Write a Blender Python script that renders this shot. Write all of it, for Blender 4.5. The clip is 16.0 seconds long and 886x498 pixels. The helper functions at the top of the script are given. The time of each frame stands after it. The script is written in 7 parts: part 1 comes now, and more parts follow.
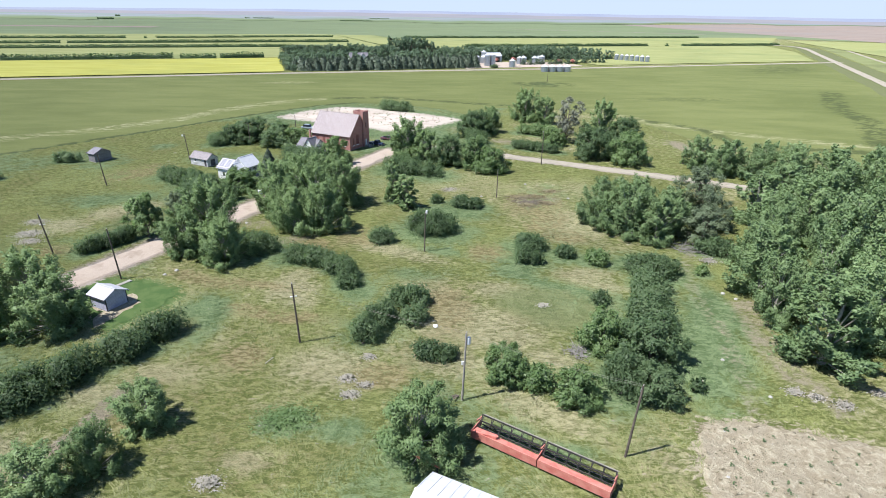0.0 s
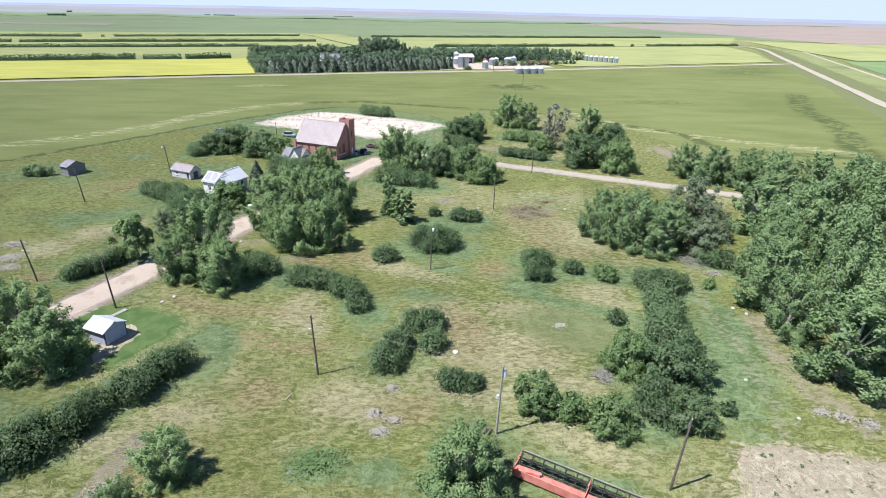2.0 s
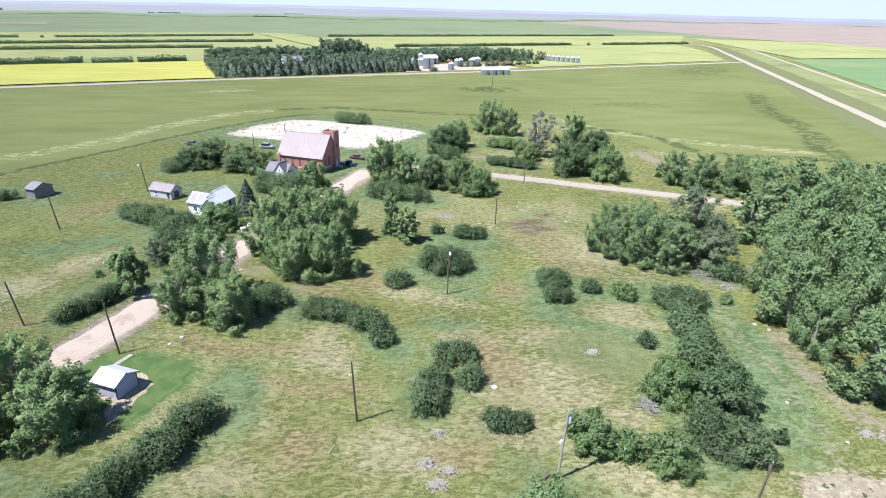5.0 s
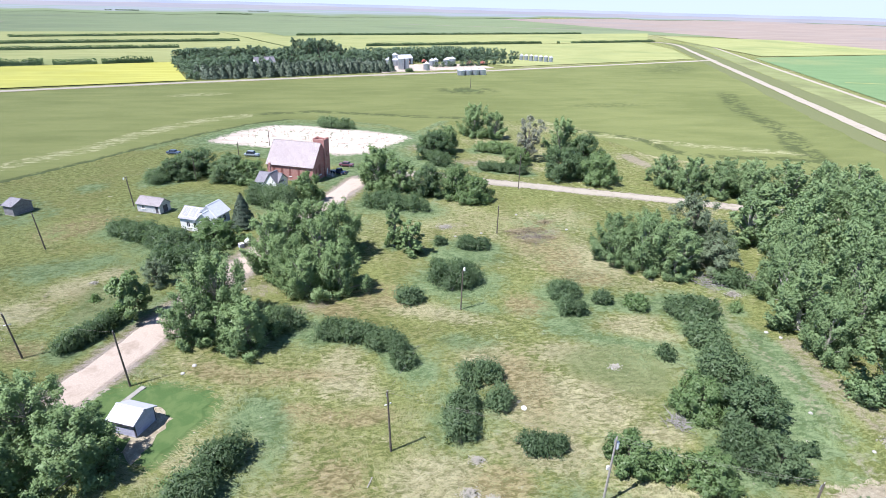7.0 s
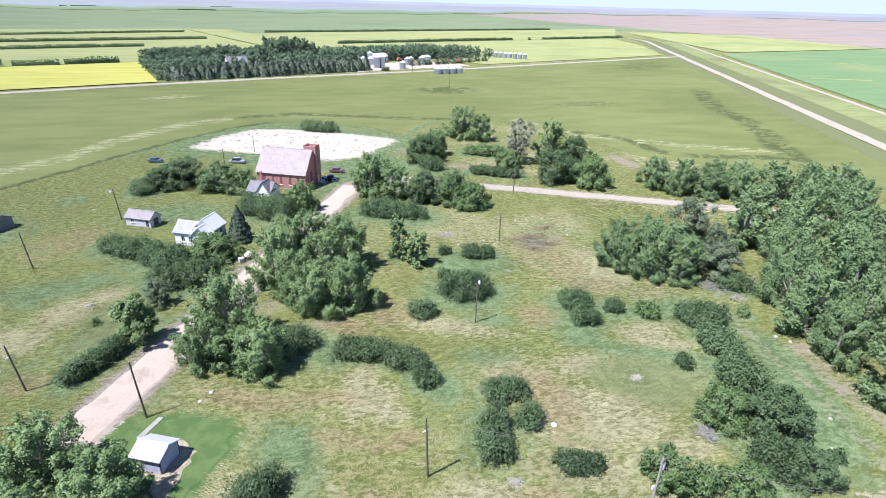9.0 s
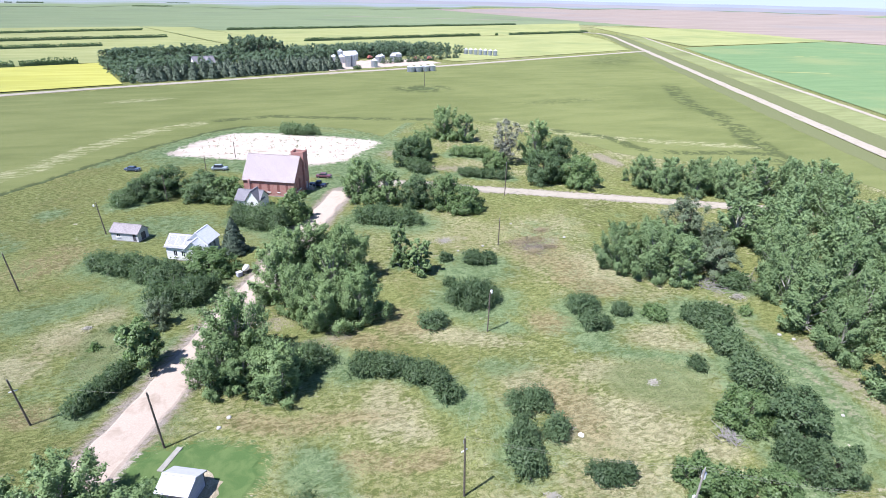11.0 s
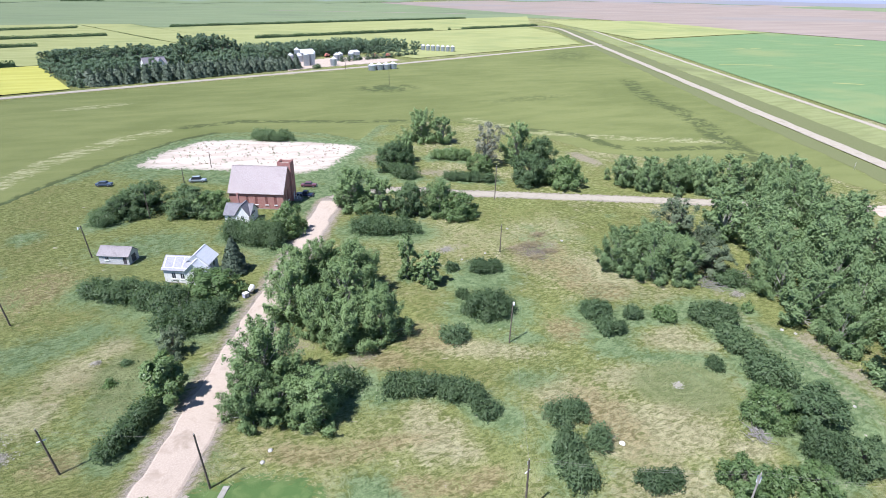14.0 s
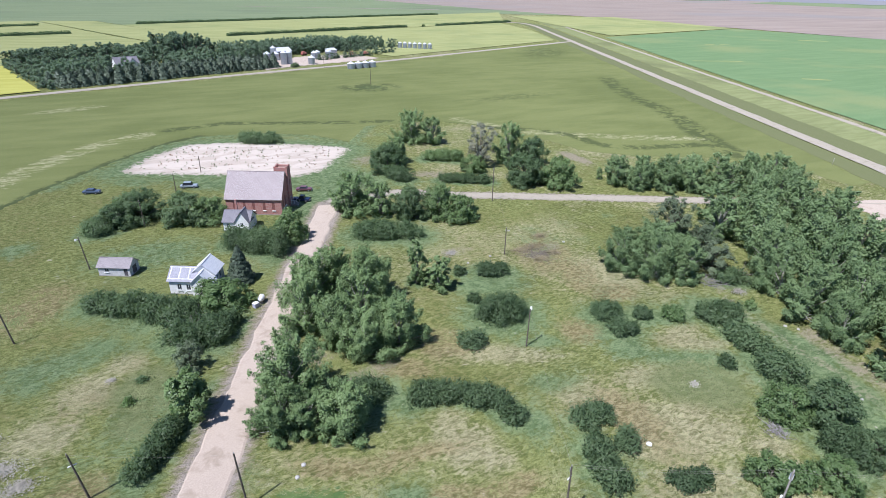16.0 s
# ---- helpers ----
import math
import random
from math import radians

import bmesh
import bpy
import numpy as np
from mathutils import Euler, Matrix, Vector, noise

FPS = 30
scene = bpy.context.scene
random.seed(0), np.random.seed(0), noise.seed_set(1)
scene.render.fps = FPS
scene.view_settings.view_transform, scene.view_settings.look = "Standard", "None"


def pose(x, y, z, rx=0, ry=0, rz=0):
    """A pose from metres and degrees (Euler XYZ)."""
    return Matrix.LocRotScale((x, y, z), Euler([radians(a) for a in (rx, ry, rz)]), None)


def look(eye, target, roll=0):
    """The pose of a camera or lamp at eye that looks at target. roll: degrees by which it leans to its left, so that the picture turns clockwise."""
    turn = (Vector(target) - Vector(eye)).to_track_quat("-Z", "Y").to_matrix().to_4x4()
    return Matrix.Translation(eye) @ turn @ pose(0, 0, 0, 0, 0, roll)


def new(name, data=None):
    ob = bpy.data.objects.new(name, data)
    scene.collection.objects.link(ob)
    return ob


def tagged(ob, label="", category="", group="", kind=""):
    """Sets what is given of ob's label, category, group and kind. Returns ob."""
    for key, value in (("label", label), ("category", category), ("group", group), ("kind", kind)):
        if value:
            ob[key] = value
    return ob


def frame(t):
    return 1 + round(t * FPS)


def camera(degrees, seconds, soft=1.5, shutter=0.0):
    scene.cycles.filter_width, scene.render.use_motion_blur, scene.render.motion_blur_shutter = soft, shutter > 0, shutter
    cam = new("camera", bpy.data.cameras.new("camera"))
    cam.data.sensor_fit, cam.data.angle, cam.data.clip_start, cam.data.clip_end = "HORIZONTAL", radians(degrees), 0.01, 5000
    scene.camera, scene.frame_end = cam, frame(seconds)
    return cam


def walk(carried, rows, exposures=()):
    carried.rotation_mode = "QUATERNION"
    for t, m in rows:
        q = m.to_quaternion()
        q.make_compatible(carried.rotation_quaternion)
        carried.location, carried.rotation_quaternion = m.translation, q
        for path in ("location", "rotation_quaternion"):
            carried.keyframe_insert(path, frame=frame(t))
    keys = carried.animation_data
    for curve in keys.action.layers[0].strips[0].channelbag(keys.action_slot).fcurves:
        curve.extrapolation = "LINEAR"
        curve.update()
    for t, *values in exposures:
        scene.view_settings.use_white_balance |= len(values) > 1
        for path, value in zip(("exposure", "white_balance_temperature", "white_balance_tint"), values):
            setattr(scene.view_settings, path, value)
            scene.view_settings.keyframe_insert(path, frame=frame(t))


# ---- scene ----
from collections import namedtuple

cam = camera(77.4, 16.0, soft=0.85)
PATH = [
    (0, (-0.29, 0.656, 40.817), (-0.286, 2.494, 40.028), 1.0),
    (0.5, (-2.024, 1.456, 41.49), (-1.991, 3.293, 40.699), 1.2),
    (1, (-3.78, 2.279, 42.092), (-3.721, 4.114, 41.3), 1.3),
    (1.5, (-5.506, 3.19, 42.615), (-5.419, 5.024, 41.822), 1.4),
    (2, (-7.259, 4.067, 43.175), (-7.139, 5.899, 42.382), 1.4),
    (2.5, (-8.909, 4.999, 43.747), (-8.763, 6.829, 42.952), 1.4),
    (3, (-10.564, 5.89, 44.239), (-10.398, 7.717, 43.443), 1.4),
    (3.5, (-12.121, 6.871, 44.74), (-11.932, 8.695, 43.942), 1.4),
    (4, (-13.671, 7.867, 45.093), (-13.455, 9.688, 44.296), 1.4),
    (6.5, (-22.058, 12.459, 47.572), (-21.714, 14.258, 46.768), 1.5),
    (7, (-23.752, 13.364, 48.107), (-23.38, 15.157, 47.302), 1.5),
    (7.5, (-25.407, 14.195, 48.723), (-25.007, 15.981, 47.915), 1.5),
    (8, (-27.037, 15.161, 49.259), (-26.611, 16.939, 48.449), 1.5),
    (8.5, (-28.658, 16.133, 49.749), (-28.207, 17.903, 48.935), 1.6),
    (9, (-30.257, 17.05, 50.251), (-29.786, 18.814, 49.434), 1.5),
    (11.5, (-38.105, 21.65, 52.49), (-37.501, 23.365, 51.657), 1.3),
    (12, (-39.766, 22.501, 53.047), (-39.138, 24.206, 52.211), 1.3),
    (12.5, (-41.404, 23.363, 53.585), (-40.754, 25.058, 52.746), 1.2),
    (13, (-43.124, 24.321, 54.075), (-42.448, 26.005, 53.232), 1.2),
    (13.5, (-44.755, 25.181, 54.536), (-44.054, 26.853, 53.692), 1.2),
    (14, (-46.449, 26.005, 55.115), (-45.721, 27.663, 54.267), 1.1),
    (14.5, (-48.16, 26.895, 55.571), (-47.407, 28.54, 54.72), 1.2),
    (15, (-49.81, 27.766, 55.992), (-49.035, 29.399, 55.138), 1.2),
    (15.5, (-51.42, 28.6, 56.423), (-50.625, 30.223, 55.566), 1.2),
    (16, (-52.947, 29.491, 56.804), (-52.135, 31.104, 55.944), 1.2),
]
SKY, SUN = 0.098, 4.9
EXPOSURES = [(0.0, 0.74, 6150, 10), (3.5, 0.91, 6060, 12), (7.0, 0.98, 5920, 15), (12.2, 0.98, 5810, 16.5), (14.5, 0.7, 5850, 14), (16.0, 0.5, 5770, 14.5)]

walk(cam, [(t, look(eye, target, roll)) for t, eye, target, roll in PATH], exposures=EXPOSURES)

# ---- world and sun ----
SUN_ELEVATION, SHADOW_HEADING = 60.5, 20.0
world = bpy.data.worlds.new("sky")
scene.world = world
world.use_nodes = True
wn = world.node_tree
sky = wn.nodes.new("ShaderNodeTexSky")
sky.sky_type, sky.sun_disc = "NISHITA", False
sky.sun_elevation = radians(SUN_ELEVATION)
sky.sun_rotation = radians(270 - SHADOW_HEADING)
sky.dust_density, sky.air_density, sky.ozone_density, sky.altitude = 0.0, 1.0, 3.0, 2500
background = next(n for n in wn.nodes if n.type == "BACKGROUND")
background.inputs["Strength"].default_value = SKY
# the sky colour is capped so that it does not burn out near the horizon
sky_cap = wn.nodes.new("ShaderNodeMix")
sky_cap.data_type, sky_cap.blend_type = "RGBA", "DARKEN"
sky_cap.inputs[0].default_value, sky_cap.inputs[7].default_value = 1.0, (4.3, 5.0, 5.9, 1.0)
wn.links.new(sky.outputs[0], sky_cap.inputs[6])
wn.links.new(sky_cap.outputs[2], background.inputs["Color"])
sun_data = bpy.data.lights.new("sun", "SUN")
sun_data.energy, sun_data.angle, sun_data.color = SUN, radians(0.55), (1.0, 0.96, 0.9)
sun = new("sun", sun_data)
toward = Vector((math.cos(radians(SHADOW_HEADING)), math.sin(radians(SHADOW_HEADING)), -math.tan(radians(SUN_ELEVATION))))
sun.matrix_world = look((0, 0, 120), Vector((0, 0, 120)) + toward)

# ---- materials ----


def shader(name, rough=0.9, metal=0.0, spec=0.2, shaggy=0.0):
    m = bpy.data.materials.new(name)
    m.use_nodes = True
    nt = m.node_tree
    b = next(n for n in nt.nodes if n.type == "BSDF_PRINCIPLED")
    b.inputs["Roughness"].default_value, b.inputs["Metallic"].default_value = rough, metal
    b.inputs["Specular IOR Level"].default_value = spec
    b.inputs["Diffuse Roughness"].default_value = shaggy
    return m, nt, b


def rgb(c):
    return (c[0], c[1], c[2], 1.0)


def where(nt, kind="Position"):
    if kind == "Position":
        return nt.nodes.new("ShaderNodeNewGeometry").outputs["Position"]
    return nt.nodes.new("ShaderNodeTexCoord").outputs[kind]


def scaled(nt, vec, scale, turn=0.0):
    n = nt.nodes.new("ShaderNodeMapping")
    n.inputs["Scale"].default_value = scale
    n.inputs["Rotation"].default_value = (0, 0, radians(turn))
    nt.links.new(vec, n.inputs["Vector"])
    return n.outputs[0]


def noisy(nt, vec, scale, detail=4.0, rough=0.55, distort=0.0):
    n = nt.nodes.new("ShaderNodeTexNoise")
    n.inputs["Scale"].default_value, n.inputs["Detail"].default_value = scale, detail
    n.inputs["Roughness"].default_value, n.inputs["Distortion"].default_value = rough, distort
    nt.links.new(vec, n.inputs["Vector"])
    return n.outputs[0]


def put(nt, value, socket):
    if hasattr(value, "links"):
        nt.links.new(value, socket)
    elif isinstance(value, tuple):
        socket.default_value = rgb(value)
    else:
        socket.default_value = value


def mixed(nt, fac, a, b, how="MIX"):
    n = nt.nodes.new("ShaderNodeMix")
    n.data_type, n.blend_type = "RGBA", how
    put(nt, fac, n.inputs[0])
    put(nt, a, n.inputs[6])
    put(nt, b, n.inputs[7])
    return n.outputs[2]


def calc(nt, op, a, b=0.0, clamp=False):
    n = nt.nodes.new("ShaderNodeMath")
    n.operation, n.use_clamp = op, clamp
    put(nt, a, n.inputs[0])
    put(nt, b, n.inputs[1])
    return n.outputs[0]


def span(nt, v, lo, hi):
    n = nt.nodes.new("ShaderNodeMapRange")
    n.interpolation_type = "SMOOTHSTEP"
    n.inputs["From Min"].default_value, n.inputs["From Max"].default_value = lo, hi
    nt.links.new(v, n.inputs["Value"])
    return n.outputs[0]


def bumped(nt, b, height, strength=0.5, distance=0.1):
    n = nt.nodes.new("ShaderNodeBump")
    n.inputs["Strength"].default_value, n.inputs["Distance"].default_value = strength, distance
    nt.links.new(height, n.inputs["Height"])
    nt.links.new(n.outputs[0], b.inputs["Normal"])


def attribute(nt, name):
    n = nt.nodes.new("ShaderNodeAttribute")
    n.attribute_name = name
    s = nt.nodes.new("ShaderNodeSeparateColor")
    nt.links.new(n.outputs["Color"], s.inputs[0])
    return s.outputs


def grainy(name, a, b, scale=2.0, rough=0.9, metal=0.0, spec=0.2, coords="Object", fine=None, bump=0.3, third=None, stretch=(1, 1, 1)):
    """Two tones mixed by noise at two scales, with a fine relief."""
    m, nt, bs = shader(name, rough, metal, spec)
    v = scaled(nt, where(nt, coords), stretch)
    big, small = noisy(nt, v, scale, 3), noisy(nt, v, fine or scale * 9, 4, 0.65)
    c = mixed(nt, span(nt, calc(nt, "ADD", calc(nt, "MULTIPLY", big, 0.6), calc(nt, "MULTIPLY", small, 0.4)), 0.36, 0.64), a, b)
    if third:
        c = mixed(nt, span(nt, small, 0.58, 0.7), c, third)
    nt.links.new(c, bs.inputs["Base Color"])
    bumped(nt, bs, small, bump, 0.05)
    return m


def leafy(name, dark, light, gloss=0.45, thin=0.45, flecks=0.45):
    m, nt, bs = shader(name, 0.45, 0.0, gloss)
    info = nt.nodes.new("ShaderNodeObjectInfo").outputs["Random"]
    isle = nt.nodes.new("ShaderNodeNewGeometry").outputs["Random Per Island"]
    clump = noisy(nt, where(nt, "Object"), 0.55, 2)
    f = calc(nt, "ADD", calc(nt, "MULTIPLY", info, 0.38), calc(nt, "MULTIPLY", isle, flecks))
    f = calc(nt, "ADD", f, calc(nt, "MULTIPLY", span(nt, clump, 0.35, 0.65), 0.3), True)
    c = mixed(nt, f, dark, light)
    nt.links.new(c, bs.inputs["Base Color"])
    tr = nt.nodes.new("ShaderNodeBsdfTranslucent")
    nt.links.new(mixed(nt, 0.35, c, (0.24, 0.38, 0.1)), tr.inputs["Color"])
    mx = nt.nodes.new("ShaderNodeMixShader")
    mx.inputs[0].default_value = thin
    out = next(n for n in nt.nodes if n.type == "OUTPUT_MATERIAL")
    nt.links.new(bs.outputs[0], mx.inputs[1])
    nt.links.new(tr.outputs[0], mx.inputs[2])
    nt.links.new(mx.outputs[0], out.inputs["Surface"])
    return m


def ground_material():
    m, nt, b = shader("prairie_ground", 0.95, 0.0, 0.1, 0.6)
    p = where(nt)
    cover, crop = attribute(nt, "cover"), attribute(nt, "crop")
    broad, mid = noisy(nt, p, 0.06, 5, 0.6), noisy(nt, p, 0.45, 5, 0.6, 0.6)
    combed = mixed(nt, span(nt, noisy(nt, p, 0.11, 2), 0.45, 0.55), noisy(nt, scaled(nt, p, (0.6, 1.35, 1), 62), 1.25, 6, 0.72, 0.7), noisy(nt, scaled(nt, p, (0.65, 1.3, 1), -50), 1.25, 6, 0.72, 0.7))
    fine, tiny = span(nt, combed, 0.2, 0.8), noisy(nt, p, 6.0, 3, 0.7)
    swirl = noisy(nt, scaled(nt, p, (1.1, 0.8, 1), 12), 0.55, 6, 0.68, 0.9)
    off_mid, off_fine, off_swirl = calc(nt, "SUBTRACT", mid, 0.5), calc(nt, "SUBTRACT", fine, 0.5), calc(nt, "SUBTRACT", swirl, 0.5)
    ragged = calc(nt, "ADD", calc(nt, "MULTIPLY", off_mid, 0.7), calc(nt, "MULTIPLY", off_fine, 0.5))
    lodged = calc(nt, "ADD", calc(nt, "MULTIPLY", off_mid, 0.9), calc(nt, "ADD", calc(nt, "MULTIPLY", off_fine, 0.75), calc(nt, "MULTIPLY", off_swirl, 1.3)))
    grit = span(nt, calc(nt, "ADD", calc(nt, "MULTIPLY", fine, 0.6), calc(nt, "MULTIPLY", tiny, 0.4)), 0.38, 0.62)
    grass = mixed(nt, grit, GRASS_DARK, GRASS_LIGHT)
    hay = mixed(nt, span(nt, calc(nt, "ADD", calc(nt, "MULTIPLY", fine, 0.6), calc(nt, "MULTIPLY", tiny, 0.4)), 0.36, 0.62), HAY_DARK, HAY_LIGHT)
    rusty = mixed(nt, span(nt, tiny, 0.35, 0.7), (0.155, 0.118, 0.052), (0.3, 0.238, 0.12))
    c = mixed(nt, calc(nt, "MULTIPLY", span(nt, calc(nt, "ADD", cover[1], lodged), 0.2, 0.85), 0.9), grass, hay)
    c = mixed(nt, calc(nt, "MULTIPLY", calc(nt, "MULTIPLY", span(nt, broad, 0.46, 0.62), span(nt, calc(nt, "ADD", fine, calc(nt, "MULTIPLY", off_mid, 0.8)), 0.42, 0.64)), 0.4), c, rusty)
    pale = attribute(nt, "pale")
    c = mixed(nt, calc(nt, "MULTIPLY", span(nt, calc(nt, "ADD", pale[1], calc(nt, "MULTIPLY", lodged, 0.45)), 0.3, 0.75), 0.85), c, mixed(nt, span(nt, fine, 0.35, 0.65), (0.188, 0.155, 0.074), (0.35, 0.294, 0.16)))
    lush = mixed(nt, span(nt, calc(nt, "ADD", mid, calc(nt, "MULTIPLY", off_fine, 0.7)), 0.35, 0.65), LUSH_DARK, LUSH_LIGHT)
    c = mixed(nt, span(nt, calc(nt, "ADD", cover[0], calc(nt, "MULTIPLY", lodged, 0.75)), 0.3, 0.8), c, lush)
    cropped = mixed(nt, span(nt, calc(nt, "ADD", mid, calc(nt, "MULTIPLY", off_fine, 0.5)), 0.38, 0.62), (0.165, 0.192, 0.082), (0.225, 0.247, 0.116))
    c = mixed(nt, span(nt, calc(nt, "ADD", pale[2], calc(nt, "MULTIPLY", lodged, 0.25)), 0.35, 0.7), c, cropped)
    soil = mixed(nt, span(nt, tiny, 0.35, 0.65), (0.245, 0.212, 0.148), (0.38, 0.335, 0.24))
    c = mixed(nt, span(nt, calc(nt, "ADD", cover[2], calc(nt, "MULTIPLY", lodged, 0.5)), 0.4, 0.75), c, soil)
    tussock = span(nt, noisy(nt, scaled(nt, p, (0.9, 1.5, 1), 25), 2.4, 4, 0.7, 0.8), 0.52, 0.68)
    c = mixed(nt, calc(nt, "MULTIPLY", tussock, 0.4), c, (0.075, 0.095, 0.032))
    care = attribute(nt, "care")
    rim = calc(nt, "ADD", calc(nt, "MULTIPLY", off_fine, 1.4), calc(nt, "MULTIPLY", calc(nt, "SUBTRACT", tiny, 0.5), 0.7))
    mown = mixed(nt, span(nt, mid, 0.4, 0.6), (0.08, 0.135, 0.044), (0.112, 0.165, 0.058))
    c = mixed(nt, span(nt, calc(nt, "ADD", care[0], rim), 0.4, 0.7), c, mown)
    crumbs = mixed(nt, span(nt, fine, 0.35, 0.65), (0.29, 0.245, 0.17), (0.43, 0.375, 0.275))
    c = mixed(nt, span(nt, calc(nt, "ADD", care[1], rim), 0.4, 0.7), c, crumbs)
    stony = mixed(nt, span(nt, tiny, 0.35, 0.65), (0.31, 0.265, 0.225), (0.42, 0.365, 0.315))
    c = mixed(nt, span(nt, calc(nt, "ADD", care[2], rim), 0.45, 0.75), c, stony)
    sandy = mixed(nt, span(nt, noisy(nt, scaled(nt, p, (0.6, 1.6, 1), 10), 0.12, 4, 0.6, 0.8), 0.42, 0.6), (0.5, 0.435, 0.375), (0.415, 0.352, 0.295))
    sandy = mixed(nt, calc(nt, "MULTIPLY", span(nt, tiny, 0.45, 0.65), 0.5), sandy, (0.51, 0.45, 0.395))
    c = mixed(nt, span(nt, calc(nt, "ADD", pale[0], calc(nt, "MULTIPLY", lodged, 1.1)), 0.4, 0.6), c, sandy)
    streak = noisy(nt, scaled(nt, p, (0.45, 1.5, 1), -24), 0.07, 6, 0.62, 0.4)
    wheat = mixed(nt, span(nt, calc(nt, "ADD", calc(nt, "MULTIPLY", streak, 0.5), calc(nt, "MULTIPLY", noisy(nt, p, 0.012, 3), 0.5)), 0.36, 0.64), WHEAT_DARK, WHEAT_LIGHT)
    wheat = mixed(nt, calc(nt, "MULTIPLY", tiny, 0.25), wheat, (0.08, 0.1, 0.03))
    weedy = mixed(nt, span(nt, fine, 0.4, 0.6), (0.21, 0.215, 0.105), (0.35, 0.335, 0.2))
    specks = span(nt, noisy(nt, scaled(nt, p, (0.6, 1.7, 1), -20), 0.26, 5, 0.7, 0.9), 0.46, 0.57)
    wheat = mixed(nt, calc(nt, "MULTIPLY", calc(nt, "MULTIPLY", span(nt, calc(nt, "ADD", crop[1], ragged), 0.1, 0.6), specks), 0.85), wheat, weedy)
    thicket = calc(nt, "MULTIPLY", calc(nt, "MULTIPLY", span(nt, calc(nt, "ADD", crop[2], ragged), 0.15, 0.6), span(nt, noisy(nt, p, 0.17, 5, 0.64, 0.9), 0.43, 0.53)), 0.85)
    edge = span(nt, calc(nt, "ADD", crop[2], calc(nt, "MULTIPLY", ragged, 0.5)), 0.72, 0.95)
    wheat = mixed(nt, edge, wheat, (0.075, 0.1, 0.042))
    wheat = mixed(nt, thicket, wheat, mixed(nt, tiny, (0.034, 0.052, 0.02), (0.088, 0.1, 0.038)))
    c = mixed(nt, span(nt, calc(nt, "ADD", crop[0], calc(nt, "MULTIPLY", ragged, 0.25)), 0.42, 0.58), c, wheat)
    nt.links.new(c, b.inputs["Base Color"])
    relief = calc(nt, "ADD", fine, calc(nt, "ADD", calc(nt, "MULTIPLY", tiny, 0.35), calc(nt, "MULTIPLY", swirl, 1.1)))
    tame = calc(nt, "SUBTRACT", 1.0, calc(nt, "MULTIPLY", calc(nt, "MAXIMUM", calc(nt, "MAXIMUM", care[0], crop[0]), pale[0]), 0.8))
    bumped(nt, b, calc(nt, "MULTIPLY", relief, tame), 0.9, 0.6)
    return m


def field_material(name, a, b_, patch, scale=0.02, turn=21.5):
    m, nt, b = shader(name, 0.95, 0.0, 0.1, 0.75)
    p = where(nt)
    rows = noisy(nt, scaled(nt, p, (0.15, 1.0, 1), -turn), scale * 6, 4, 0.6)
    c = mixed(nt, span(nt, rows, 0.35, 0.65), a, b_)
    c = mixed(nt, span(nt, noisy(nt, p, scale * 0.35, 4, 0.6), 0.5, 0.68), c, patch)
    nt.links.new(c, b.inputs["Base Color"])
    bumped(nt, b, noisy(nt, p, 1.5, 3), 0.6, 0.4)
    return m


def gravel_material(name, a, b_, dirt):
    m, nt, b = shader(name, 0.95, 0.0, 0.15, 0.5)
    p = where(nt)
    c = mixed(nt, span(nt, noisy(nt, p, 5.0, 5, 0.75), 0.3, 0.7), a, b_)
    c = mixed(nt, span(nt, noisy(nt, p, 0.35, 5, 0.65, 0.5), 0.5, 0.72), c, dirt)
    nt.links.new(c, b.inputs["Base Color"])
    bumped(nt, b, noisy(nt, p, 9.0, 4, 0.7), 0.6, 0.05)
    return m


def dirt_material(name):
    """Crumbly pale dirt with straw litter and green specks."""
    m, nt, b = shader(name, 0.95, 0.0, 0.1)
    p = where(nt)
    clod, crumb = noisy(nt, p, 1.3, 6, 0.72, 0.6), noisy(nt, p, 5.5, 4, 0.75)
    drift = noisy(nt, p, 0.28, 4, 0.6, 0.5)
    c = mixed(nt, span(nt, clod, 0.4, 0.6), (0.31, 0.26, 0.18), (0.44, 0.385, 0.28))
    c = mixed(nt, calc(nt, "MULTIPLY", span(nt, drift, 0.45, 0.62), 0.6), c, (0.34, 0.295, 0.215))
    c = mixed(nt, span(nt, calc(nt, "ADD", calc(nt, "MULTIPLY", clod, 0.5), calc(nt, "MULTIPLY", crumb, 0.5)), 0.54, 0.62), c, (0.56, 0.5, 0.37))
    c = mixed(nt, span(nt, noisy(nt, p, 2.3, 3, 0.6), 0.64, 0.7), c, (0.15, 0.14, 0.08))
    nt.links.new(c, b.inputs["Base Color"])
    bumped(nt, b, calc(nt, "ADD", clod, crumb), 0.9, 0.25)
    return m


def lawn_material():
    m, nt, b = shader("mown_grass", 0.95, 0.0, 0.1, 0.85)
    p = where(nt)
    mid, tiny = noisy(nt, p, 0.45, 5, 0.6, 0.6), noisy(nt, p, 6.0, 3, 0.7)
    nt.links.new(mixed(nt, span(nt, mid, 0.4, 0.6), (0.08, 0.135, 0.044), (0.112, 0.165, 0.058)), b.inputs["Base Color"])
    bumped(nt, b, tiny, 0.5, 0.2)
    return m


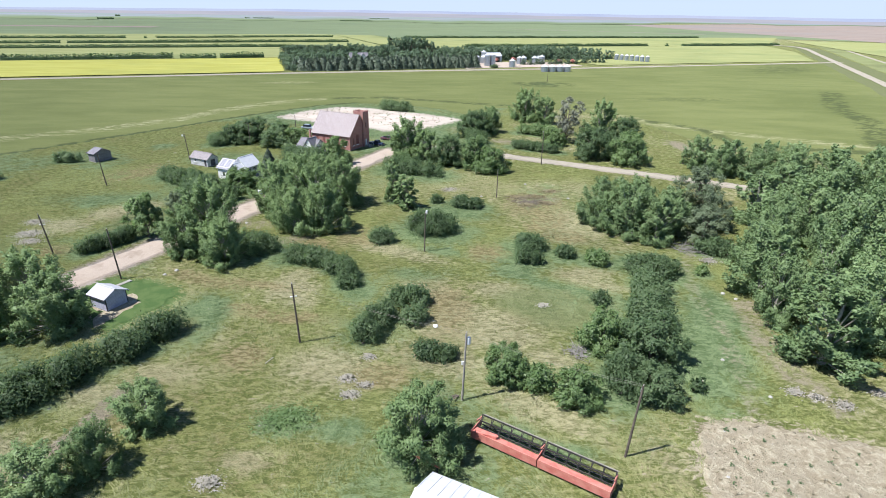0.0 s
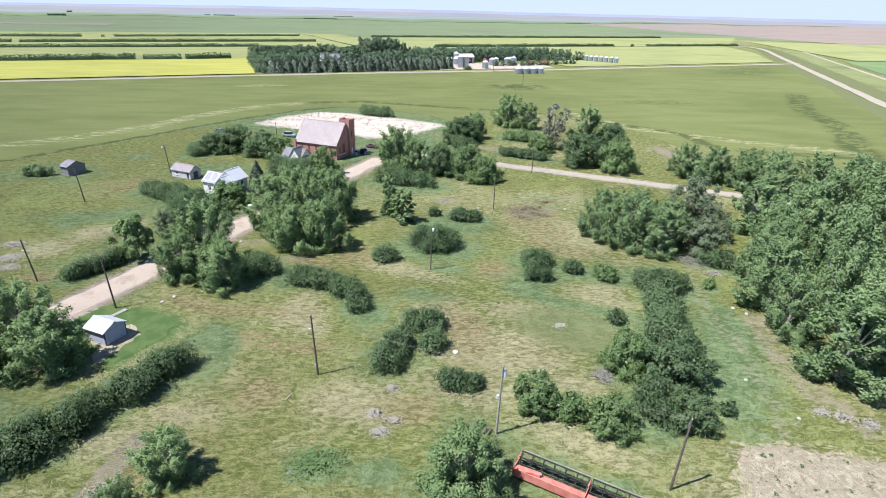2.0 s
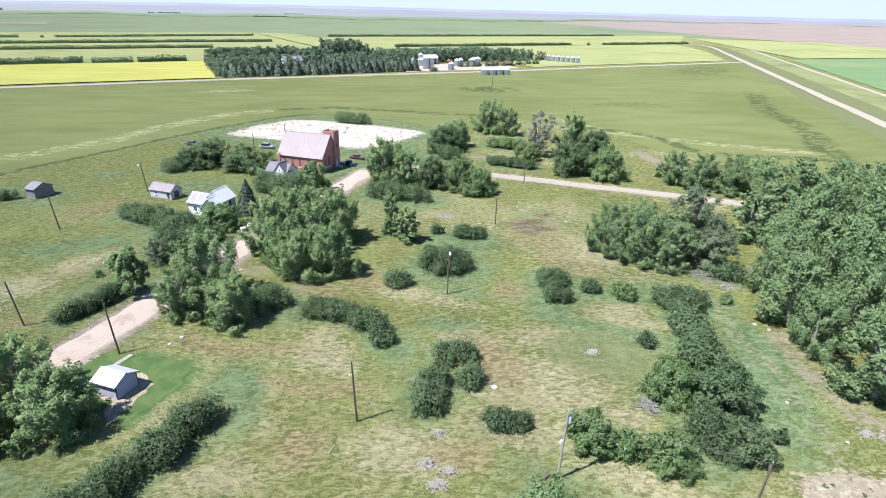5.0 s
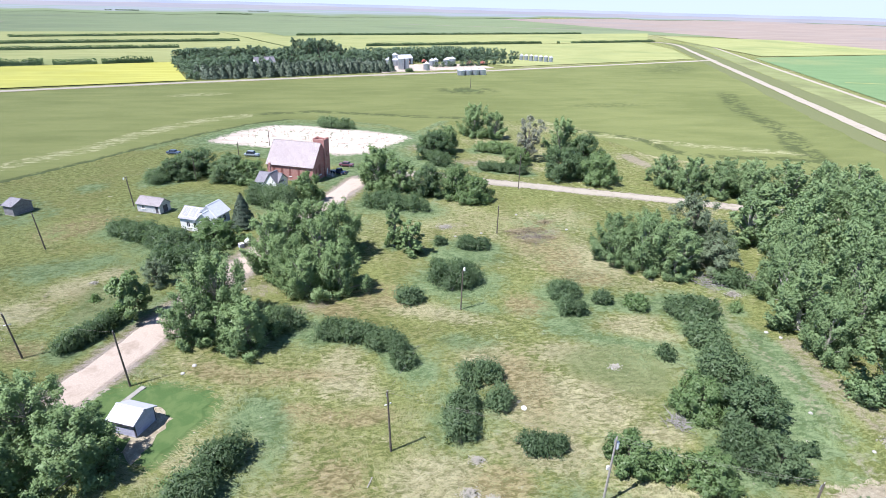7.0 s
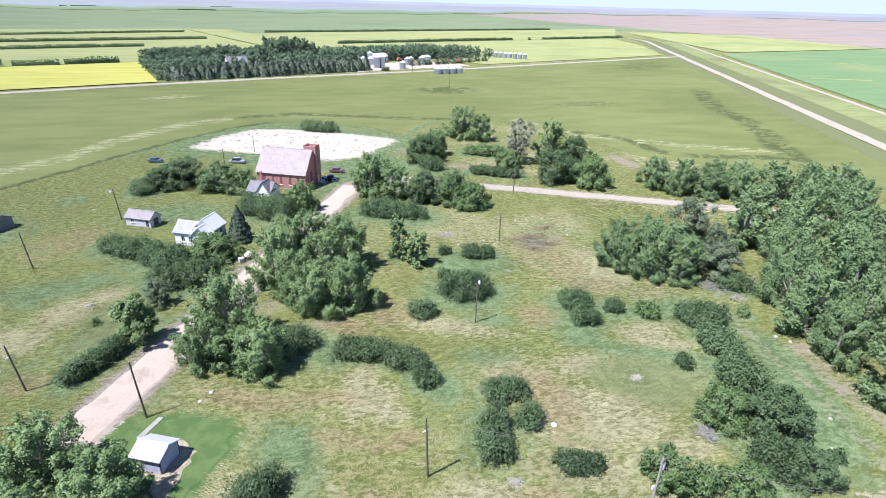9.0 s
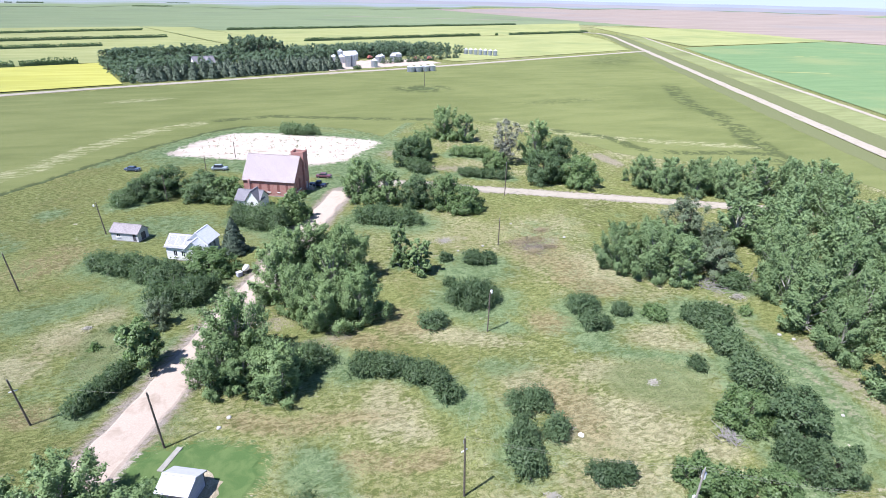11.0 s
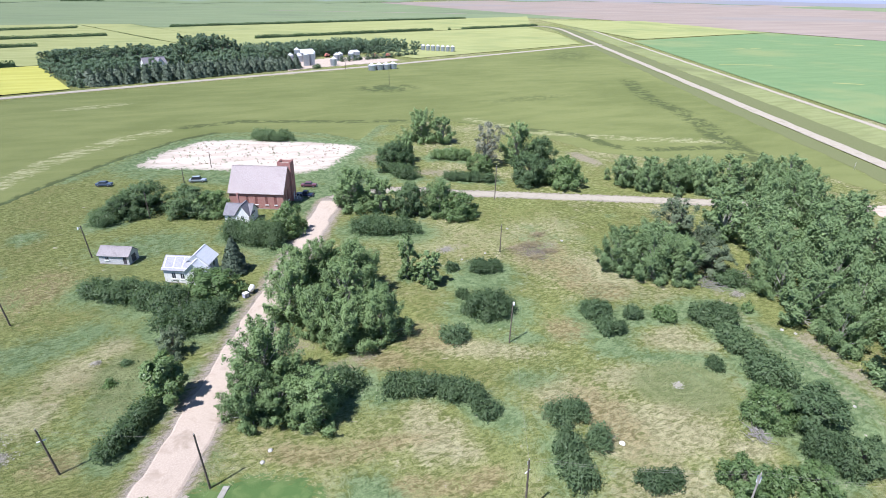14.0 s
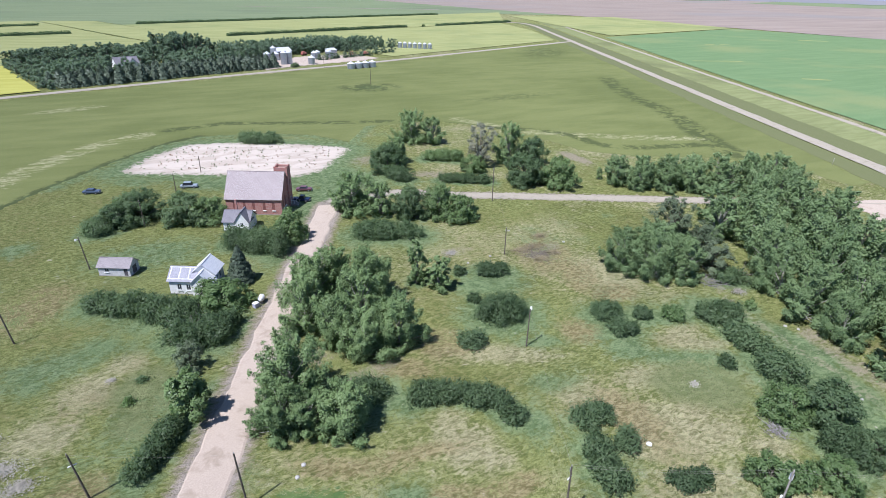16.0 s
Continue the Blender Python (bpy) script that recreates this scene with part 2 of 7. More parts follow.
def sand_material():
    """Pale pinkish gravel with broad sandy drifts."""
    m, nt, b = shader("pale_gravel", 0.95, 0.0, 0.1)
    p = where(nt)
    tiny = noisy(nt, p, 6.0, 3, 0.7)
    c = mixed(nt, span(nt, noisy(nt, scaled(nt, p, (0.6, 1.6, 1), 10), 0.12, 4, 0.6, 0.8), 0.42, 0.6), (0.5, 0.435, 0.375), (0.415, 0.352, 0.295))
    c = mixed(nt, calc(nt, "MULTIPLY", span(nt, tiny, 0.45, 0.65), 0.5), c, (0.51, 0.45, 0.395))
    nt.links.new(c, b.inputs["Base Color"])
    bumped(nt, b, tiny, 0.5, 0.15)
    return m


def bricked(name, a, b_, mortar, length, height, coords="Object", speckle=None, rough=0.9, offset=0.5, joint=0.012):
    """Small courses too fine to model: bricks, shingles, boards."""
    m, nt, b = shader(name, rough, 0.0, 0.2)
    v = where(nt, coords)
    sep = nt.nodes.new("ShaderNodeSeparateXYZ")
    nt.links.new(v, sep.inputs[0])
    comb = nt.nodes.new("ShaderNodeCombineXYZ")
    nt.links.new(calc(nt, "ADD", sep.outputs[0], sep.outputs[1]), comb.inputs[0])
    nt.links.new(sep.outputs[2], comb.inputs[1])
    t = nt.nodes.new("ShaderNodeTexBrick")
    t.offset = offset
    t.inputs["Scale"].default_value = 1.0
    t.inputs["Brick Width"].default_value, t.inputs["Row Height"].default_value = length, height
    t.inputs["Mortar Size"].default_value = joint
    t.inputs["Color1"].default_value, t.inputs["Color2"].default_value, t.inputs["Mortar"].default_value = rgb(a), rgb(b_), rgb(mortar)
    nt.links.new(comb.outputs[0], t.inputs["Vector"])
    c = mixed(nt, calc(nt, "MULTIPLY", span(nt, noisy(nt, v, 1.3, 5, 0.7), 0.4, 0.7), 0.5), t.outputs["Color"], mortar)
    if speckle:
        c = mixed(nt, span(nt, noisy(nt, scaled(nt, v, (1.6, 2.4, 7)), 2.4, 5, 0.8, 0.4), 0.48, 0.6), c, speckle)
    nt.links.new(c, b.inputs["Base Color"])
    bumped(nt, b, t.outputs["Fac"], -0.4, 0.02)
    return m


GRASS_DARK, GRASS_LIGHT = (0.13, 0.15, 0.046), (0.268, 0.288, 0.106)
HAY_DARK, HAY_LIGHT = (0.234, 0.219, 0.118), (0.446, 0.41, 0.25)
LUSH_DARK, LUSH_LIGHT = (0.112, 0.166, 0.072), (0.212, 0.276, 0.138)
WHEAT_DARK, WHEAT_LIGHT = (0.124, 0.142, 0.05), (0.172, 0.188, 0.071)
GROUND = ground_material()
GRAVEL = gravel_material("gravel_road", (0.365, 0.3, 0.248), (0.475, 0.395, 0.328), (0.31, 0.25, 0.198))
STONY = dirt_material("stony_apron")
WHITE_GRAVEL = sand_material()
TILLED = dirt_material("tilled_dirt")
MOWN = lawn_material()
CANOLA = field_material("canola_bloom", (0.345, 0.335, 0.075), (0.41, 0.395, 0.105), (0.3, 0.305, 0.08))
CANOLA_PALE = field_material("canola_fading", (0.235, 0.25, 0.1), (0.29, 0.302, 0.132), (0.2, 0.228, 0.095))
PULSE = field_material("green_pulse_crop", (0.122, 0.188, 0.086), (0.14, 0.208, 0.097), (0.18, 0.22, 0.1))
FALLOW = field_material("stubble_fallow", (0.222, 0.18, 0.153), (0.272, 0.222, 0.19), (0.225, 0.2, 0.186), 0.004)
VERGE = field_material("verge_grass", (0.165, 0.186, 0.078), (0.21, 0.228, 0.104), (0.145, 0.158, 0.072), 0.05, 64)
FAR_GRAVEL = gravel_material("far_gravel_road", (0.29, 0.257, 0.205), (0.365, 0.326, 0.265), (0.24, 0.215, 0.16))
FARGREEN = field_material("far_green_crop", (0.145, 0.185, 0.1), (0.18, 0.213, 0.118), (0.135, 0.165, 0.098), 0.006)
DITCH = gravel_material("ditch_grass", (0.11, 0.124, 0.052), (0.15, 0.158, 0.074), (0.125, 0.14, 0.058))
POPLAR = leafy("poplar_leaves", (0.102, 0.162, 0.066), (0.275, 0.372, 0.165), 0.2, 0.32, 0.36)
COTTONWOOD = leafy("cottonwood_leaves", (0.102, 0.163, 0.07), (0.3, 0.4, 0.19), 0.2, 0.32, 0.36)
MAPLE = leafy("maple_leaves", (0.1, 0.17, 0.058), (0.25, 0.345, 0.145))
CARAGANA = leafy("caragana_leaves", (0.06, 0.1, 0.05), (0.15, 0.212, 0.104), 0.22, 0.45, 0.36)
WILLOW = leafy("willow_leaves", (0.076, 0.127, 0.062), (0.188, 0.258, 0.13), 0.22, 0.45, 0.36)
FAR_LEAVES = leafy("shelterbelt_leaves", (0.09, 0.138, 0.092), (0.19, 0.258, 0.172), 0.2, 0.4)
SPRUCE = leafy("spruce_needles", (0.058, 0.084, 0.057), (0.14, 0.178, 0.122), 0.2, 0.08)
BARK = grainy("bark", (0.12, 0.1, 0.08), (0.24, 0.21, 0.17), 3, bump=0.6)
PALE_BARK = grainy("pale_poplar_bark", (0.27, 0.25, 0.215), (0.45, 0.425, 0.38), 3, bump=0.5)
DEADWOOD = grainy("dead_twigs", (0.17, 0.155, 0.145), (0.3, 0.28, 0.265), 3)
WITHERED = leafy("withered_leaves", (0.15, 0.16, 0.12), (0.27, 0.275, 0.215), 0.1, 0.2)
RUSSET = leafy("russet_dry_stems", (0.185, 0.155, 0.09), (0.33, 0.278, 0.18), 0.1, 0.15)
RUST_TUFT = leafy("rusty_weed_tufts", (0.13, 0.07, 0.045), (0.24, 0.13, 0.09), 0.1, 0.15)
DULL = leafy("dull_leaves", (0.1, 0.135, 0.08), (0.215, 0.262, 0.162), 0.15, 0.3, 0.36)
SAGE = leafy("silvery_weeds", (0.3, 0.275, 0.235), (0.43, 0.4, 0.35), 0.1, 0.15)

# ---- building blocks ----


def mesh_from(name, verts, faces, material, normals=None):
    me = bpy.data.meshes.new(name)
    me.from_pydata([tuple(v) for v in verts], [], [tuple(f) for f in faces])
    me.materials.append(material)
    me.update()
    if normals is not None:
        me.shade_smooth()
        me.normals_split_custom_set_from_vertices([tuple(n) for n in normals])
    return me


def part(name, bm, material, parent, label=""):
    me = bpy.data.meshes.new(name)
    bm.to_mesh(me)
    bm.free()
    me.materials.append(material)
    ob = new(name, me)
    ob.parent = parent
    if label:
        ob["label"] = label
    return ob


def mesh_part(name, me, parent, label=""):
    ob = new(name, me)
    ob.parent = parent
    if label:
        ob["label"] = label
    return ob


def thing(name, label, category, m, group="", kind=""):
    ob = new(name)
    ob.empty_display_size = 0.3
    ob.matrix_world = m
    return tagged(ob, label, category, group, kind)


def add_box(bm, size, m=None, bevel=0.0):
    r = bmesh.ops.create_cube(bm, size=1.0, matrix=(m or Matrix()) @ Matrix.Diagonal((*size, 1)))
    if bevel:
        edges = {e for v in r["verts"] for e in v.link_edges}
        bmesh.ops.bevel(bm, geom=list(edges), offset=bevel, segments=2, affect="EDGES", profile=0.5)


def box(size, at=(0, 0, 0), bevel=0.0, turn=(0, 0, 0)):
    bm = bmesh.new()
    add_box(bm, size, pose(*at, *turn), bevel)
    return bm


def add_tube(bm, a, b, r0, r1, sides=8):
    a, b = Vector(a), Vector(b)
    d = b - a
    m = Matrix.Translation((a + b) / 2) @ d.to_track_quat("Z", "Y").to_matrix().to_4x4()
    bmesh.ops.create_cone(bm, cap_ends=True, segments=sides, radius1=r0, radius2=r1, depth=d.length, matrix=m)


def tube(a, b, r0, r1=None, sides=8):
    bm = bmesh.new()
    add_tube(bm, a, b, r0, r0 if r1 is None else r1, sides)
    return bm


def lattice(seed, n=64):
    return np.random.RandomState(seed).rand(n, n)


def smooth_noise(x, y, size, seed, octaves=3):
    """Value noise in 0..1, with features of about that size in metres."""
    total, weight, amp = 0.0, 0.0, 1.0
    for k in range(octaves):
        g = lattice(seed + k)
        u, v = x / size * 2**k, y / size * 2**k
        i, j = np.floor(u).astype(int), np.floor(v).astype(int)
        fu, fv = u - i, v - j
        fu, fv = fu * fu * (3 - 2 * fu), fv * fv * (3 - 2 * fv)
        a, b = g[i % 64, j % 64], g[(i + 1) % 64, j % 64]
        c, d = g[i % 64, (j + 1) % 64], g[(i + 1) % 64, (j + 1) % 64]
        total = total + amp * ((a * (1 - fu) + b * fu) * (1 - fv) + (c * (1 - fu) + d * fu) * fv)
        weight, amp = weight + amp, amp * 0.55
    return total / weight


def to_segment(x, y, a, b):
    ax, ay, dx, dy = a[0], a[1], b[0] - a[0], b[1] - a[1]
    s = np.clip(((x - ax) * dx + (y - ay) * dy) / (dx * dx + dy * dy), 0, 1)
    return np.hypot(x - ax - s * dx, y - ay - s * dy)


def to_line(x, y, pts):
    return np.minimum.reduce([to_segment(x, y, a, b) for a, b in zip(pts, pts[1:])])


def spot(x, y, cx, cy, rx, ry, turn=0.0):
    c, s = math.cos(radians(turn)), math.sin(radians(turn))
    u, v = (x - cx) * c + (y - cy) * s, -(x - cx) * s + (y - cy) * c
    return 0.8 * np.clip(1.35 - 0.85 * np.hypot(u / rx, v / ry), 0, 1)


def within(x, y, poly):
    inside = np.zeros(np.shape(x), bool)
    for (ax, ay), (bx, by) in zip(poly, poly[1:] + poly[:1]):
        if ay != by:
            inside ^= ((ay > y) != (by > y)) & (x < (bx - ax) * (y - ay) / (by - ay) + ax)
    return inside


def rise(x, y):
    """The prairie lifts slightly far out, more to the east than to the west."""
    east = np.clip(0.55 + 1.6 * x / (np.hypot(x, y) + 1.0), 0, 1)
    return 12.0 * east * np.clip((np.hypot(x, y) - 1500) / 3400, 0, 2) ** 2


# ---- the plan: roads, fields, bare places ----
STREET = [(-76, 45), (-57.5, 85), (-46, 110), (-35.2, 134), (-22.4, 161.4), (-16.3, 174.5)]
CROSS = [(-15.5, 176), (-9, 180), (0, 179), (9, 176), (22, 168), (46, 156), (68, 144.8), (98, 129.2), (128, 114), (138, 109)]
HIGHWAY = [(60, -107), (105, -13), (150, 81), (199, 183.5), (247, 284), (295, 384), (343, 484), (391, 584), (445, 697), (498, 806), (524, 872), (526, 915), (500, 932)]
TRACKBED = [(105, -103), (151, -10), (236, 164), (298, 290), (360, 416), (424, 546), (490, 681), (586, 875), (640, 985), (690, 1085)]
SIDE_ROAD = [(-900, 89), (-263, 336), (-111, 397), (14, 441), (92, 467), (240, 526), (398, 588)]
WHEAT_EDGE = [(-330, -200), (-200, 60), (-130, 160), (-111, 187), (-99, 204), (-88, 222), (-74, 241), (-57, 261), (-43, 270), (-20, 268), (0, 256), (10, 240), (25, 263), (59, 261),
              (76, 242), (86, 212), (90, 192), (102, 180), (130, 166), (146, 146), (146, 124), (154, 124)]
WHEAT = WHEAT_EDGE + [(201, 209), (247, 304), (316, 446), (382, 580), (92, 460), (14, 434), (-111, 390), (-263, 329), (-900, 82), (-900, -200)]

lush_spots = []


def lush_at(x, y, r):
    lush_spots.append((x, y, r))


# ---- plants ----
Foliage = namedtuple("Foliage", "leaf long up fill")


def leaf_cards(rng, centres, normals, leaf, long, up):
    """One small three-cornered blade per leaf spray, facing roughly along its normal."""
    n = len(centres)
    nrm = normals + rng.normal(0, 0.75, (n, 3))
    nrm /= np.linalg.norm(nrm, axis=1)[:, None] + 1e-9
    ref = rng.normal(0, 1, (n, 3))
    ref[:, 2] += up
    a = ref - nrm * np.sum(ref * nrm, 1)[:, None]
    a /= np.linalg.norm(a, axis=1)[:, None] + 1e-9
    b = np.cross(nrm, a)
    s = leaf * rng.uniform(0.6, 1.35, n)[:, None]
    a, b = a * s * long * 0.5, b * s * 0.5
    v = np.stack([centres - a * 0.7 + b, centres - a * 0.7 - b, centres + a], 1).reshape(-1, 3)
    f = np.arange(n * 3).reshape(-1, 3)
    soft = normals * 0.76 + nrm * 0.52
    soft /= np.linalg.norm(soft, axis=1)[:, None] + 1e-9
    return v, f, np.repeat(soft, 3, 0)


def clumped(rng, clumps, count, foliage, rise_up=0.4, heart=None):
    """Leaf sprays thickest near the skin of overlapping clumps (x, y, z, r, squash), turned outwards and up."""
    c = np.array(clumps)
    area = c[:, 3] ** 2
    pick = rng.choice(len(c), count, p=area / area.sum())
    d = rng.normal(0, 1, (count, 3))
    d /= np.linalg.norm(d, axis=1)[:, None]
    d[:, 2] = np.where((d[:, 2] < -0.2) & (rng.rand(count) < 0.6), -d[:, 2], d[:, 2])
    rad = c[pick, 3] * np.clip(rng.normal(0.88, 0.24 + 0.32 * foliage.fill, count), 0.1, 1.6)
    centres = c[pick, :3] + d * rad[:, None] * np.stack([np.ones(count), np.ones(count), c[pick, 4]], 1)
    keep = centres[:, 2] > 0.05
    if heart is not None:
        away = (centres - np.array(heart)[None]) * np.array([[1, 1, 0.7]])
        d = d * 0.75 + away / (np.linalg.norm(away, axis=1)[:, None] + 1e-6) * 0.55
    d[:, 2] += rise_up
    d /= np.linalg.norm(d, axis=1)[:, None]
    return leaf_cards(rng, centres[keep], d[keep], foliage.leaf, foliage.long, foliage.up)


def trunk_mesh(rng, h, r, targets, material, name="trunk"):
    """A tapered trunk that bends a little, with limbs to the clumps."""
    bm = bmesh.new()
    x = y = 0.0
    spine = [Vector((0, 0, -0.2))]
    for k in range(1, 6):
        x, y = x + rng.normal(0, 0.05) * h * 0.25, y + rng.normal(0, 0.05) * h * 0.25
        spine.append(Vector((x, y, h * 0.15 * k)))
    for k in range(5):
        add_tube(bm, spine[k], spine[k + 1], r * (1 - k * 0.17), r * (1 - (k + 1) * 0.17), 7)
    for t in targets:
        s = spine[min(5, max(1, int(t[2] / h * 4.5)))]
        mid = (s + Vector(t)) / 2 + Vector((0, 0, -0.06 * h))
        add_tube(bm, s - Vector((0, 0, 0.1 * h)), mid, r * 0.26, r * 0.17, 5)
        add_tube(bm, mid, t, r * 0.17, r * 0.05, 5)
    me = bpy.data.meshes.new(name)
    bm.to_mesh(me)
    bm.free()
    me.materials.append(material)
    return me


def tree_kind(name, seed, h, r, low, widest, clumps, leaves, foliage, leaf_material, label, category="tree", top=0.25, plume=1.5, spire=False):
    """A tree with a lumpy crown: clumps sit near the skin of an egg-shaped envelope."""
    rng = np.random.RandomState(seed)
    made, limbs = [], []
    for k in range(clumps):
        u = (k + rng.rand()) / clumps
        prof = math.sqrt(max(0.08, 1 - ((u**widest - 0.44) / 0.6) ** 2))
        ang, out = 2.4 * k + rng.normal(0, 0.5), rng.uniform(0.12, 0.95) ** 0.8
        cr = r * rng.uniform(0.15, 0.29) * (1 - top * u)
        at = Vector((math.cos(ang) * r * prof * out, math.sin(ang) * r * prof * out, max(cr * 0.6, (low + (1 - low) * u) * h - cr)))
        limbs.append(at)
        if spire:
            # an upright plume that leans a little outwards and tapers to its tip
            axis = Vector((math.cos(ang) * 0.8 * out + rng.normal(0, 0.25), math.sin(ang) * 0.8 * out + rng.normal(0, 0.25), 1.0)).normalized()
            wide = cr * rng.uniform(0.62, 0.95)
            for j in range(4):
                q = at + axis * wide * (0.85 * j - 1.0) + Vector(rng.normal(0, 0.16, 3)) * wide
                made.append((q.x, q.y, max(0.3, q.z), wide * (0.95, 0.85, 0.64, 0.4)[j], 1.25))
            continue
        for j in range(4):
            d = Vector(rng.normal(0, 1, 3)).normalized()
            d.z = abs(d.z) * 1.2 - 0.35
            q = at + d * cr * rng.uniform(0.3, 1.15)
            made.append((q.x, q.y, max(0.3, q.z), cr * rng.uniform(0.36, 0.72), plume))
    v, f, nm = clumped(rng, made, leaves, foliage, heart=(0, 0, 0.4 * h))
    return dict(name=name, label=label, category=category, h=h, r=r,
                crown=mesh_from("crown", v, f, leaf_material, nm),
                trunk=trunk_mesh(rng, h, 0.03 * h, [q for q in limbs if rng.rand() < 0.75], PALE_BARK if leaf_material in (POPLAR, COTTONWOOD) else BARK))


def plant_tree(kind, x, y, r, h, turn, label="", group="", lush=0.0):
    k = KINDS[kind]
    m = pose(x, y, 0, 0, 0, turn) @ Matrix.Diagonal((r / k["r"], r / k["r"], h / k["h"], 1))
    ob = thing(k["name"], label or k["label"], k["category"], m, group)
    mesh_part("trunk", k["trunk"], ob)
    mesh_part("crown", k["crown"], ob)
    if lush:
        lush_at(x, y, r * lush)
    return ob


def shrub(name, label, pts, width, height, seed, material, foliage, density=26, group="", lush=1.0, category="bush", ragged=0.42):
    """A bush or hedge: clumps along a line on the ground; a single point makes a round bush."""
    rng = np.random.RandomState(seed)
    pts = [Vector((p[0], p[1], 0)) for p in pts]
    length = sum((b - a).length for a, b in zip(pts, pts[1:]))
    at = sum(pts, Vector()) / len(pts)
    made = []
    rad = min(width, height * 1.1) * 0.3
    count = max(7, int((length + width) * width / (rad * rad) * 0.85))
    for k in range(count):
        if length:
            s = rng.rand() * length
            for a, b in zip(pts, pts[1:]):
                if s <= (b - a).length:
                    break
                s -= (b - a).length
            c = a + (b - a).normalized() * min(s, (b - a).length)
        else:
            c = pts[0].copy()
        ang, off = rng.rand() * 6.283, math.sqrt(rng.rand()) * max(0.05, width * 0.5 - rad * 0.7)
        c = c - at + Vector((math.cos(ang) * off, math.sin(ang) * off, 0))
        cr = rad * rng.uniform(0.8 if category == "hedge" else 0.55, 1.15)
        edge = 1 - 0.45 * (off / (width * 0.5)) ** 2
        tall = height * edge * rng.uniform(1 - (0.22 if category == "hedge" else ragged), 1.02)
        made.append((c.x, c.y, max(cr * 0.4, tall - cr), cr, 1.0))
        if tall - cr > cr * 1.2:
            made.append((c.x * 1.02, c.y * 1.02, (tall - cr) * 0.4, cr, 1.0))
    area = sum(4 * c[3] ** 2 for c in made) + 3 * height * length
    v, f, nm = clumped(rng, made, int(min(16000, area * density * 1.15)), foliage)
    ob = thing(name, label, category, pose(at.x, at.y, 0), group)
    mesh_part("foliage", mesh_from("foliage", v, f, material, nm), ob)
    bm = bmesh.new()
    roots = [p - at + Vector((0, 0, 0.04)) for p in pts]
    for a, b in zip(roots, roots[1:]):
        add_tube(bm, a, b, 0.07, 0.07, 5)
    for c in made[:: max(1, len(made) // 14)]:
        top = Vector(c[:3])
        add_tube(bm, min(roots, key=lambda q: (q - top).length), top, 0.05, 0.02, 5)
    part("stems", bm, BARK, ob)
    if lush:
        for p in pts:
            lush_at(p.x, p.y, width * 0.62 * lush)
    return ob


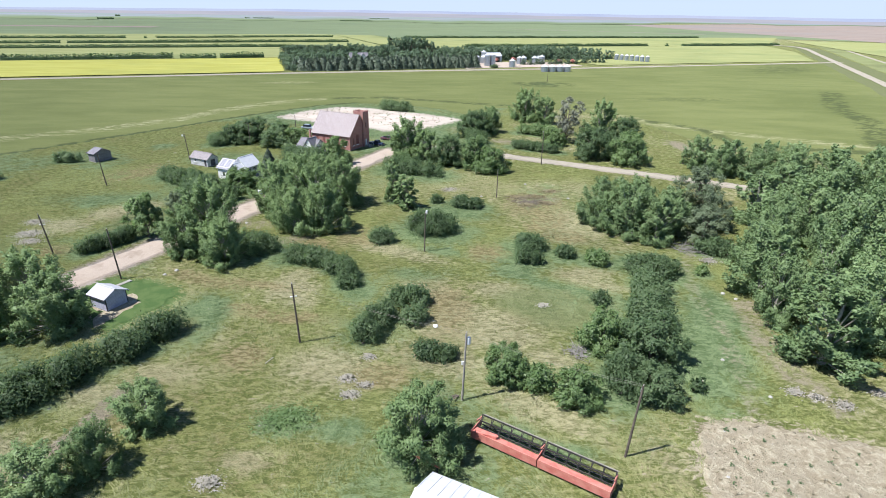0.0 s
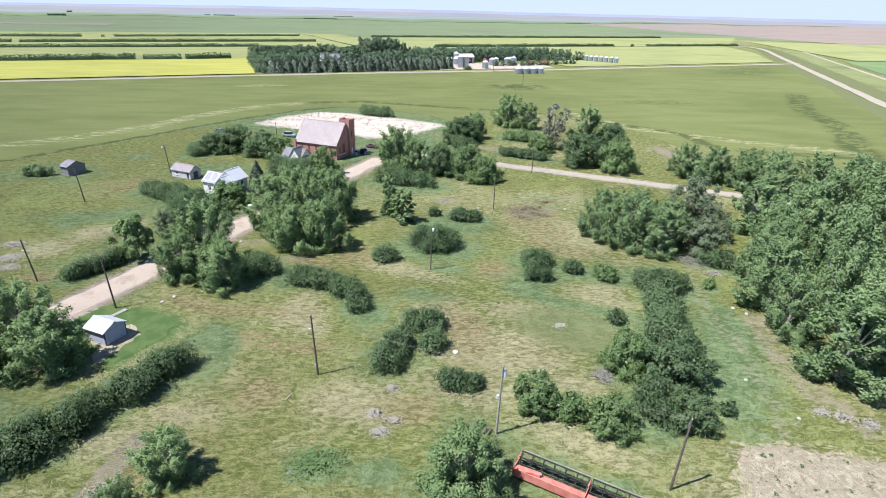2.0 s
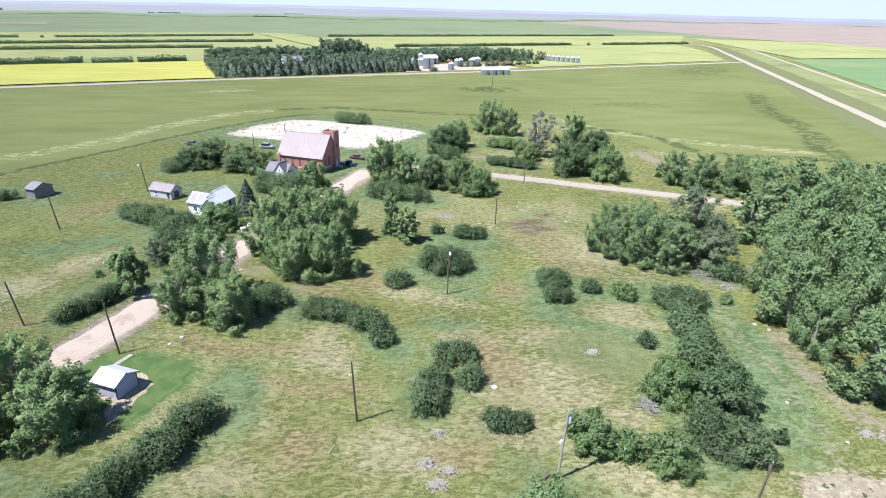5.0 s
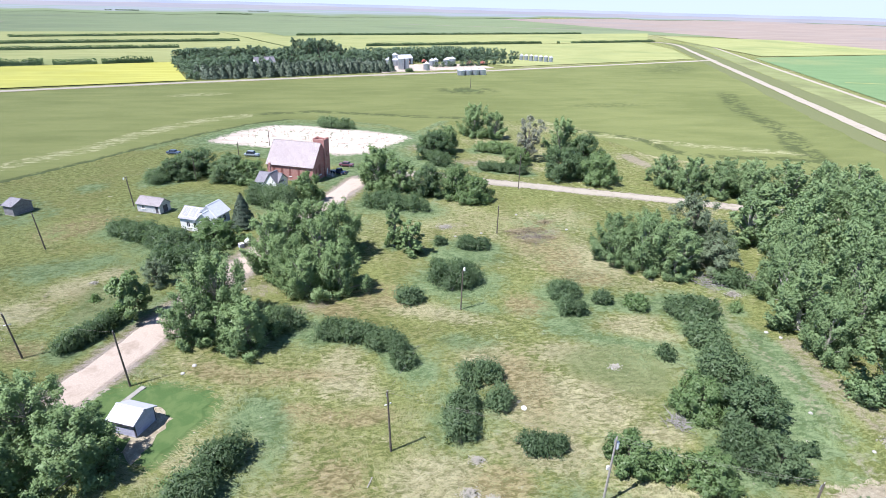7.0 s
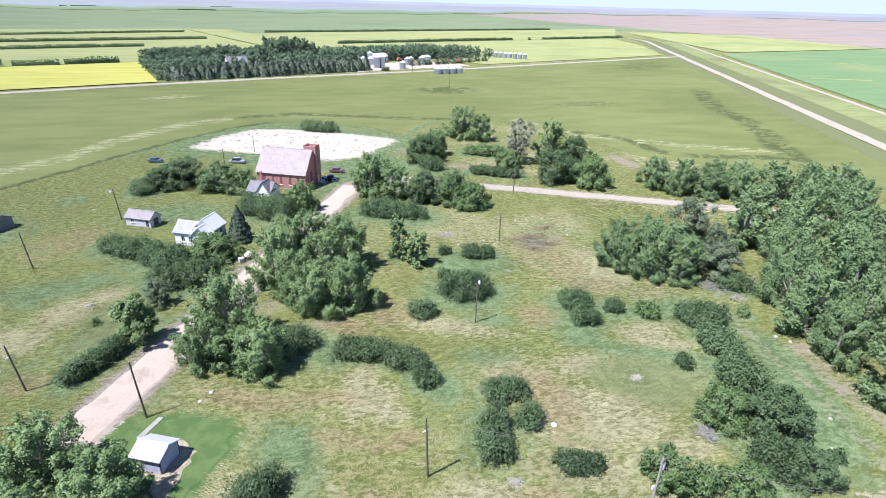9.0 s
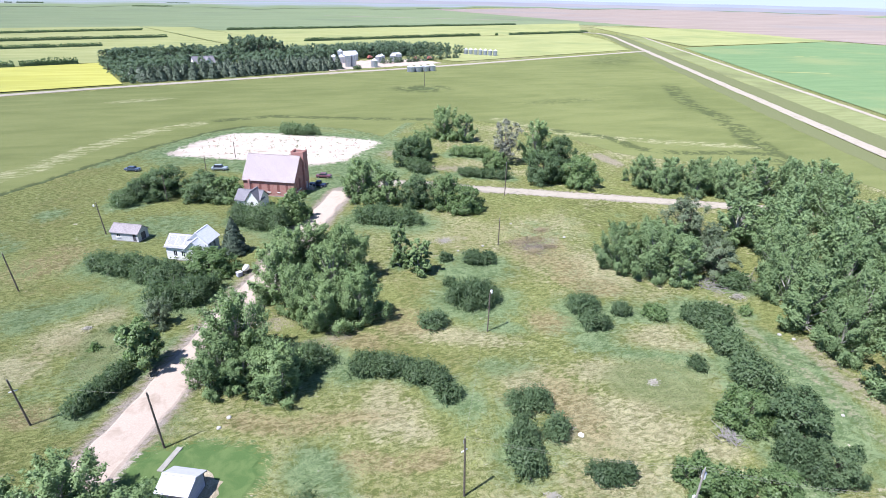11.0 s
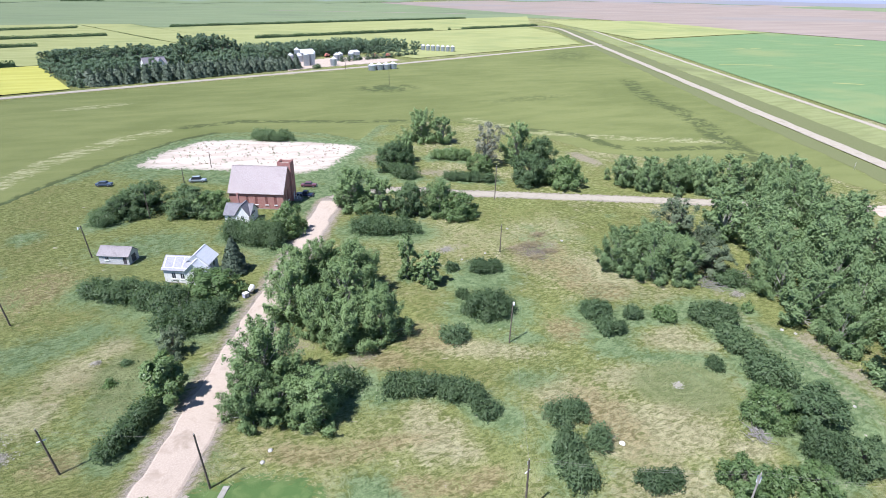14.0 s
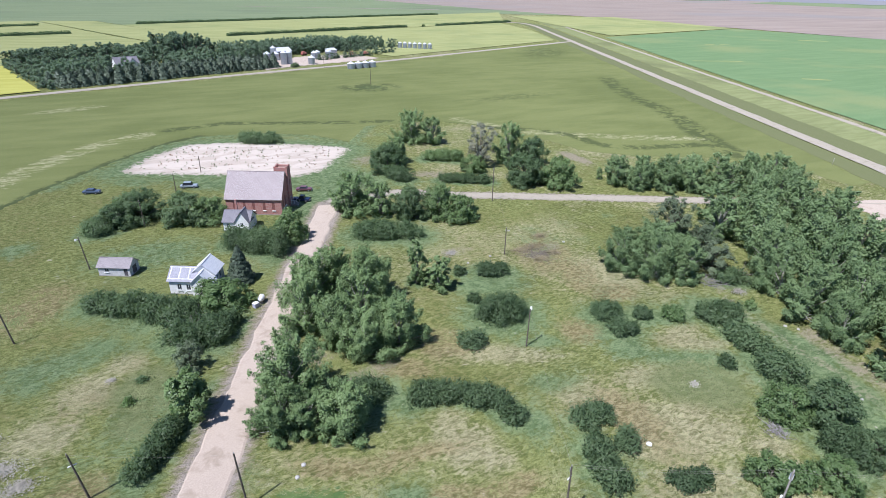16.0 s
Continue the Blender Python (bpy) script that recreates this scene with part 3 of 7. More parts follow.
LEAF = Foliage(0.3, 1.5, 0.6, 0.34)
BROAD = Foliage(0.35, 1.1, 0.1, 0.25)
SPRAY = Foliage(0.18, 2.6, 1.4, 0.25)
TWIGGY = Foliage(0.26, 1.7, 0.6, 0.3)
FINE = Foliage(0.2, 1.5, 0.6, 0.34)
KINDS = {
    "poplar": tree_kind("poplar_tree", 3, 10, 5, 0.03, 0.9, 62, 24000, FINE, POPLAR, "grey-green poplar tree in full leaf on rough grass", plume=1.7, spire=True),
    "poplar_b": tree_kind("poplar_tree", 8, 10, 5, 0.02, 0.75, 56, 23000, FINE, POPLAR, "grey-green poplar tree with an uneven lumpy crown", plume=1.6, spire=True),
    "poplar_c": tree_kind("poplar_tree", 21, 11, 4, 0.04, 1.0, 52, 19000, FINE, POPLAR, "tall grey-green poplar tree with a narrow crown", plume=1.8, spire=True),
    "back_poplar": tree_kind("poplar_tree", 3, 10, 5, 0.03, 0.9, 62, 10500, LEAF, POPLAR, "grey-green poplar tree in full leaf on rough grass", plume=1.7, spire=True),
    "back_poplar_b": tree_kind("poplar_tree", 8, 10, 5, 0.02, 0.75, 56, 10000, LEAF, POPLAR, "grey-green poplar tree with an uneven lumpy crown", plume=1.6, spire=True),
    "back_poplar_c": tree_kind("poplar_tree", 21, 11, 4, 0.04, 1.0, 52, 8500, LEAF, POPLAR, "tall grey-green poplar tree with a narrow crown", plume=1.8, spire=True),
    "grove": tree_kind("poplar_tree", 103, 10, 5, 0.03, 0.95, 52, 24000, FINE, COTTONWOOD, "grey-green poplar tree in the dense grove", plume=1.7, spire=True),
    "grove_b": tree_kind("poplar_tree", 108, 10, 5, 0.02, 0.8, 46, 23000, FINE, COTTONWOOD, "grey-green poplar tree in the dense grove", plume=1.5, spire=True),
    "grove_c": tree_kind("poplar_tree", 121, 11, 4, 0.04, 1.05, 44, 19000, FINE, COTTONWOOD, "grey-green poplar tree in the dense grove", plume=1.9, spire=True),
    "back_grove": tree_kind("poplar_tree", 103, 10, 5, 0.03, 0.95, 52, 10500, LEAF, COTTONWOOD, "grey-green poplar tree in the dense grove", plume=1.7, spire=True),
    "back_grove_b": tree_kind("poplar_tree", 108, 10, 5, 0.02, 0.8, 46, 10000, LEAF, COTTONWOOD, "grey-green poplar tree in the dense grove", plume=1.5, spire=True),
    "back_grove_c": tree_kind("poplar_tree", 121, 11, 4, 0.04, 1.05, 44, 8500, LEAF, COTTONWOOD, "grey-green poplar tree in the dense grove", plume=1.9, spire=True),
    "roadside": tree_kind("maple_tree", 141, 8.2, 3.4, 0.34, 0.8, 46, 11000, BROAD, MAPLE, "green maple tree leaning over the roadside hedge"),
    "dull": tree_kind("willow_tree", 151, 11, 5.4, 0.05, 0.8, 58, 11000, TWIGGY, DULL, "dull grey-green willow tree in a gap of the grove", plume=1.4),
    "ash": tree_kind("ash_tree", 131, 8.2, 4.9, 0.02, 0.75, 70, 26000, Foliage(0.17, 1.7, 0.4, 0.34), POPLAR, "grey-green ash tree with fine dense leaves", plume=1.3),
    "maple": tree_kind("maple_tree", 5, 8, 5, 0.02, 0.8, 60, 12000, BROAD, MAPLE, "bright green maple tree with a rounded crown"),
    "maple_b": tree_kind("maple_tree", 15, 8, 5, 0.02, 0.7, 56, 11500, BROAD, MAPLE, "bright green maple tree with a broad low crown"),
    "willow": tree_kind("willow_tree", 11, 8, 5, 0.02, 0.65, 64, 14000, TWIGGY, WILLOW, "dull green willow tree leafed down to the grass"),
    "slim": tree_kind("poplar_tree", 31, 9, 2.6, 0.05, 0.8, 44, 6000, LEAF, POPLAR, "slender young poplar tree with upright branches"),
    "withered": tree_kind("withered_tree", 41, 13, 4, 0.25, 1.0, 34, 4200, TWIGGY, WITHERED, "half-dead grey tree with bare twigs at the top"),
}

# ---- trees and bushes of the village ----
# trees west of the street and round the houses
plant_tree("roadside", -57.0, 99.6, 3.2, 8.2, 20, lush=0.8)
shrub("hedge", "dark green caragana hedge beside the gravel street", [(-59.8, 98.2), (-62, 94.5), (-64.2, 91)], 3.9, 3.0, 1, CARAGANA, SPRAY, category="hedge")
plant_tree("maple", -50.0, 130.6, 5.9, 5.2, 75, "bright green spreading maple tree beside the white house")
shrub("bush", "dark willow thicket at the edge of the grass", [(-71, 139.5), (-66, 136), (-61, 132.5)], 7.2, 4.0, 3, CARAGANA, TWIGGY)
shrub("bush", "dark tangled thicket in front of the white house", [(-60, 131), (-55, 126)], 7.8, 4.5, 4, CARAGANA, TWIGGY)
shrub("bush", "dark green thicket along the street", [(-58.5, 120.5), (-53.5, 118.5), (-49.5, 122)], 6.8, 4.6, 5, CARAGANA, TWIGGY)
plant_tree("dull", -56.6, 112, 2.6, 5.2, 140, "grey-green willow shrub beside the gravel street")
shrub("bush", "low dark bush in front of the brick church", [(-44.5, 158.6), (-41, 154.4)], 6.0, 5.6, 6, CARAGANA, TWIGGY)
shrub("bush", "dark bush between the street and the small house", [(-38.2, 153), (-35, 148.4)], 7.4, 6.6, 7, CARAGANA, TWIGGY)
plant_tree("maple_b", -31.2, 155.5, 4.6, 8.2, 33, "bright green maple tree beside the brick church")
plant_tree("willow", -63.8, 184.8, 6.8, 7.8, 10, "dull green willow tree on the grass behind the huts")
plant_tree("willow", -69, 181.5, 5.0, 6.2, 200)
shrub("bush", "dark rounded bush on the open grass", [(-73, 178.8)], 7.6, 4.6, 8, WILLOW, TWIGGY)
plant_tree("willow", -52.6, 178.5, 6.6, 7.6, 95)
plant_tree("maple", -47.5, 176, 5.4, 6.4, 160, "green maple tree beside the small house")
shrub("bush", "wide dark willow clump beyond the pale gravel yard", [(-27, 255.5), (-21.5, 252.4), (-16, 250)], 8.5, 4.6, 9, WILLOW, TWIGGY, lush=0.6)
shrub("bush", "dark bush beside the weathered garage", [(-109, 154), (-105, 154.2)], 4.6, 3.0, 50, WILLOW, TWIGGY)
shrub("bush", "dark round bush on the open grass", [(-114, 135.5)], 4.4, 3.0, 51, WILLOW, TWIGGY)
# trees east of the street
plant_tree("poplar", -43.4, 97.0, 6.0, 12.6, 0, "large grey-green poplar tree beside the gravel street")
plant_tree("poplar_b", -46.2, 91.8, 4.6, 9.0, 130, group="poplars beside the street")
plant_tree("poplar_c", -42.4, 90.6, 3.8, 6.6, 250, group="poplars beside the street")
plant_tree("poplar_b", -37.9, 88.2, 5.0, 8.6, 60, group="poplars beside the street")
shrub("bush", "dark rounded caragana clump under the poplars", [(-35, 94), (-32.4, 93)], 7.0, 4.0, 10, CARAGANA, SPRAY)
plant_tree("poplar", -33.6, 124.5, 6.2, 11.0, 45, group="poplars of the middle grove")
plant_tree("poplar_c", -37.2, 115.5, 4.6, 11.6, 90, group="poplars of the middle grove")
plant_tree("poplar_b", -33.4, 108.6, 4.8, 10.6, 300, group="poplars of the middle grove")
plant_tree("poplar", -30.0, 103.6, 4.6, 9.4, 200, group="poplars of the middle grove")
plant_tree("poplar_b", -23.6, 104.0, 5.2, 10.6, 15, group="poplars of the middle grove")
plant_tree("poplar_c", -27.2, 113.2, 5.0, 11.6, 170, group="poplars of the middle grove")
plant_tree("poplar_b", -23.4, 121.0, 6.2, 11.6, 220, group="poplars of the middle grove")
plant_tree("poplar_c", -29.2, 126.4, 4.8, 10.6, 20, group="poplars of the middle grove")
plant_tree("slim", -11.8, 123.4, 2.6, 9.6, 0, lush=0.8)
plant_tree("slim", -8.6, 118.8, 3.2, 7.6, 80)
shrub("hedge", "dark green caragana hedge curving across the grass", [(-27.4, 89.8), (-23.5, 89.2), (-19, 86.6), (-15.6, 83.2)], 4.4, 3.3, 11, CARAGANA, SPRAY, category="hedge")
shrub("bush", "dark caragana bush at the end of the hedge", [(-15.2, 80.4)], 4.4, 2.6, 12, CARAGANA, SPRAY)
shrub("bush", "brownish-green lilac bush in dry grass", [(-6.6, 75.6), (-3.6, 74.6)], 5.4, 3.0, 13, WILLOW, SPRAY)
shrub("bush", "long dark green caragana clump in dry grass", [(-8.2, 71), (-9.8, 67), (-10.6, 63.2)], 4.8, 3.3, 14, CARAGANA, SPRAY)
shrub("bush", "dull green lilac bush beside a white stone", [(-3.9, 69.2)], 4.8, 3.2, 15, WILLOW, SPRAY)
shrub("bush", "low oval caragana bush on the open grass", [(-3.0, 61.3), (0.6, 60.2)], 4.0, 2.3, 16, CARAGANA, SPRAY)
shrub("bush", "dark rounded bush in the hollow", [(15.4, 97.2), (17, 95.8)], 5.8, 3.3, 17, WILLOW, SPRAY)
shrub("bush", "dark rounded bush in the hollow", [(14.2, 91.2)], 4.6, 3.4, 18, WILLOW, SPRAY)
shrub("bush", "small dark bush in lush grass", [(16.6, 89.8)], 3.4, 2.6, 19, CARAGANA, SPRAY)
shrub("bush", "small round green bush in lush grass", [(22.3, 93.6)], 4.0, 2.5, 20, CARAGANA, TWIGGY, lush=1.5)
shrub("bush", "small light green bush in lush grass", [(27.4, 90.6)], 4.6, 2.8, 21, MAPLE, TWIGGY, lush=1.6)
shrub("bush", "small round dark bush on the grass", [(24.0, 75.9)], 3.4, 2.2, 22, CARAGANA, SPRAY)
shrub("bush", "large round dark green bush behind the yard lamp", [(-3.6, 105), (-0.4, 104.2)], 9.4, 5.0, 23, CARAGANA, SPRAY)
shrub("bush", "low brownish bush in dry grass", [(-11.9, 99.3)], 5.2, 3.2, 24, WILLOW, TWIGGY, lush=0)
shrub("bush", "low dark green bush on the grass", [(3.4, 121.2), (7.4, 119.4)], 5.2, 2.8, 25, CARAGANA, TWIGGY)
shrub("bush", "small dark green bush on the grass", [(-1.7, 123.2)], 3.0, 2.4, 26, CARAGANA, TWIGGY)
shrub("bush", "small dark green bush on the grass", [(-4.4, 111.6)], 2.6, 2.6, 27, CARAGANA, TWIGGY)
# the thick row on the east side
shrub("bush", "dark green thicket in a row of bushes", [(33, 88), (38, 85.6)], 6.4, 3.5, 28, CARAGANA, TWIGGY, group="row of thickets")
shrub("bush", "dark green thicket in a row of bushes", [(33.4, 80.5), (32, 76.6)], 6.0, 4.0, 29, WILLOW, TWIGGY, group="row of thickets")
shrub("bush", "dull green thicket in a row of bushes", [(30.6, 72.6), (28.8, 68.6)], 6.8, 4.4, 30, WILLOW, TWIGGY, group="row of thickets")
plant_tree("maple", 21.2, 63.8, 3.6, 5.4, 40, "bright green maple bush beside dead branches", lush=1)
plant_tree("willow", 26.6, 60.6, 4.8, 6.2, 10, "dark rounded tree in the row of thickets", lush=1)
shrub("bush", "dark green thicket in a row of bushes", [(22.6, 56.4), (20.6, 53.4)], 5.6, 4.4, 31, CARAGANA, SPRAY, group="row of thickets")
plant_tree("maple_b", 7.6, 56.2, 3.2, 4.6, 70, "bright green maple bush beside the transformer pole")
shrub("bush", "green bush beside the transformer pole", [(11.2, 54.9)], 4.6, 3.2, 32, MAPLE, TWIGGY, lush=0)
plant_tree("maple", 15.6, 52.4, 3.2, 4.0, 200, "green maple bush in the row of thickets")
plant_tree("willow", 24.6, 53.0, 3.2, 4.4, 100, "dull green willow bush in the row of thickets")
shrub("bush", "small dark green bush on the grass", [(30.4, 54.6)], 2.2, 1.8, 33, CARAGANA, TWIGGY)
# near the start of the flight
plant_tree("poplar", -60.4, 72.4, 5.2, 9.0, 20, "large grey-green poplar tree beside the small shed")
plant_tree("poplar_b", -53.0, 65.6, 5.3, 8.5, 200, "grey-green poplar tree beside the small shed")
plant_tree("poplar_b", -60.0, 63.6, 4.8, 7.6, 75, "grey-green poplar tree behind the small shed")
plant_tree("poplar_c", -67, 70.5, 4.6, 8.4, 90, "tall grey-green poplar tree near the street")
shrub("hedge", "long thick dark caragana hedge across the dry grass", [(-37.5, 65.4), (-39.2, 61.6), (-41.4, 58)], 4.8, 3.9, 34, CARAGANA, SPRAY, category="hedge")
shrub("hedge", "long thick dark caragana hedge across the dry grass", [(-42.8, 56), (-45.6, 52), (-49.6, 46.4)], 5.2, 4.1, 35, CARAGANA, SPRAY, category="hedge")
plant_tree("poplar_b", -31.2, 47.2, 3.5, 5.7, 130, "round green poplar tree standing alone in dry grass")
plant_tree("poplar_b", -32.9, 40.6, 2.8, 5.8, 15)
plant_tree("poplar", -35.9, 37.2, 4.0, 5.6, 300)
plant_tree("ash", -1.8, 43.6, 4.7, 8.0, 60, "large grey-green ash tree beside the red header", lush=0.9)
# the mixed clumps along the cross road
plant_tree("back_poplar", -11.2, 168, 7.2, 11.6, 20, "large grey-green poplar tree at the street corner")
plant_tree("back_poplar_c", -5.2, 163, 5.0, 9.0, 100)
plant_tree("willow", 1.2, 157.6, 5.4, 8.6, 210)
plant_tree("back_poplar_b", 9.0, 155, 5.4, 9.6, 10)
plant_tree("maple", 12.6, 150.6, 5.2, 7.0, 99)
shrub("bush", "wide dark willow thicket under the poplars", [(-14, 151), (-8, 148.5), (-3, 146)], 9.0, 4.4, 36, WILLOW, TWIGGY)
plant_tree("willow", 10.8, 199, 6.6, 9.0, 0)
plant_tree("back_poplar_b", 16.8, 206, 5.4, 9.6, 70)
shrub("bush", "dark green bush beyond the cross road", [(10, 192), (12, 187)], 7.0, 4.6, 37, CARAGANA, TWIGGY)
plant_tree("back_poplar", 33.0, 231, 7.0, 13.0, 35, "tall grey-green poplar tree at the edge of the wheat")
plant_tree("back_poplar_c", 40.0, 226, 5.4, 10.6, 190)
shrub("bush", "light green bush beyond the cross road", [(28, 206), (34, 203), (38, 200)], 6.0, 4.4, 38, MAPLE, TWIGGY)
plant_tree("withered", 42.0, 191, 5.8, 15.0, 0)
plant_tree("maple_b", 36.5, 186.0, 4.6, 6.0, 77)
plant_tree("back_poplar_c", 53.0, 190, 5.6, 15.0, 40, "tall dark poplar tree beyond the cross road")
plant_tree("willow", 60.0, 186, 6.4, 9.6, 0)
plant_tree("willow", 45.4, 169.5, 7.0, 9.6, 120, "broad grey willow tree beside the cross road")
plant_tree("maple", 54.6, 163.2, 6.4, 9.2, 0, "bright green round maple tree beside the cross road")
shrub("hedge", "low dark hedge along the cross road", [(22.5, 182), (28, 178.6), (36, 174.4)], 5.0, 3.0, 39, CARAGANA, TWIGGY, category="hedge")
plant_tree("slim", 71.5, 163.5, 1.3, 4.0, 0)
# the big grove on the east side
GROVE = [
    (36.5, 104.5, 6.0, 11.4), (32.8, 110.5, 5.4, 10.4), (41.5, 101.2, 4.8, 9.6), (40.6, 110, 5.4, 10.4), (45.4, 105.5, 4.4, 8.0),
    (48.5, 113.0, 4.6, 7.6), (61.6, 95.4, 6.0, 12.4), (55.5, 88.2, 5.4, 12.0),
]
GROVE_EAST = [
    (50.4, 79.6, 5.6, 12.4), (48.8, 72.2, 4.6, 10.2), (57, 75, 5.6, 13.0), (48.8, 60.6, 6.7, 12.4), (57.4, 65.6, 6.0, 12.6),
    (65.2, 84.2, 6.4, 13.6), (64.4, 73.4, 6.0, 13.0), (72.4, 92.6, 6.4, 13.4), (70.6, 103.5, 6.4, 12.6), (67.4, 113.6, 6.0, 11.4),
]
GROVE_NORTH = [
    (79.5, 111.6, 6.4, 12.4), (83.4, 100.8, 6.2, 12.4), (77, 121.5, 6.0, 11.4), (88.8, 119.6, 6.4, 12.4), (97.2, 112.4, 6.2, 12.6),
    (76.5, 81.8, 6.2, 13.0), (86, 90.4, 6.2, 12.0), (94.4, 101.2, 6.2, 11.6), (75.2, 70.8, 6.2, 12.0), (62, 55.5, 6.0, 11.6),
]
GROVE_BACK = [
    (73.6, 157, 5.2, 9.8), (80, 153.4, 5.4, 9.8), (87.4, 150.4, 5.6, 10.0), (94.6, 146.4, 5.8, 10.4), (102.4, 142.6, 6.0, 10.8), (84, 146, 5.0, 8.6), (91, 142.5, 5.4, 9.2), (99, 137.6, 5.6, 10.0), (76.5, 150.6, 4.6, 8.2),
    (110, 138.4, 6.2, 11.6), (117.4, 133.8, 6.2, 11.8), (107, 131.5, 5.8, 10.8), (106.6, 124.4, 5.4, 11.0), (104, 106, 5.6, 11.0), (114, 126, 5.0, 10.6),
]
for n, (x, y, r, h) in enumerate(GROVE + GROVE_EAST + GROVE_NORTH + GROVE_BACK):
    kind = ("grove", "grove_b", "grove_c", "grove_b", "grove", "grove_c")[n % 6]
    plant_tree("back_" + kind if math.hypot(x + 20, y - 15) > 118 else kind, x, y, r, h, n * 67, "grey-green poplar tree in the dense grove", "trees of the east grove")
plant_tree("dull", 56.6, 118.6, 6.0, 10.8, 40)
plant_tree("dull", 55.2, 108.8, 4.6, 8.4, 200)
plant_tree("dull", 50.6, 101.2, 5.2, 7.0, 140, "low dull willow tree at the edge of the grove")
shrub("bush", "dull grey brush at the edge of the grove", [(49, 97), (52.5, 95.2)], 5.0, 3.2, 40, WILLOW, TWIGGY)
shrub("bush", "small light green bush at the edge of the grove", [(44.5, 86.5)], 2.6, 2.0, 41, MAPLE, TWIGGY)

# ---- ground, roads and fields ----


def spaced(lo, hi, step):
    return np.arange(lo, hi, step)


YARD = [(-68, 231), (-60, 246), (-48, 257), (-36, 255), (-24, 249), (-8, 241), (6, 231), (0, 222), (-11, 208), (-19, 206), (-33, 215), (-50, 222)]
DIRT = [(24.5, 30), (26, 42), (28.5, 48.2), (32, 48.6), (40, 47), (46, 43.8), (52, 38), (56, 28), (40, 24)]
LAWN = [(-57.6, 79.8), (-57.2, 76.2), (-55, 72), (-49.6, 67.4), (-45.6, 65.4), (-44, 67.4), (-42.6, 70.6), (-40.8, 72.6), (-40, 76), (-42.2, 78.4), (-48.8, 81.2), (-50.2, 80.2), (-53.4, 81.6)]
APRON = [(-51.6, 72), (-49.6, 68.4), (-48.2, 68.4), (-46.6, 70.9), (-45.3, 73.4), (-46.2, 75.4), (-47.9, 76.2)]


def near_to(x, y, outline, reach):
    """One inside an outline, fading to nothing over a reach outside it."""
    d = to_line(x, y, outline + outline[:1])
    return np.where(within(x, y, outline), 1.0, np.clip(1 - d / reach, 0, 1))


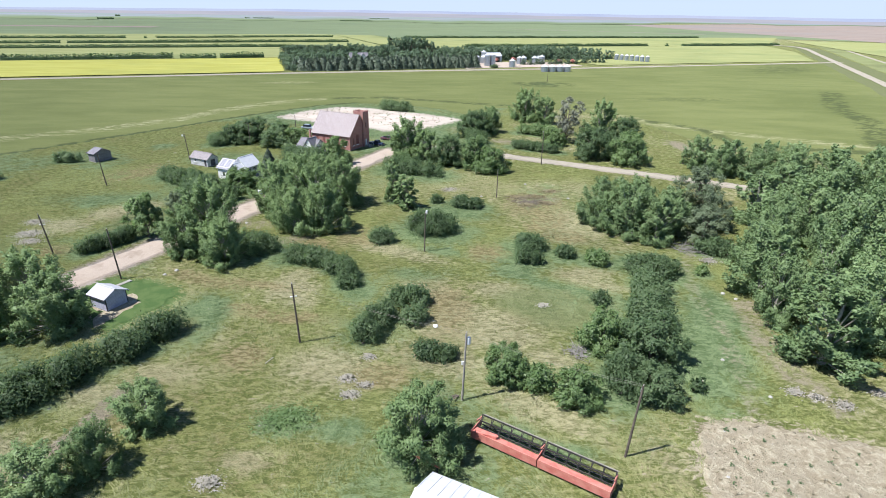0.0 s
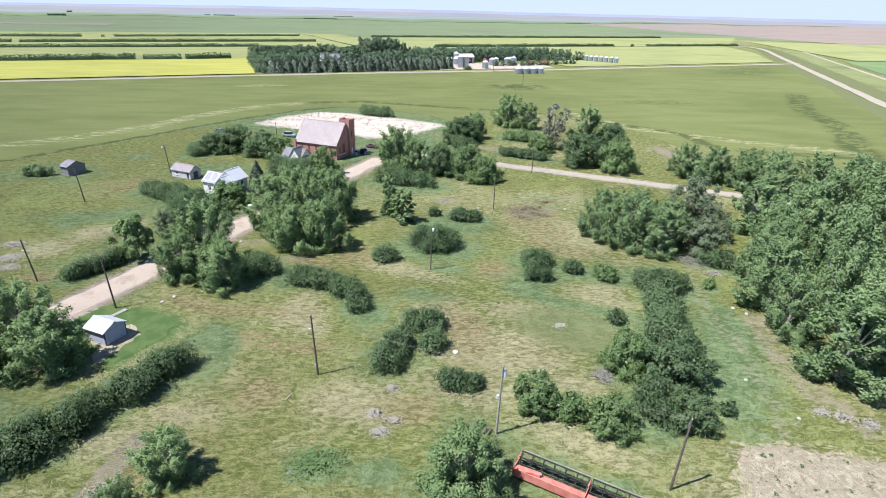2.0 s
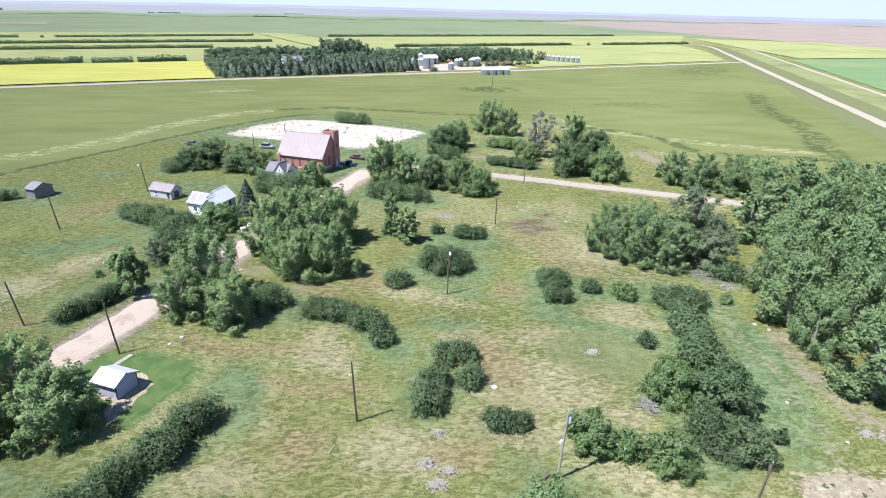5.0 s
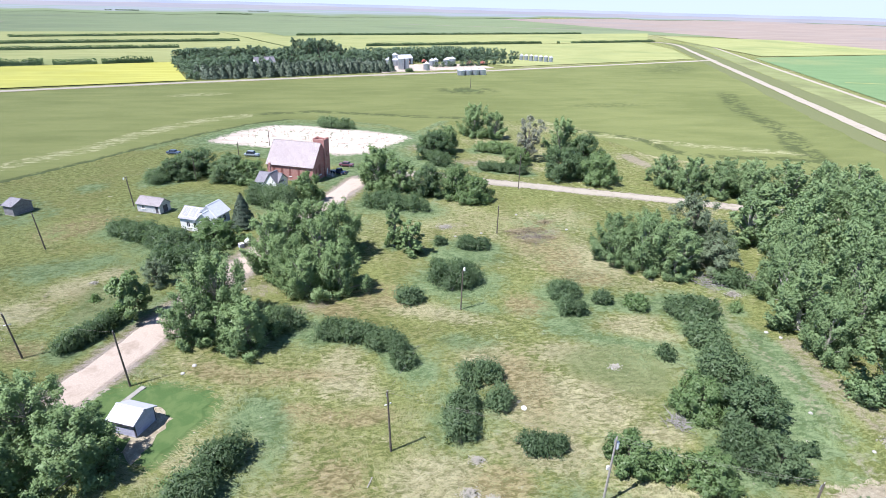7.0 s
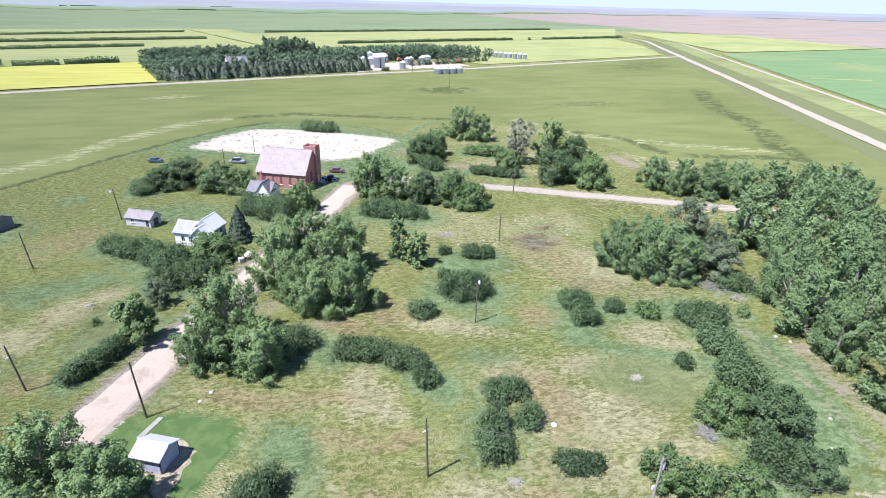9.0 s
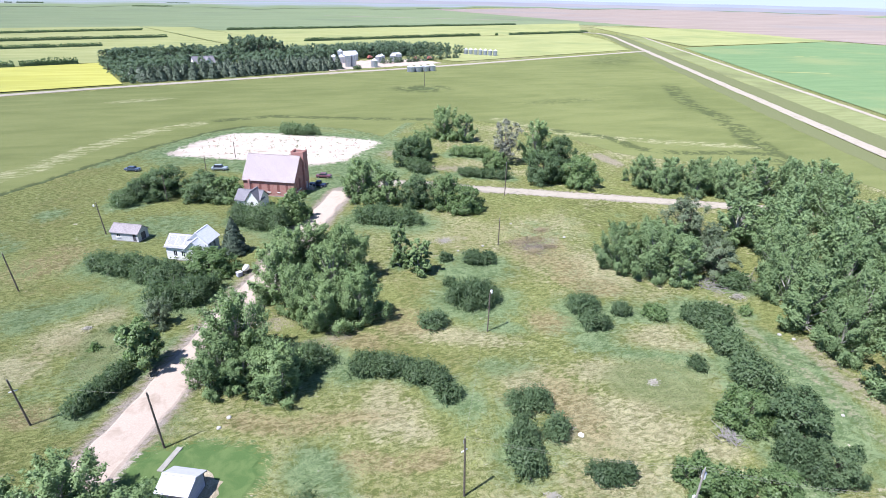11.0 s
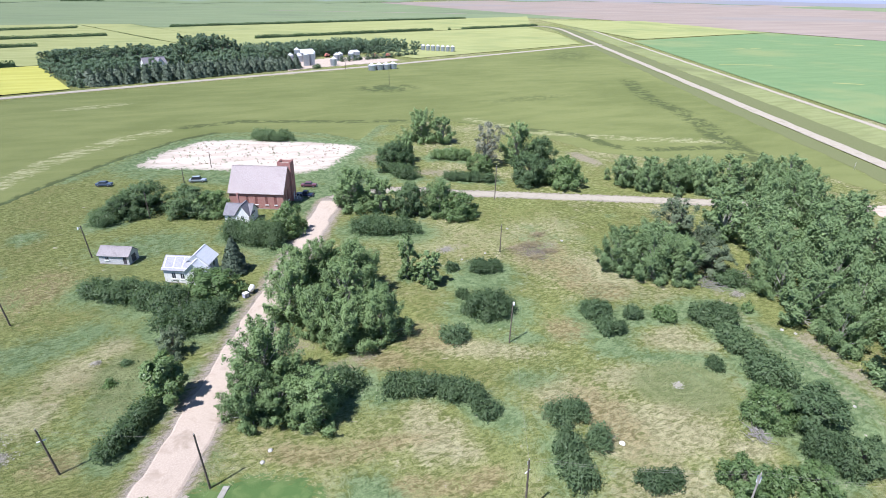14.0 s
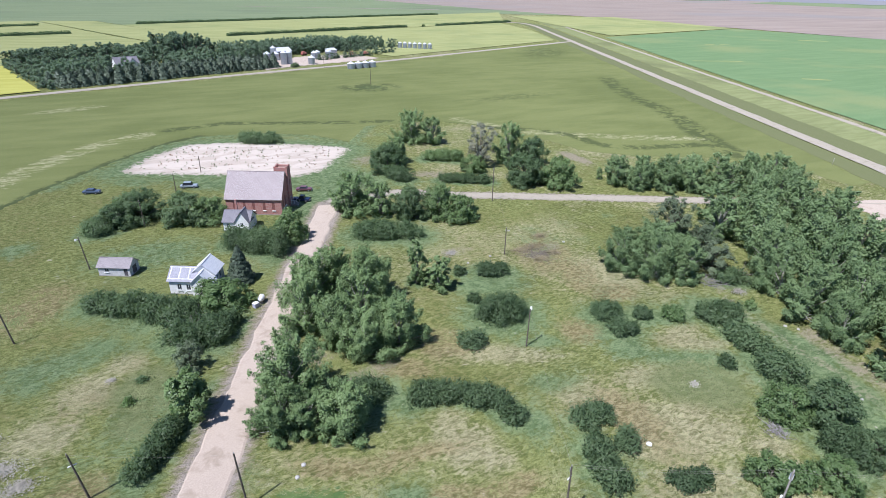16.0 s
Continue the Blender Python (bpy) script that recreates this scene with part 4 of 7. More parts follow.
def ground_sheet():
    out = [250 * 1.22**k for k in range(16)]
    xs = np.concatenate([[-330 - o for o in reversed(out)], spaced(-330, -160, 5), spaced(-160, -112, 2.4), spaced(-112, 136, 1.3), spaced(136, 270, 2.0), spaced(270, 420, 5), [420 + o for o in out]])
    ys = np.concatenate([[-20 - o for o in reversed(out)], spaced(-20, 30, 5), spaced(30, 276, 1.3), spaced(276, 370, 2.0), spaced(370, 620, 5), [620 + o for o in out]])
    gx, gy = np.meshgrid(xs, ys)
    x, y = gx.ravel(), gy.ravel()
    near = (x > -140) & (x < 160) & (y > 0) & (y < 290)
    z = rise(x, y) + np.where(near, 0.16 * (smooth_noise(x, y, 6.0, 5) - 0.5), 0)
    nx, ny = len(xs), len(ys)
    i = np.arange(nx * ny).reshape(ny, nx)
    faces = np.stack([i[:-1, :-1], i[:-1, 1:], i[1:, 1:], i[1:, :-1]], -1).reshape(-1, 4)
    me = mesh_from("ground", np.stack([x, y, z], 1).tolist(), faces.tolist(), GROUND)
    lush = np.zeros_like(x)
    for cx, cy, r in lush_spots:
        m = (np.abs(x - cx) < 2.2 * r) & (np.abs(y - cy) < 2.2 * r)
        lush[m] = np.maximum(lush[m], np.clip(1.35 - np.hypot(x[m] - cx, y[m] - cy) / r * 0.62, 0, 1) * 0.88)
    for s in LUSH_PLACES:
        lush = np.maximum(lush, (1.15 if s[0] > -55 else 0.9) * spot(x, y, *s))
    lush = np.maximum(lush, 0.6 * np.clip((smooth_noise(x, y, 26.0, 31, 4) - 0.55) * 5, 0, 1))
    rusty, short = np.zeros_like(x), np.zeros_like(x)
    for s in RUSTY_PLACES:
        rusty = np.maximum(rusty, spot(x, y, *s))
    for s in SHORT_PLACES:
        short = np.maximum(short, spot(x, y, *s))
    dry = np.clip((smooth_noise(x, y, 17.0, 11, 4) - 0.3) * 2.4, 0, 1) * 0.37 * np.clip(1 + (x + 48) / 25, 0.15, 1) * np.clip(1 + (x + 15) / 60, 1, 1.55)
    for s in DRY_PLACES:
        dry = np.maximum(dry, spot(x, y, *s))
        lush *= 1 - 0.8 * spot(x, y, *s)
    bare = np.zeros_like(x)
    for line, w, amount in BARE_LINES:
        bare = np.maximum(bare, amount * np.clip(1.5 - to_line(x, y, line) / w, 0, 1))
    for s in BARE_PLACES:
        bare = np.maximum(bare, 0.8 * spot(x, y, *s))
    wheat = within(x, y, WHEAT).astype(float)
    pale = 0.85 * np.clip(1.5 - to_line(x, y, [(-200, 110), (-144, 183), (-126, 197), (-107, 220), (-95, 247), (-78, 271), (-63, 281)]) / 4.0, 0, 1)
    pale = np.maximum(pale, 1.3 * spot(x, y, -94, 347, 13, 4, 15))
    bare = np.maximum(bare, spot(x, y, 80.5, 187, 4, 12, 0))
    pale = np.maximum(pale, 0.7 * np.clip(1.4 - to_line(x, y, [(70, 262), (86, 228), (118, 205), (150, 190)]) / 4, 0, 1))
    dark = 0.95 * np.clip(1.6 - to_line(x, y, WHEAT_EDGE[1:9]) / 2.4, 0, 1)
    dark = np.maximum(dark, 0.68 * np.clip(1.5 - to_line(x, y, [(-54, 286), (-31, 291), (-8, 283), (15, 275), (35, 270), (58, 258), (71, 244), (93, 228), (102, 215), (101, 198), (113, 189), (150, 180)]) / 3.2, 0, 1))
    dark = np.maximum(dark, 0.7 * np.clip(1.5 - to_line(x, y, [(230, 341), (200, 291), (189, 266), (183, 243), (170, 219), (158, 199), (147, 178), (142, 166)]) / 6.0, 0, 1))
    dark = np.maximum(dark, 1.1 * spot(x, y, 61, 360, 17, 13))
    dark = np.maximum(dark, 0.5 * spot(x, y, 126, 302, 34, 9, 5))
    dark = np.maximum(dark, 0.6 * spot(x, y, 290, 500, 60, 26, 45))
    yard = np.clip(near_to(x, y, [(-31 + (a + 31) * 0.93, 231 + (b - 231) * 0.93) for a, b in YARD], 6.5), 0, 1)
    lush = np.maximum(lush, near_to(x, y, YARD, 22))
    lush = np.maximum(lush, 0.62 * np.clip(1.5 - to_line(x, y, WHEAT_EDGE[5:13]) / 6.0, 0, 1))
    lawn, tilled = 0.9 * near_to(x, y, LAWN, 1.6), near_to(x, y, DIRT, 2.4)
    stony = 0.75 * near_to(x, y, APRON, 1.2)
    for line, w in ((STREET, 2.9), (CROSS, 2.2)):
        stony = np.maximum(stony, np.clip(1 - (to_line(x, y, line) - w) / 1.7, 0, 1))
    for name, data in (("cover", (lush, dry, bare)), ("crop", (wheat, pale, dark)), ("care", (lawn, tilled, stony)), ("pale", (yard, rusty, short))):
        at = me.color_attributes.new(name, "FLOAT_COLOR", "POINT")
        at.data.foreach_set("color", np.stack([*data, np.ones_like(x)], 1).astype(np.float32).ravel())
    return tagged(new("ground", me), "rough prairie grass and olive wheat stretching to the horizon", "ground", kind="structure")


# places on the ground: centre, half length, half width, turn
LUSH_PLACES = [(-62, 160, 16, 10), (-14, 182, 8, 14), (-6, 196, 12, 20, 60), (-34, 203, 26, 8, -26), (-22, 164, 5, 10, -26), (20, 80, 12, 9), (33, 62, 5, 14, -10), (38, 67, 4, 15, -8), (19, 86, 13, 4, -24), (36, 90, 8, 6, -24), (-4, 84, 6, 3, -20)]
LUSH_PLACES += [(-78.9, 118.7, 5.2, 4.6, -24), (-70.1, 124.6, 4.7, 4.1, -24), (-61.4, 128.5, 8.1, 4.5, -24), (12.7, 85.8, 5.0, 2.8, -24), (29.5, 90.3, 7.7, 3.5, -24), (0.3, 78.5, 3.5, 1.6, -24), (-35.3, 72.2, 3.8, 4.9, -13), (-2.4, 74.5, 3.2, 2.0, -13), (31.9, 81.7, 2.9, 4.7, -12), (-1.6, 94.3, 5.9, 3.0, -12), (-12.9, 78.2, 4.0, 3.1, -13)]
LUSH_PLACES += [(-33.3, 68.3, 2.7, 7.1, 1), (-16.6, 47.6, 3.6, 2.4, 1), (-10.5, 46.8, 3.5, 2.1, 1), (-75.0, 121.5, 14.9, 5.3, 3), (-89.4, 174.7, 5.0, 5.4, -23), (42.0, 74.2, 3.0, 11.5, 1), (32.6, 60.7, 3.0, 5.4, 1), (7.2, 46.2, 3.5, 2.5, 1), (12.6, 43.9, 4.6, 1.6, 1), (2.0, 116.5, 9.5, 5.5, -12), (-18.9, 178.1, 8.0, 18.6, -23), (-7.5, 201.3, 11.0, 15.2, -22), (-65.7, 218.3, 10.2, 6.0, -22)]
DRY_PLACES = [(-40, 66, 6, 3), (-14, 58, 7, 5), (-2, 78, 7, 6), (8, 66, 8, 5), (28, 110, 9, 12), (-45, 40, 10, 6), (24, 86, 7, 3), (6, 70, 9, 5, -35), (11, 50.5, 9, 2.6, -32), (0, 60, 9, 4, -20)]
DRY_PLACES += [(-76.1, 104.2, 5.3, 4.4, -24), (-70.8, 112.1, 5.1, 5.2, -24), (-66.0, 117.6, 3.6, 3.4, -24), (-24.2, 78.3, 5.0, 4.6, -24), (7.8, 71.0, 10.2, 2.9, -24), (-0.6, 66.9, 6.2, 2.7, -25), (24.9, 82.2, 7.1, 2.6, -24), (14.1, 60.7, 4.0, 2.4, -24), (-9.3, 94.8, 11.6, 2.9, -24)]
DRY_PLACES += [(-24.6, 80.9, 3.6, 5.6, -13), (-21.6, 74.7, 3.4, 2.0, -13), (2.1, 71.2, 4.7, 6.0, -13), (9.8, 79.3, 7.0, 3.3, -12), (4.0, 65.2, 3.7, 3.7, -13), (-33.3, 56.0, 6.0, 2.6, 1), (-23.9, 78.4, 3.9, 5.3, 1), (-39.7, 51.8, 3.7, 2.7, 1), (-19.1, 42.1, 3.2, 1.8, 1)]
RUSTY_PLACES = [(-81.8, 144.3, 7.4, 11.1, -24), (21.5, 124.1, 8.1, 12.5, -23), (21.7, 111.6, 5.0, 9.4, -24), (-39.8, 81.6, 8.8, 2.1, -25), (-25.7, 97.9, 6.5, 3.3, -24), (-16.2, 101.4, 6.0, 5.9, -12), (23.5, 102.9, 6.8, 4.5, -12), (-25.8, 70.4, 7.7, 1.7, -13), (-30.9, 80.3, 9.3, 1.7, -13), (8.8, 94.1, 6.0, 4.9, -12)]
RUSTY_PLACES += [(-21.8, 69.8, 5.6, 2.2, 1), (-7.8, 56.4, 4.8, 3.3, 1), (-33.5, 48.2, 3.0, 2.4, 1), (-30.6, 72.0, 4.1, 2.4, 1), (-70.5, 92.3, 4.6, 3.0, -13), (0.8, 73.1, 4.2, 8.3, 1), (-25.1, 59.6, 3.5, 3.8, 1)]
SHORT_PLACES = [(14.6, 75.1, 8.2, 6.0, -24), (-62.3, 108.3, 5.9, 6.5, -24), (-64.4, 101.2, 4.7, 3.1, -24), (17.4, 71.6, 6.3, 5.3, 1), (17.7, 74.8, 7.3, 6.2, -13), (-63.5, 109.6, 5.6, 7.2, -12)]
BARE_LINES = [
    (STREET, 5.2, 0.9), (CROSS, 3.8, 0.6),
    ([(45, 52), (43.5, 62), (45, 70), (46.5, 76)], 3.2, 0.6), ([(34, 44), (37, 57), (39.4, 68), (40.6, 80), (43, 90), (48, 98)], 2.0, 0.5),
    ([(64, 51), (60, 46)], 4.0, 0.9), ([(-36.4, 52), (-37.2, 48), (-38.4, 42)], 1.6, 0.95),
]
BARE_PLACES = [(-49.5, 69.5, 4, 3), (22, 125, 9, 4, 20), (3, 134, 6, 3), (-31, 99, 9, 3, 20), (12, 213, 14, 8), (22, 190, 12, 5, -26), (-38, 107, 6, 4)]


def ribbon(name, label, pts, width, material, lift=0.16, wobble=0.3, seed=1, crown=0.1, category="road"):
    """A road laid over the ground, slightly crowned, with uneven shoulders."""
    rng = np.random.RandomState(seed)
    p = [Vector((a[0], a[1], 0)) for a in pts]
    centre = []
    for k in range(len(p) - 1):
        p0, p1, p2, p3 = p[max(0, k - 1)], p[k], p[k + 1], p[min(len(p) - 1, k + 2)]
        n = max(2, int((p2 - p1).length / 1.5)) if (p2 - p1).length < 60 else max(2, int((p2 - p1).length / 6))
        for s in range(n):
            t = s / n
            centre.append(0.5 * ((2 * p1) + (p2 - p0) * t + (2 * p0 - 5 * p1 + 4 * p2 - p3) * t * t + (3 * p1 - p0 - 3 * p2 + p3) * t**3))
    centre.append(p[-1])
    verts, faces = [], []
    jl = jr = 0.0
    for k, c in enumerate(centre):
        d = (centre[min(k + 1, len(centre) - 1)] - centre[max(k - 1, 0)]).normalized()
        side = Vector((-d.y, d.x, 0))
        jl, jr = 0.6 * jl + rng.normal(0, wobble) * 0.5, 0.6 * jr + rng.normal(0, wobble) * 0.5
        z = float(rise(c.x, c.y)) + lift
        for off, up in ((-width / 2 - 0.5 + jl, -0.22), (-width / 2 + jl, 0), (0, crown), (width / 2 + jr, 0), (width / 2 + 0.5 + jr, -0.22)):
            q = c + side * off
            verts.append((q.x, q.y, z + up))
    for k in range(len(centre) - 1):
        for j in range(4):
            a = k * 5 + j
            faces.append((a, a + 1, a + 6, a + 5))
    return tagged(new(name, mesh_from(name, verts, faces, material)), label, category, kind="structure")


ribbon("road_street", "pale gravel village street with worn dusty shoulders", STREET, 5.2, GRAVEL, 0.14, 0.3, 2)
ribbon("road_cross", "pale gravel cross road with grassy shoulders", CROSS, 3.3, FAR_GRAVEL, 0.15, 0.4, 3)
ribbon("road_highway", "straight pale gravel grid road", HIGHWAY, 5.6, FAR_GRAVEL, 0.5, 0.4, 4, 0.2)
ribbon("road_side", "pale gravel road between the fields", SIDE_ROAD, 5.6, FAR_GRAVEL, 0.3, 0.3, 5)
ribbon("road_track", "narrow pale gravel track beside the green field", TRACKBED, 2.8, FAR_GRAVEL, 0.3, 0.3, 6)


def patch(name, label, pts, material, lift, jitter=0.5, seed=1, category="ground"):
    """A flat bare or mown place with an uneven outline."""
    rng = np.random.RandomState(seed)
    out = []
    for a, b in zip(pts, pts[1:] + pts[:1]):
        n = max(2, int(math.dist(a, b) / 0.9))
        for k in range(n):
            out.append((a[0] + (b[0] - a[0]) * k / n, a[1] + (b[1] - a[1]) * k / n))
    o = np.array(out)
    off = rng.normal(0, jitter, (len(o), 1))
    off = (off + np.roll(off, 1, 0) + np.roll(off, -1, 0)) / 1.7
    away = o - o.mean(0)
    o = o + off * away / np.linalg.norm(away, axis=1)[:, None]
    n, mid = len(o), o.mean(0)
    verts = [(mid[0], mid[1], lift)]
    for inward, out_by, drop in ((0.5, 0, 0), (1, 0, 0), (1, 0.6, 0.2)):
        for q in o:
            d = (q - mid) / np.linalg.norm(q - mid)
            r = mid + (q - mid) * inward + d * out_by
            verts.append((r[0], r[1], lift - drop))
    faces = [(0, 1 + k, 1 + (k + 1) % n) for k in range(n)]
    for ring_at in (1, 1 + n):
        faces += [(ring_at + k, ring_at + n + k, ring_at + n + (k + 1) % n, ring_at + (k + 1) % n) for k in range(n)]
    return tagged(new(name, mesh_from(name, verts, faces, material)), label, category, kind="structure")


patch("ground_yard", "bare pale gravel yard behind the brick church", [(-31 + (x + 31) * 0.82, 231 + (y - 231) * 0.78) for x, y in YARD], WHITE_GRAVEL, 0.1, 1.5, 3)
patch("ground_tilled", "bare tilled dirt with straw litter", DIRT, TILLED, 0.14, 0.35, 4)
patch("ground_pad", "pale gravel pad beside the grid road", [(128, 114.5), (136, 114), (150, 106), (160, 112), (150, 92), (134, 86), (120, 92), (118, 100), (124, 109)], GRAVEL, 0.22, 0.4, 5)
patch("ground_farmyard", "bare gravel farmyard between the bins", [(16, 452), (30, 462), (60, 474), (100, 486), (118, 498), (104, 528), (60, 524), (22, 505)], GRAVEL, 0.3, 1.0, 6)
patch("ground_lawn", "freshly mown bright green lawn round the shed", [(-46.9 + (x + 46.9) * 0.84, 74 + (y - 74) * 0.84) for x, y in LAWN], MOWN, 0.07, 0.3, 7)

patch("ground_apron", "trodden pale gravel round the shed", APRON, STONY, 0.09, 0.5, 8)

# the far fields lie along the side road: along it, and away from it
FIELD_O, FIELD_TURN = Vector((-115, 398, 0)), radians(21.5)
FIELD_U, FIELD_V = Vector((math.cos(FIELD_TURN), math.sin(FIELD_TURN), 0)), Vector((-math.sin(FIELD_TURN), math.cos(FIELD_TURN), 0))


def uv(u, v):
    return FIELD_O + FIELD_U * u + FIELD_V * v


def field(name, label, a, b, c, d, material, lift=0.25, n=24):
    """A crop sheet between four corners, laid over the ground."""
    verts, faces = [], []
    for i in range(n + 1):
        for j in range(n + 1):
            s, t = i / n, j / n
            q = (a * (1 - s) + b * s) * (1 - t) + (d * (1 - s) + c * s) * t
            verts.append((q.x, q.y, float(rise(q.x, q.y)) + lift))
    for i in range(n):
        for j in range(n):
            k = i * (n + 1) + j
            faces.append((k, k + n + 1, k + n + 2, k + 1))
    return tagged(new(name, mesh_from(name, verts, faces, material)), label, "field", kind="structure")


def V2(x, y):
    return Vector((x, y, 0))


field("field_canola", "bright yellow blooming canola field", uv(-900, 7), uv(5, 7), uv(14.5, 131), uv(-900, 131), CANOLA, 0.5)
field("field_strip", "yellow-green fading canola strip between hedgerows", uv(-1300, 134), uv(160, 134), uv(160, 640), uv(-1300, 660), CANOLA_PALE, 0.42)
field("field_strip", "yellow-green fading canola behind the farm shelterbelt", uv(163, 134), uv(228, 134), uv(226, 600), uv(163, 640), CANOLA_PALE, 0.42)
field("field_strip", "yellow-green fading canola beyond the farmyard", uv(228, 120), uv(650, 120), uv(752, 256), uv(228, 263), CANOLA_PALE, 0.42)
field("field_strip", "yellow-green fading canola beyond the hedgerows", uv(228, 263), uv(775, 263), uv(1100, 520), uv(228, 505), CANOLA_PALE, 0.42)
field("field_strip", "yellow-green fading canola beside the side road", uv(270, 8), uv(534, 8), uv(650, 120), uv(270, 120), CANOLA_PALE, 0.36)
field("field_far", "pale green crop reaching to the horizon", uv(-5500, 600), uv(1100, 600), uv(3000, 5000), uv(-5500, 5000), FARGREEN, 0.3)
field("field_far", "dull green crop beyond the hedgerow", uv(229, 507), uv(1100, 522), uv(1100, 600), uv(229, 600), FARGREEN, 0.3)
field("field_strip", "yellow-green canola beyond the gravel track", V2(500, 640), V2(838, 716), V2(880, 1060), V2(645, 1120), CANOLA_PALE, 0.62)
field("field_green", "smooth bright green pulse crop", V2(141, -40), V2(880, 400), V2(832, 712), V2(475, 624), PULSE, 0.35)
for x0, y0, x1, y1, wide in ((374, 394, 419, 376, 4.5), (366, 287, 381, 274, 4.0), (526, 509, 537, 505, 5.0), (544, 504, 553, 496, 5.0), (712, 519, 738, 494, 9.0)):
    field("field_gap", "pale yellow thin stripe in the green crop", V2(x0, y0), V2(x1, y1), V2(x1 + 0.4 * wide, y1 + wide), V2(x0 + 0.7 * wide, y0 + 0.6 * wide), CANOLA_PALE, 0.42, 4)
field("field_fallow", "pinkish-brown stubble reaching to the horizon", V2(870, 420), V2(4600, -900), V2(4300, 5200), V2(720, 2500), FALLOW, 0.45)
field("field_far", "blue-green crop beyond the stubble", V2(2700, 200), V2(5200, -400), V2(5200, 3000), V2(2700, 2150), FARGREEN, 0.7)
field("field_far", "dull green crop between the canola and the stubble", uv(980, 519), V2(830, 1130), V2(880, 3600), uv(2900, 5000), FARGREEN, 0.32)
field("field_stubble", "bleached stubble strip on the far plain", V2(-1900, 1750), V2(-1050, 1990), V2(-1060, 2130), V2(-2000, 1880), FALLOW, 0.5)
field("field_stubble", "brown stubble strip beyond the canola", V2(-1100, 1120), V2(-620, 1250), V2(-640, 1330), V2(-1150, 1190), FALLOW, 0.5)
field("field_stubble", "pale strip of fallow on the far plain", V2(150, 1610), V2(620, 1425), V2(635, 1440), V2(155, 1625), FALLOW, 0.5)


def beside(pts, off):
    """A line kept at a distance to the right of another."""
    out = []
    for k, p in enumerate(pts):
        a, b = pts[max(0, k - 1)], pts[min(len(pts) - 1, k + 1)]
        d = math.hypot(b[0] - a[0], b[1] - a[1])
        out.append((p[0] + (b[1] - a[1]) / d * off, p[1] - (b[0] - a[0]) / d * off))
    return out


ribbon("field_ditch", "rough dark grass ditch beside the grid road", beside(HIGHWAY, 11), 15, DITCH, 0.2, 1.0, 8, 0.0, "field")
ribbon("field_ditch", "rough dark grass ditch beside the grid road", beside(HIGHWAY, -8.5), 10, DITCH, 0.19, 1.0, 9, 0.0, "field")
ribbon("field_verge", "narrow yellow-green crop strip beside the gravel track", beside(TRACKBED, -13.5), 22, VERGE, 0.22, 0.6, 10, 0.0, "field")


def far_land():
    """The far plain, painted a hazy bluish tone, a broad ring that meets the backdrop."""
    m, nt, b = shader("hazy_plain", 1.0, 0.0, 0.0)
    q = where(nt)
    # blue-grey tones put the hazy look of distance into the colour
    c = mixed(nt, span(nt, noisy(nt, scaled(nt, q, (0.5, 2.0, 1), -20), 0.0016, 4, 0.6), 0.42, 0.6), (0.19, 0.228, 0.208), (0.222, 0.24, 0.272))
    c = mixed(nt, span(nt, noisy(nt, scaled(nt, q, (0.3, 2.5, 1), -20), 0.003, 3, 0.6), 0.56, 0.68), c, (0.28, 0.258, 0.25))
    # the painted hazy tone gives way to crop green at the inner edge
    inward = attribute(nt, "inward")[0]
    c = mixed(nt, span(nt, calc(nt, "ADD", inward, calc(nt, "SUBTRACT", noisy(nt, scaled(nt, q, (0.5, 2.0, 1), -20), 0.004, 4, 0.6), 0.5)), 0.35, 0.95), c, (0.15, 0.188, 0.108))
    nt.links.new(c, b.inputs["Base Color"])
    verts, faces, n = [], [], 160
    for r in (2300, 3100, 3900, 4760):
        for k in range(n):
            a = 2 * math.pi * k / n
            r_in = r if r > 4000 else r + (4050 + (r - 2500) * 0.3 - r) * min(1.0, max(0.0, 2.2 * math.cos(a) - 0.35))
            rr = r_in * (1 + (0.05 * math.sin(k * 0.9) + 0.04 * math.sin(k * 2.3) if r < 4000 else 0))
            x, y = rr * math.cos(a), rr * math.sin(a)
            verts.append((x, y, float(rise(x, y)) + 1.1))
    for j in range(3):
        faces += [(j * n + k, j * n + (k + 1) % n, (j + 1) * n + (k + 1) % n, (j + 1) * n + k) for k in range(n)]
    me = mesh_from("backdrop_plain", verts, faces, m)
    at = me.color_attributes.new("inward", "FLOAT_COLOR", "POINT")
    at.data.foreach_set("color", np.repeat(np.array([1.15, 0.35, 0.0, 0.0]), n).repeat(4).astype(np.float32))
    tagged(new("backdrop_plain", me), "far plain below the horizon, painted blue-grey to look hazy", "backdrop", kind="structure")


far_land()


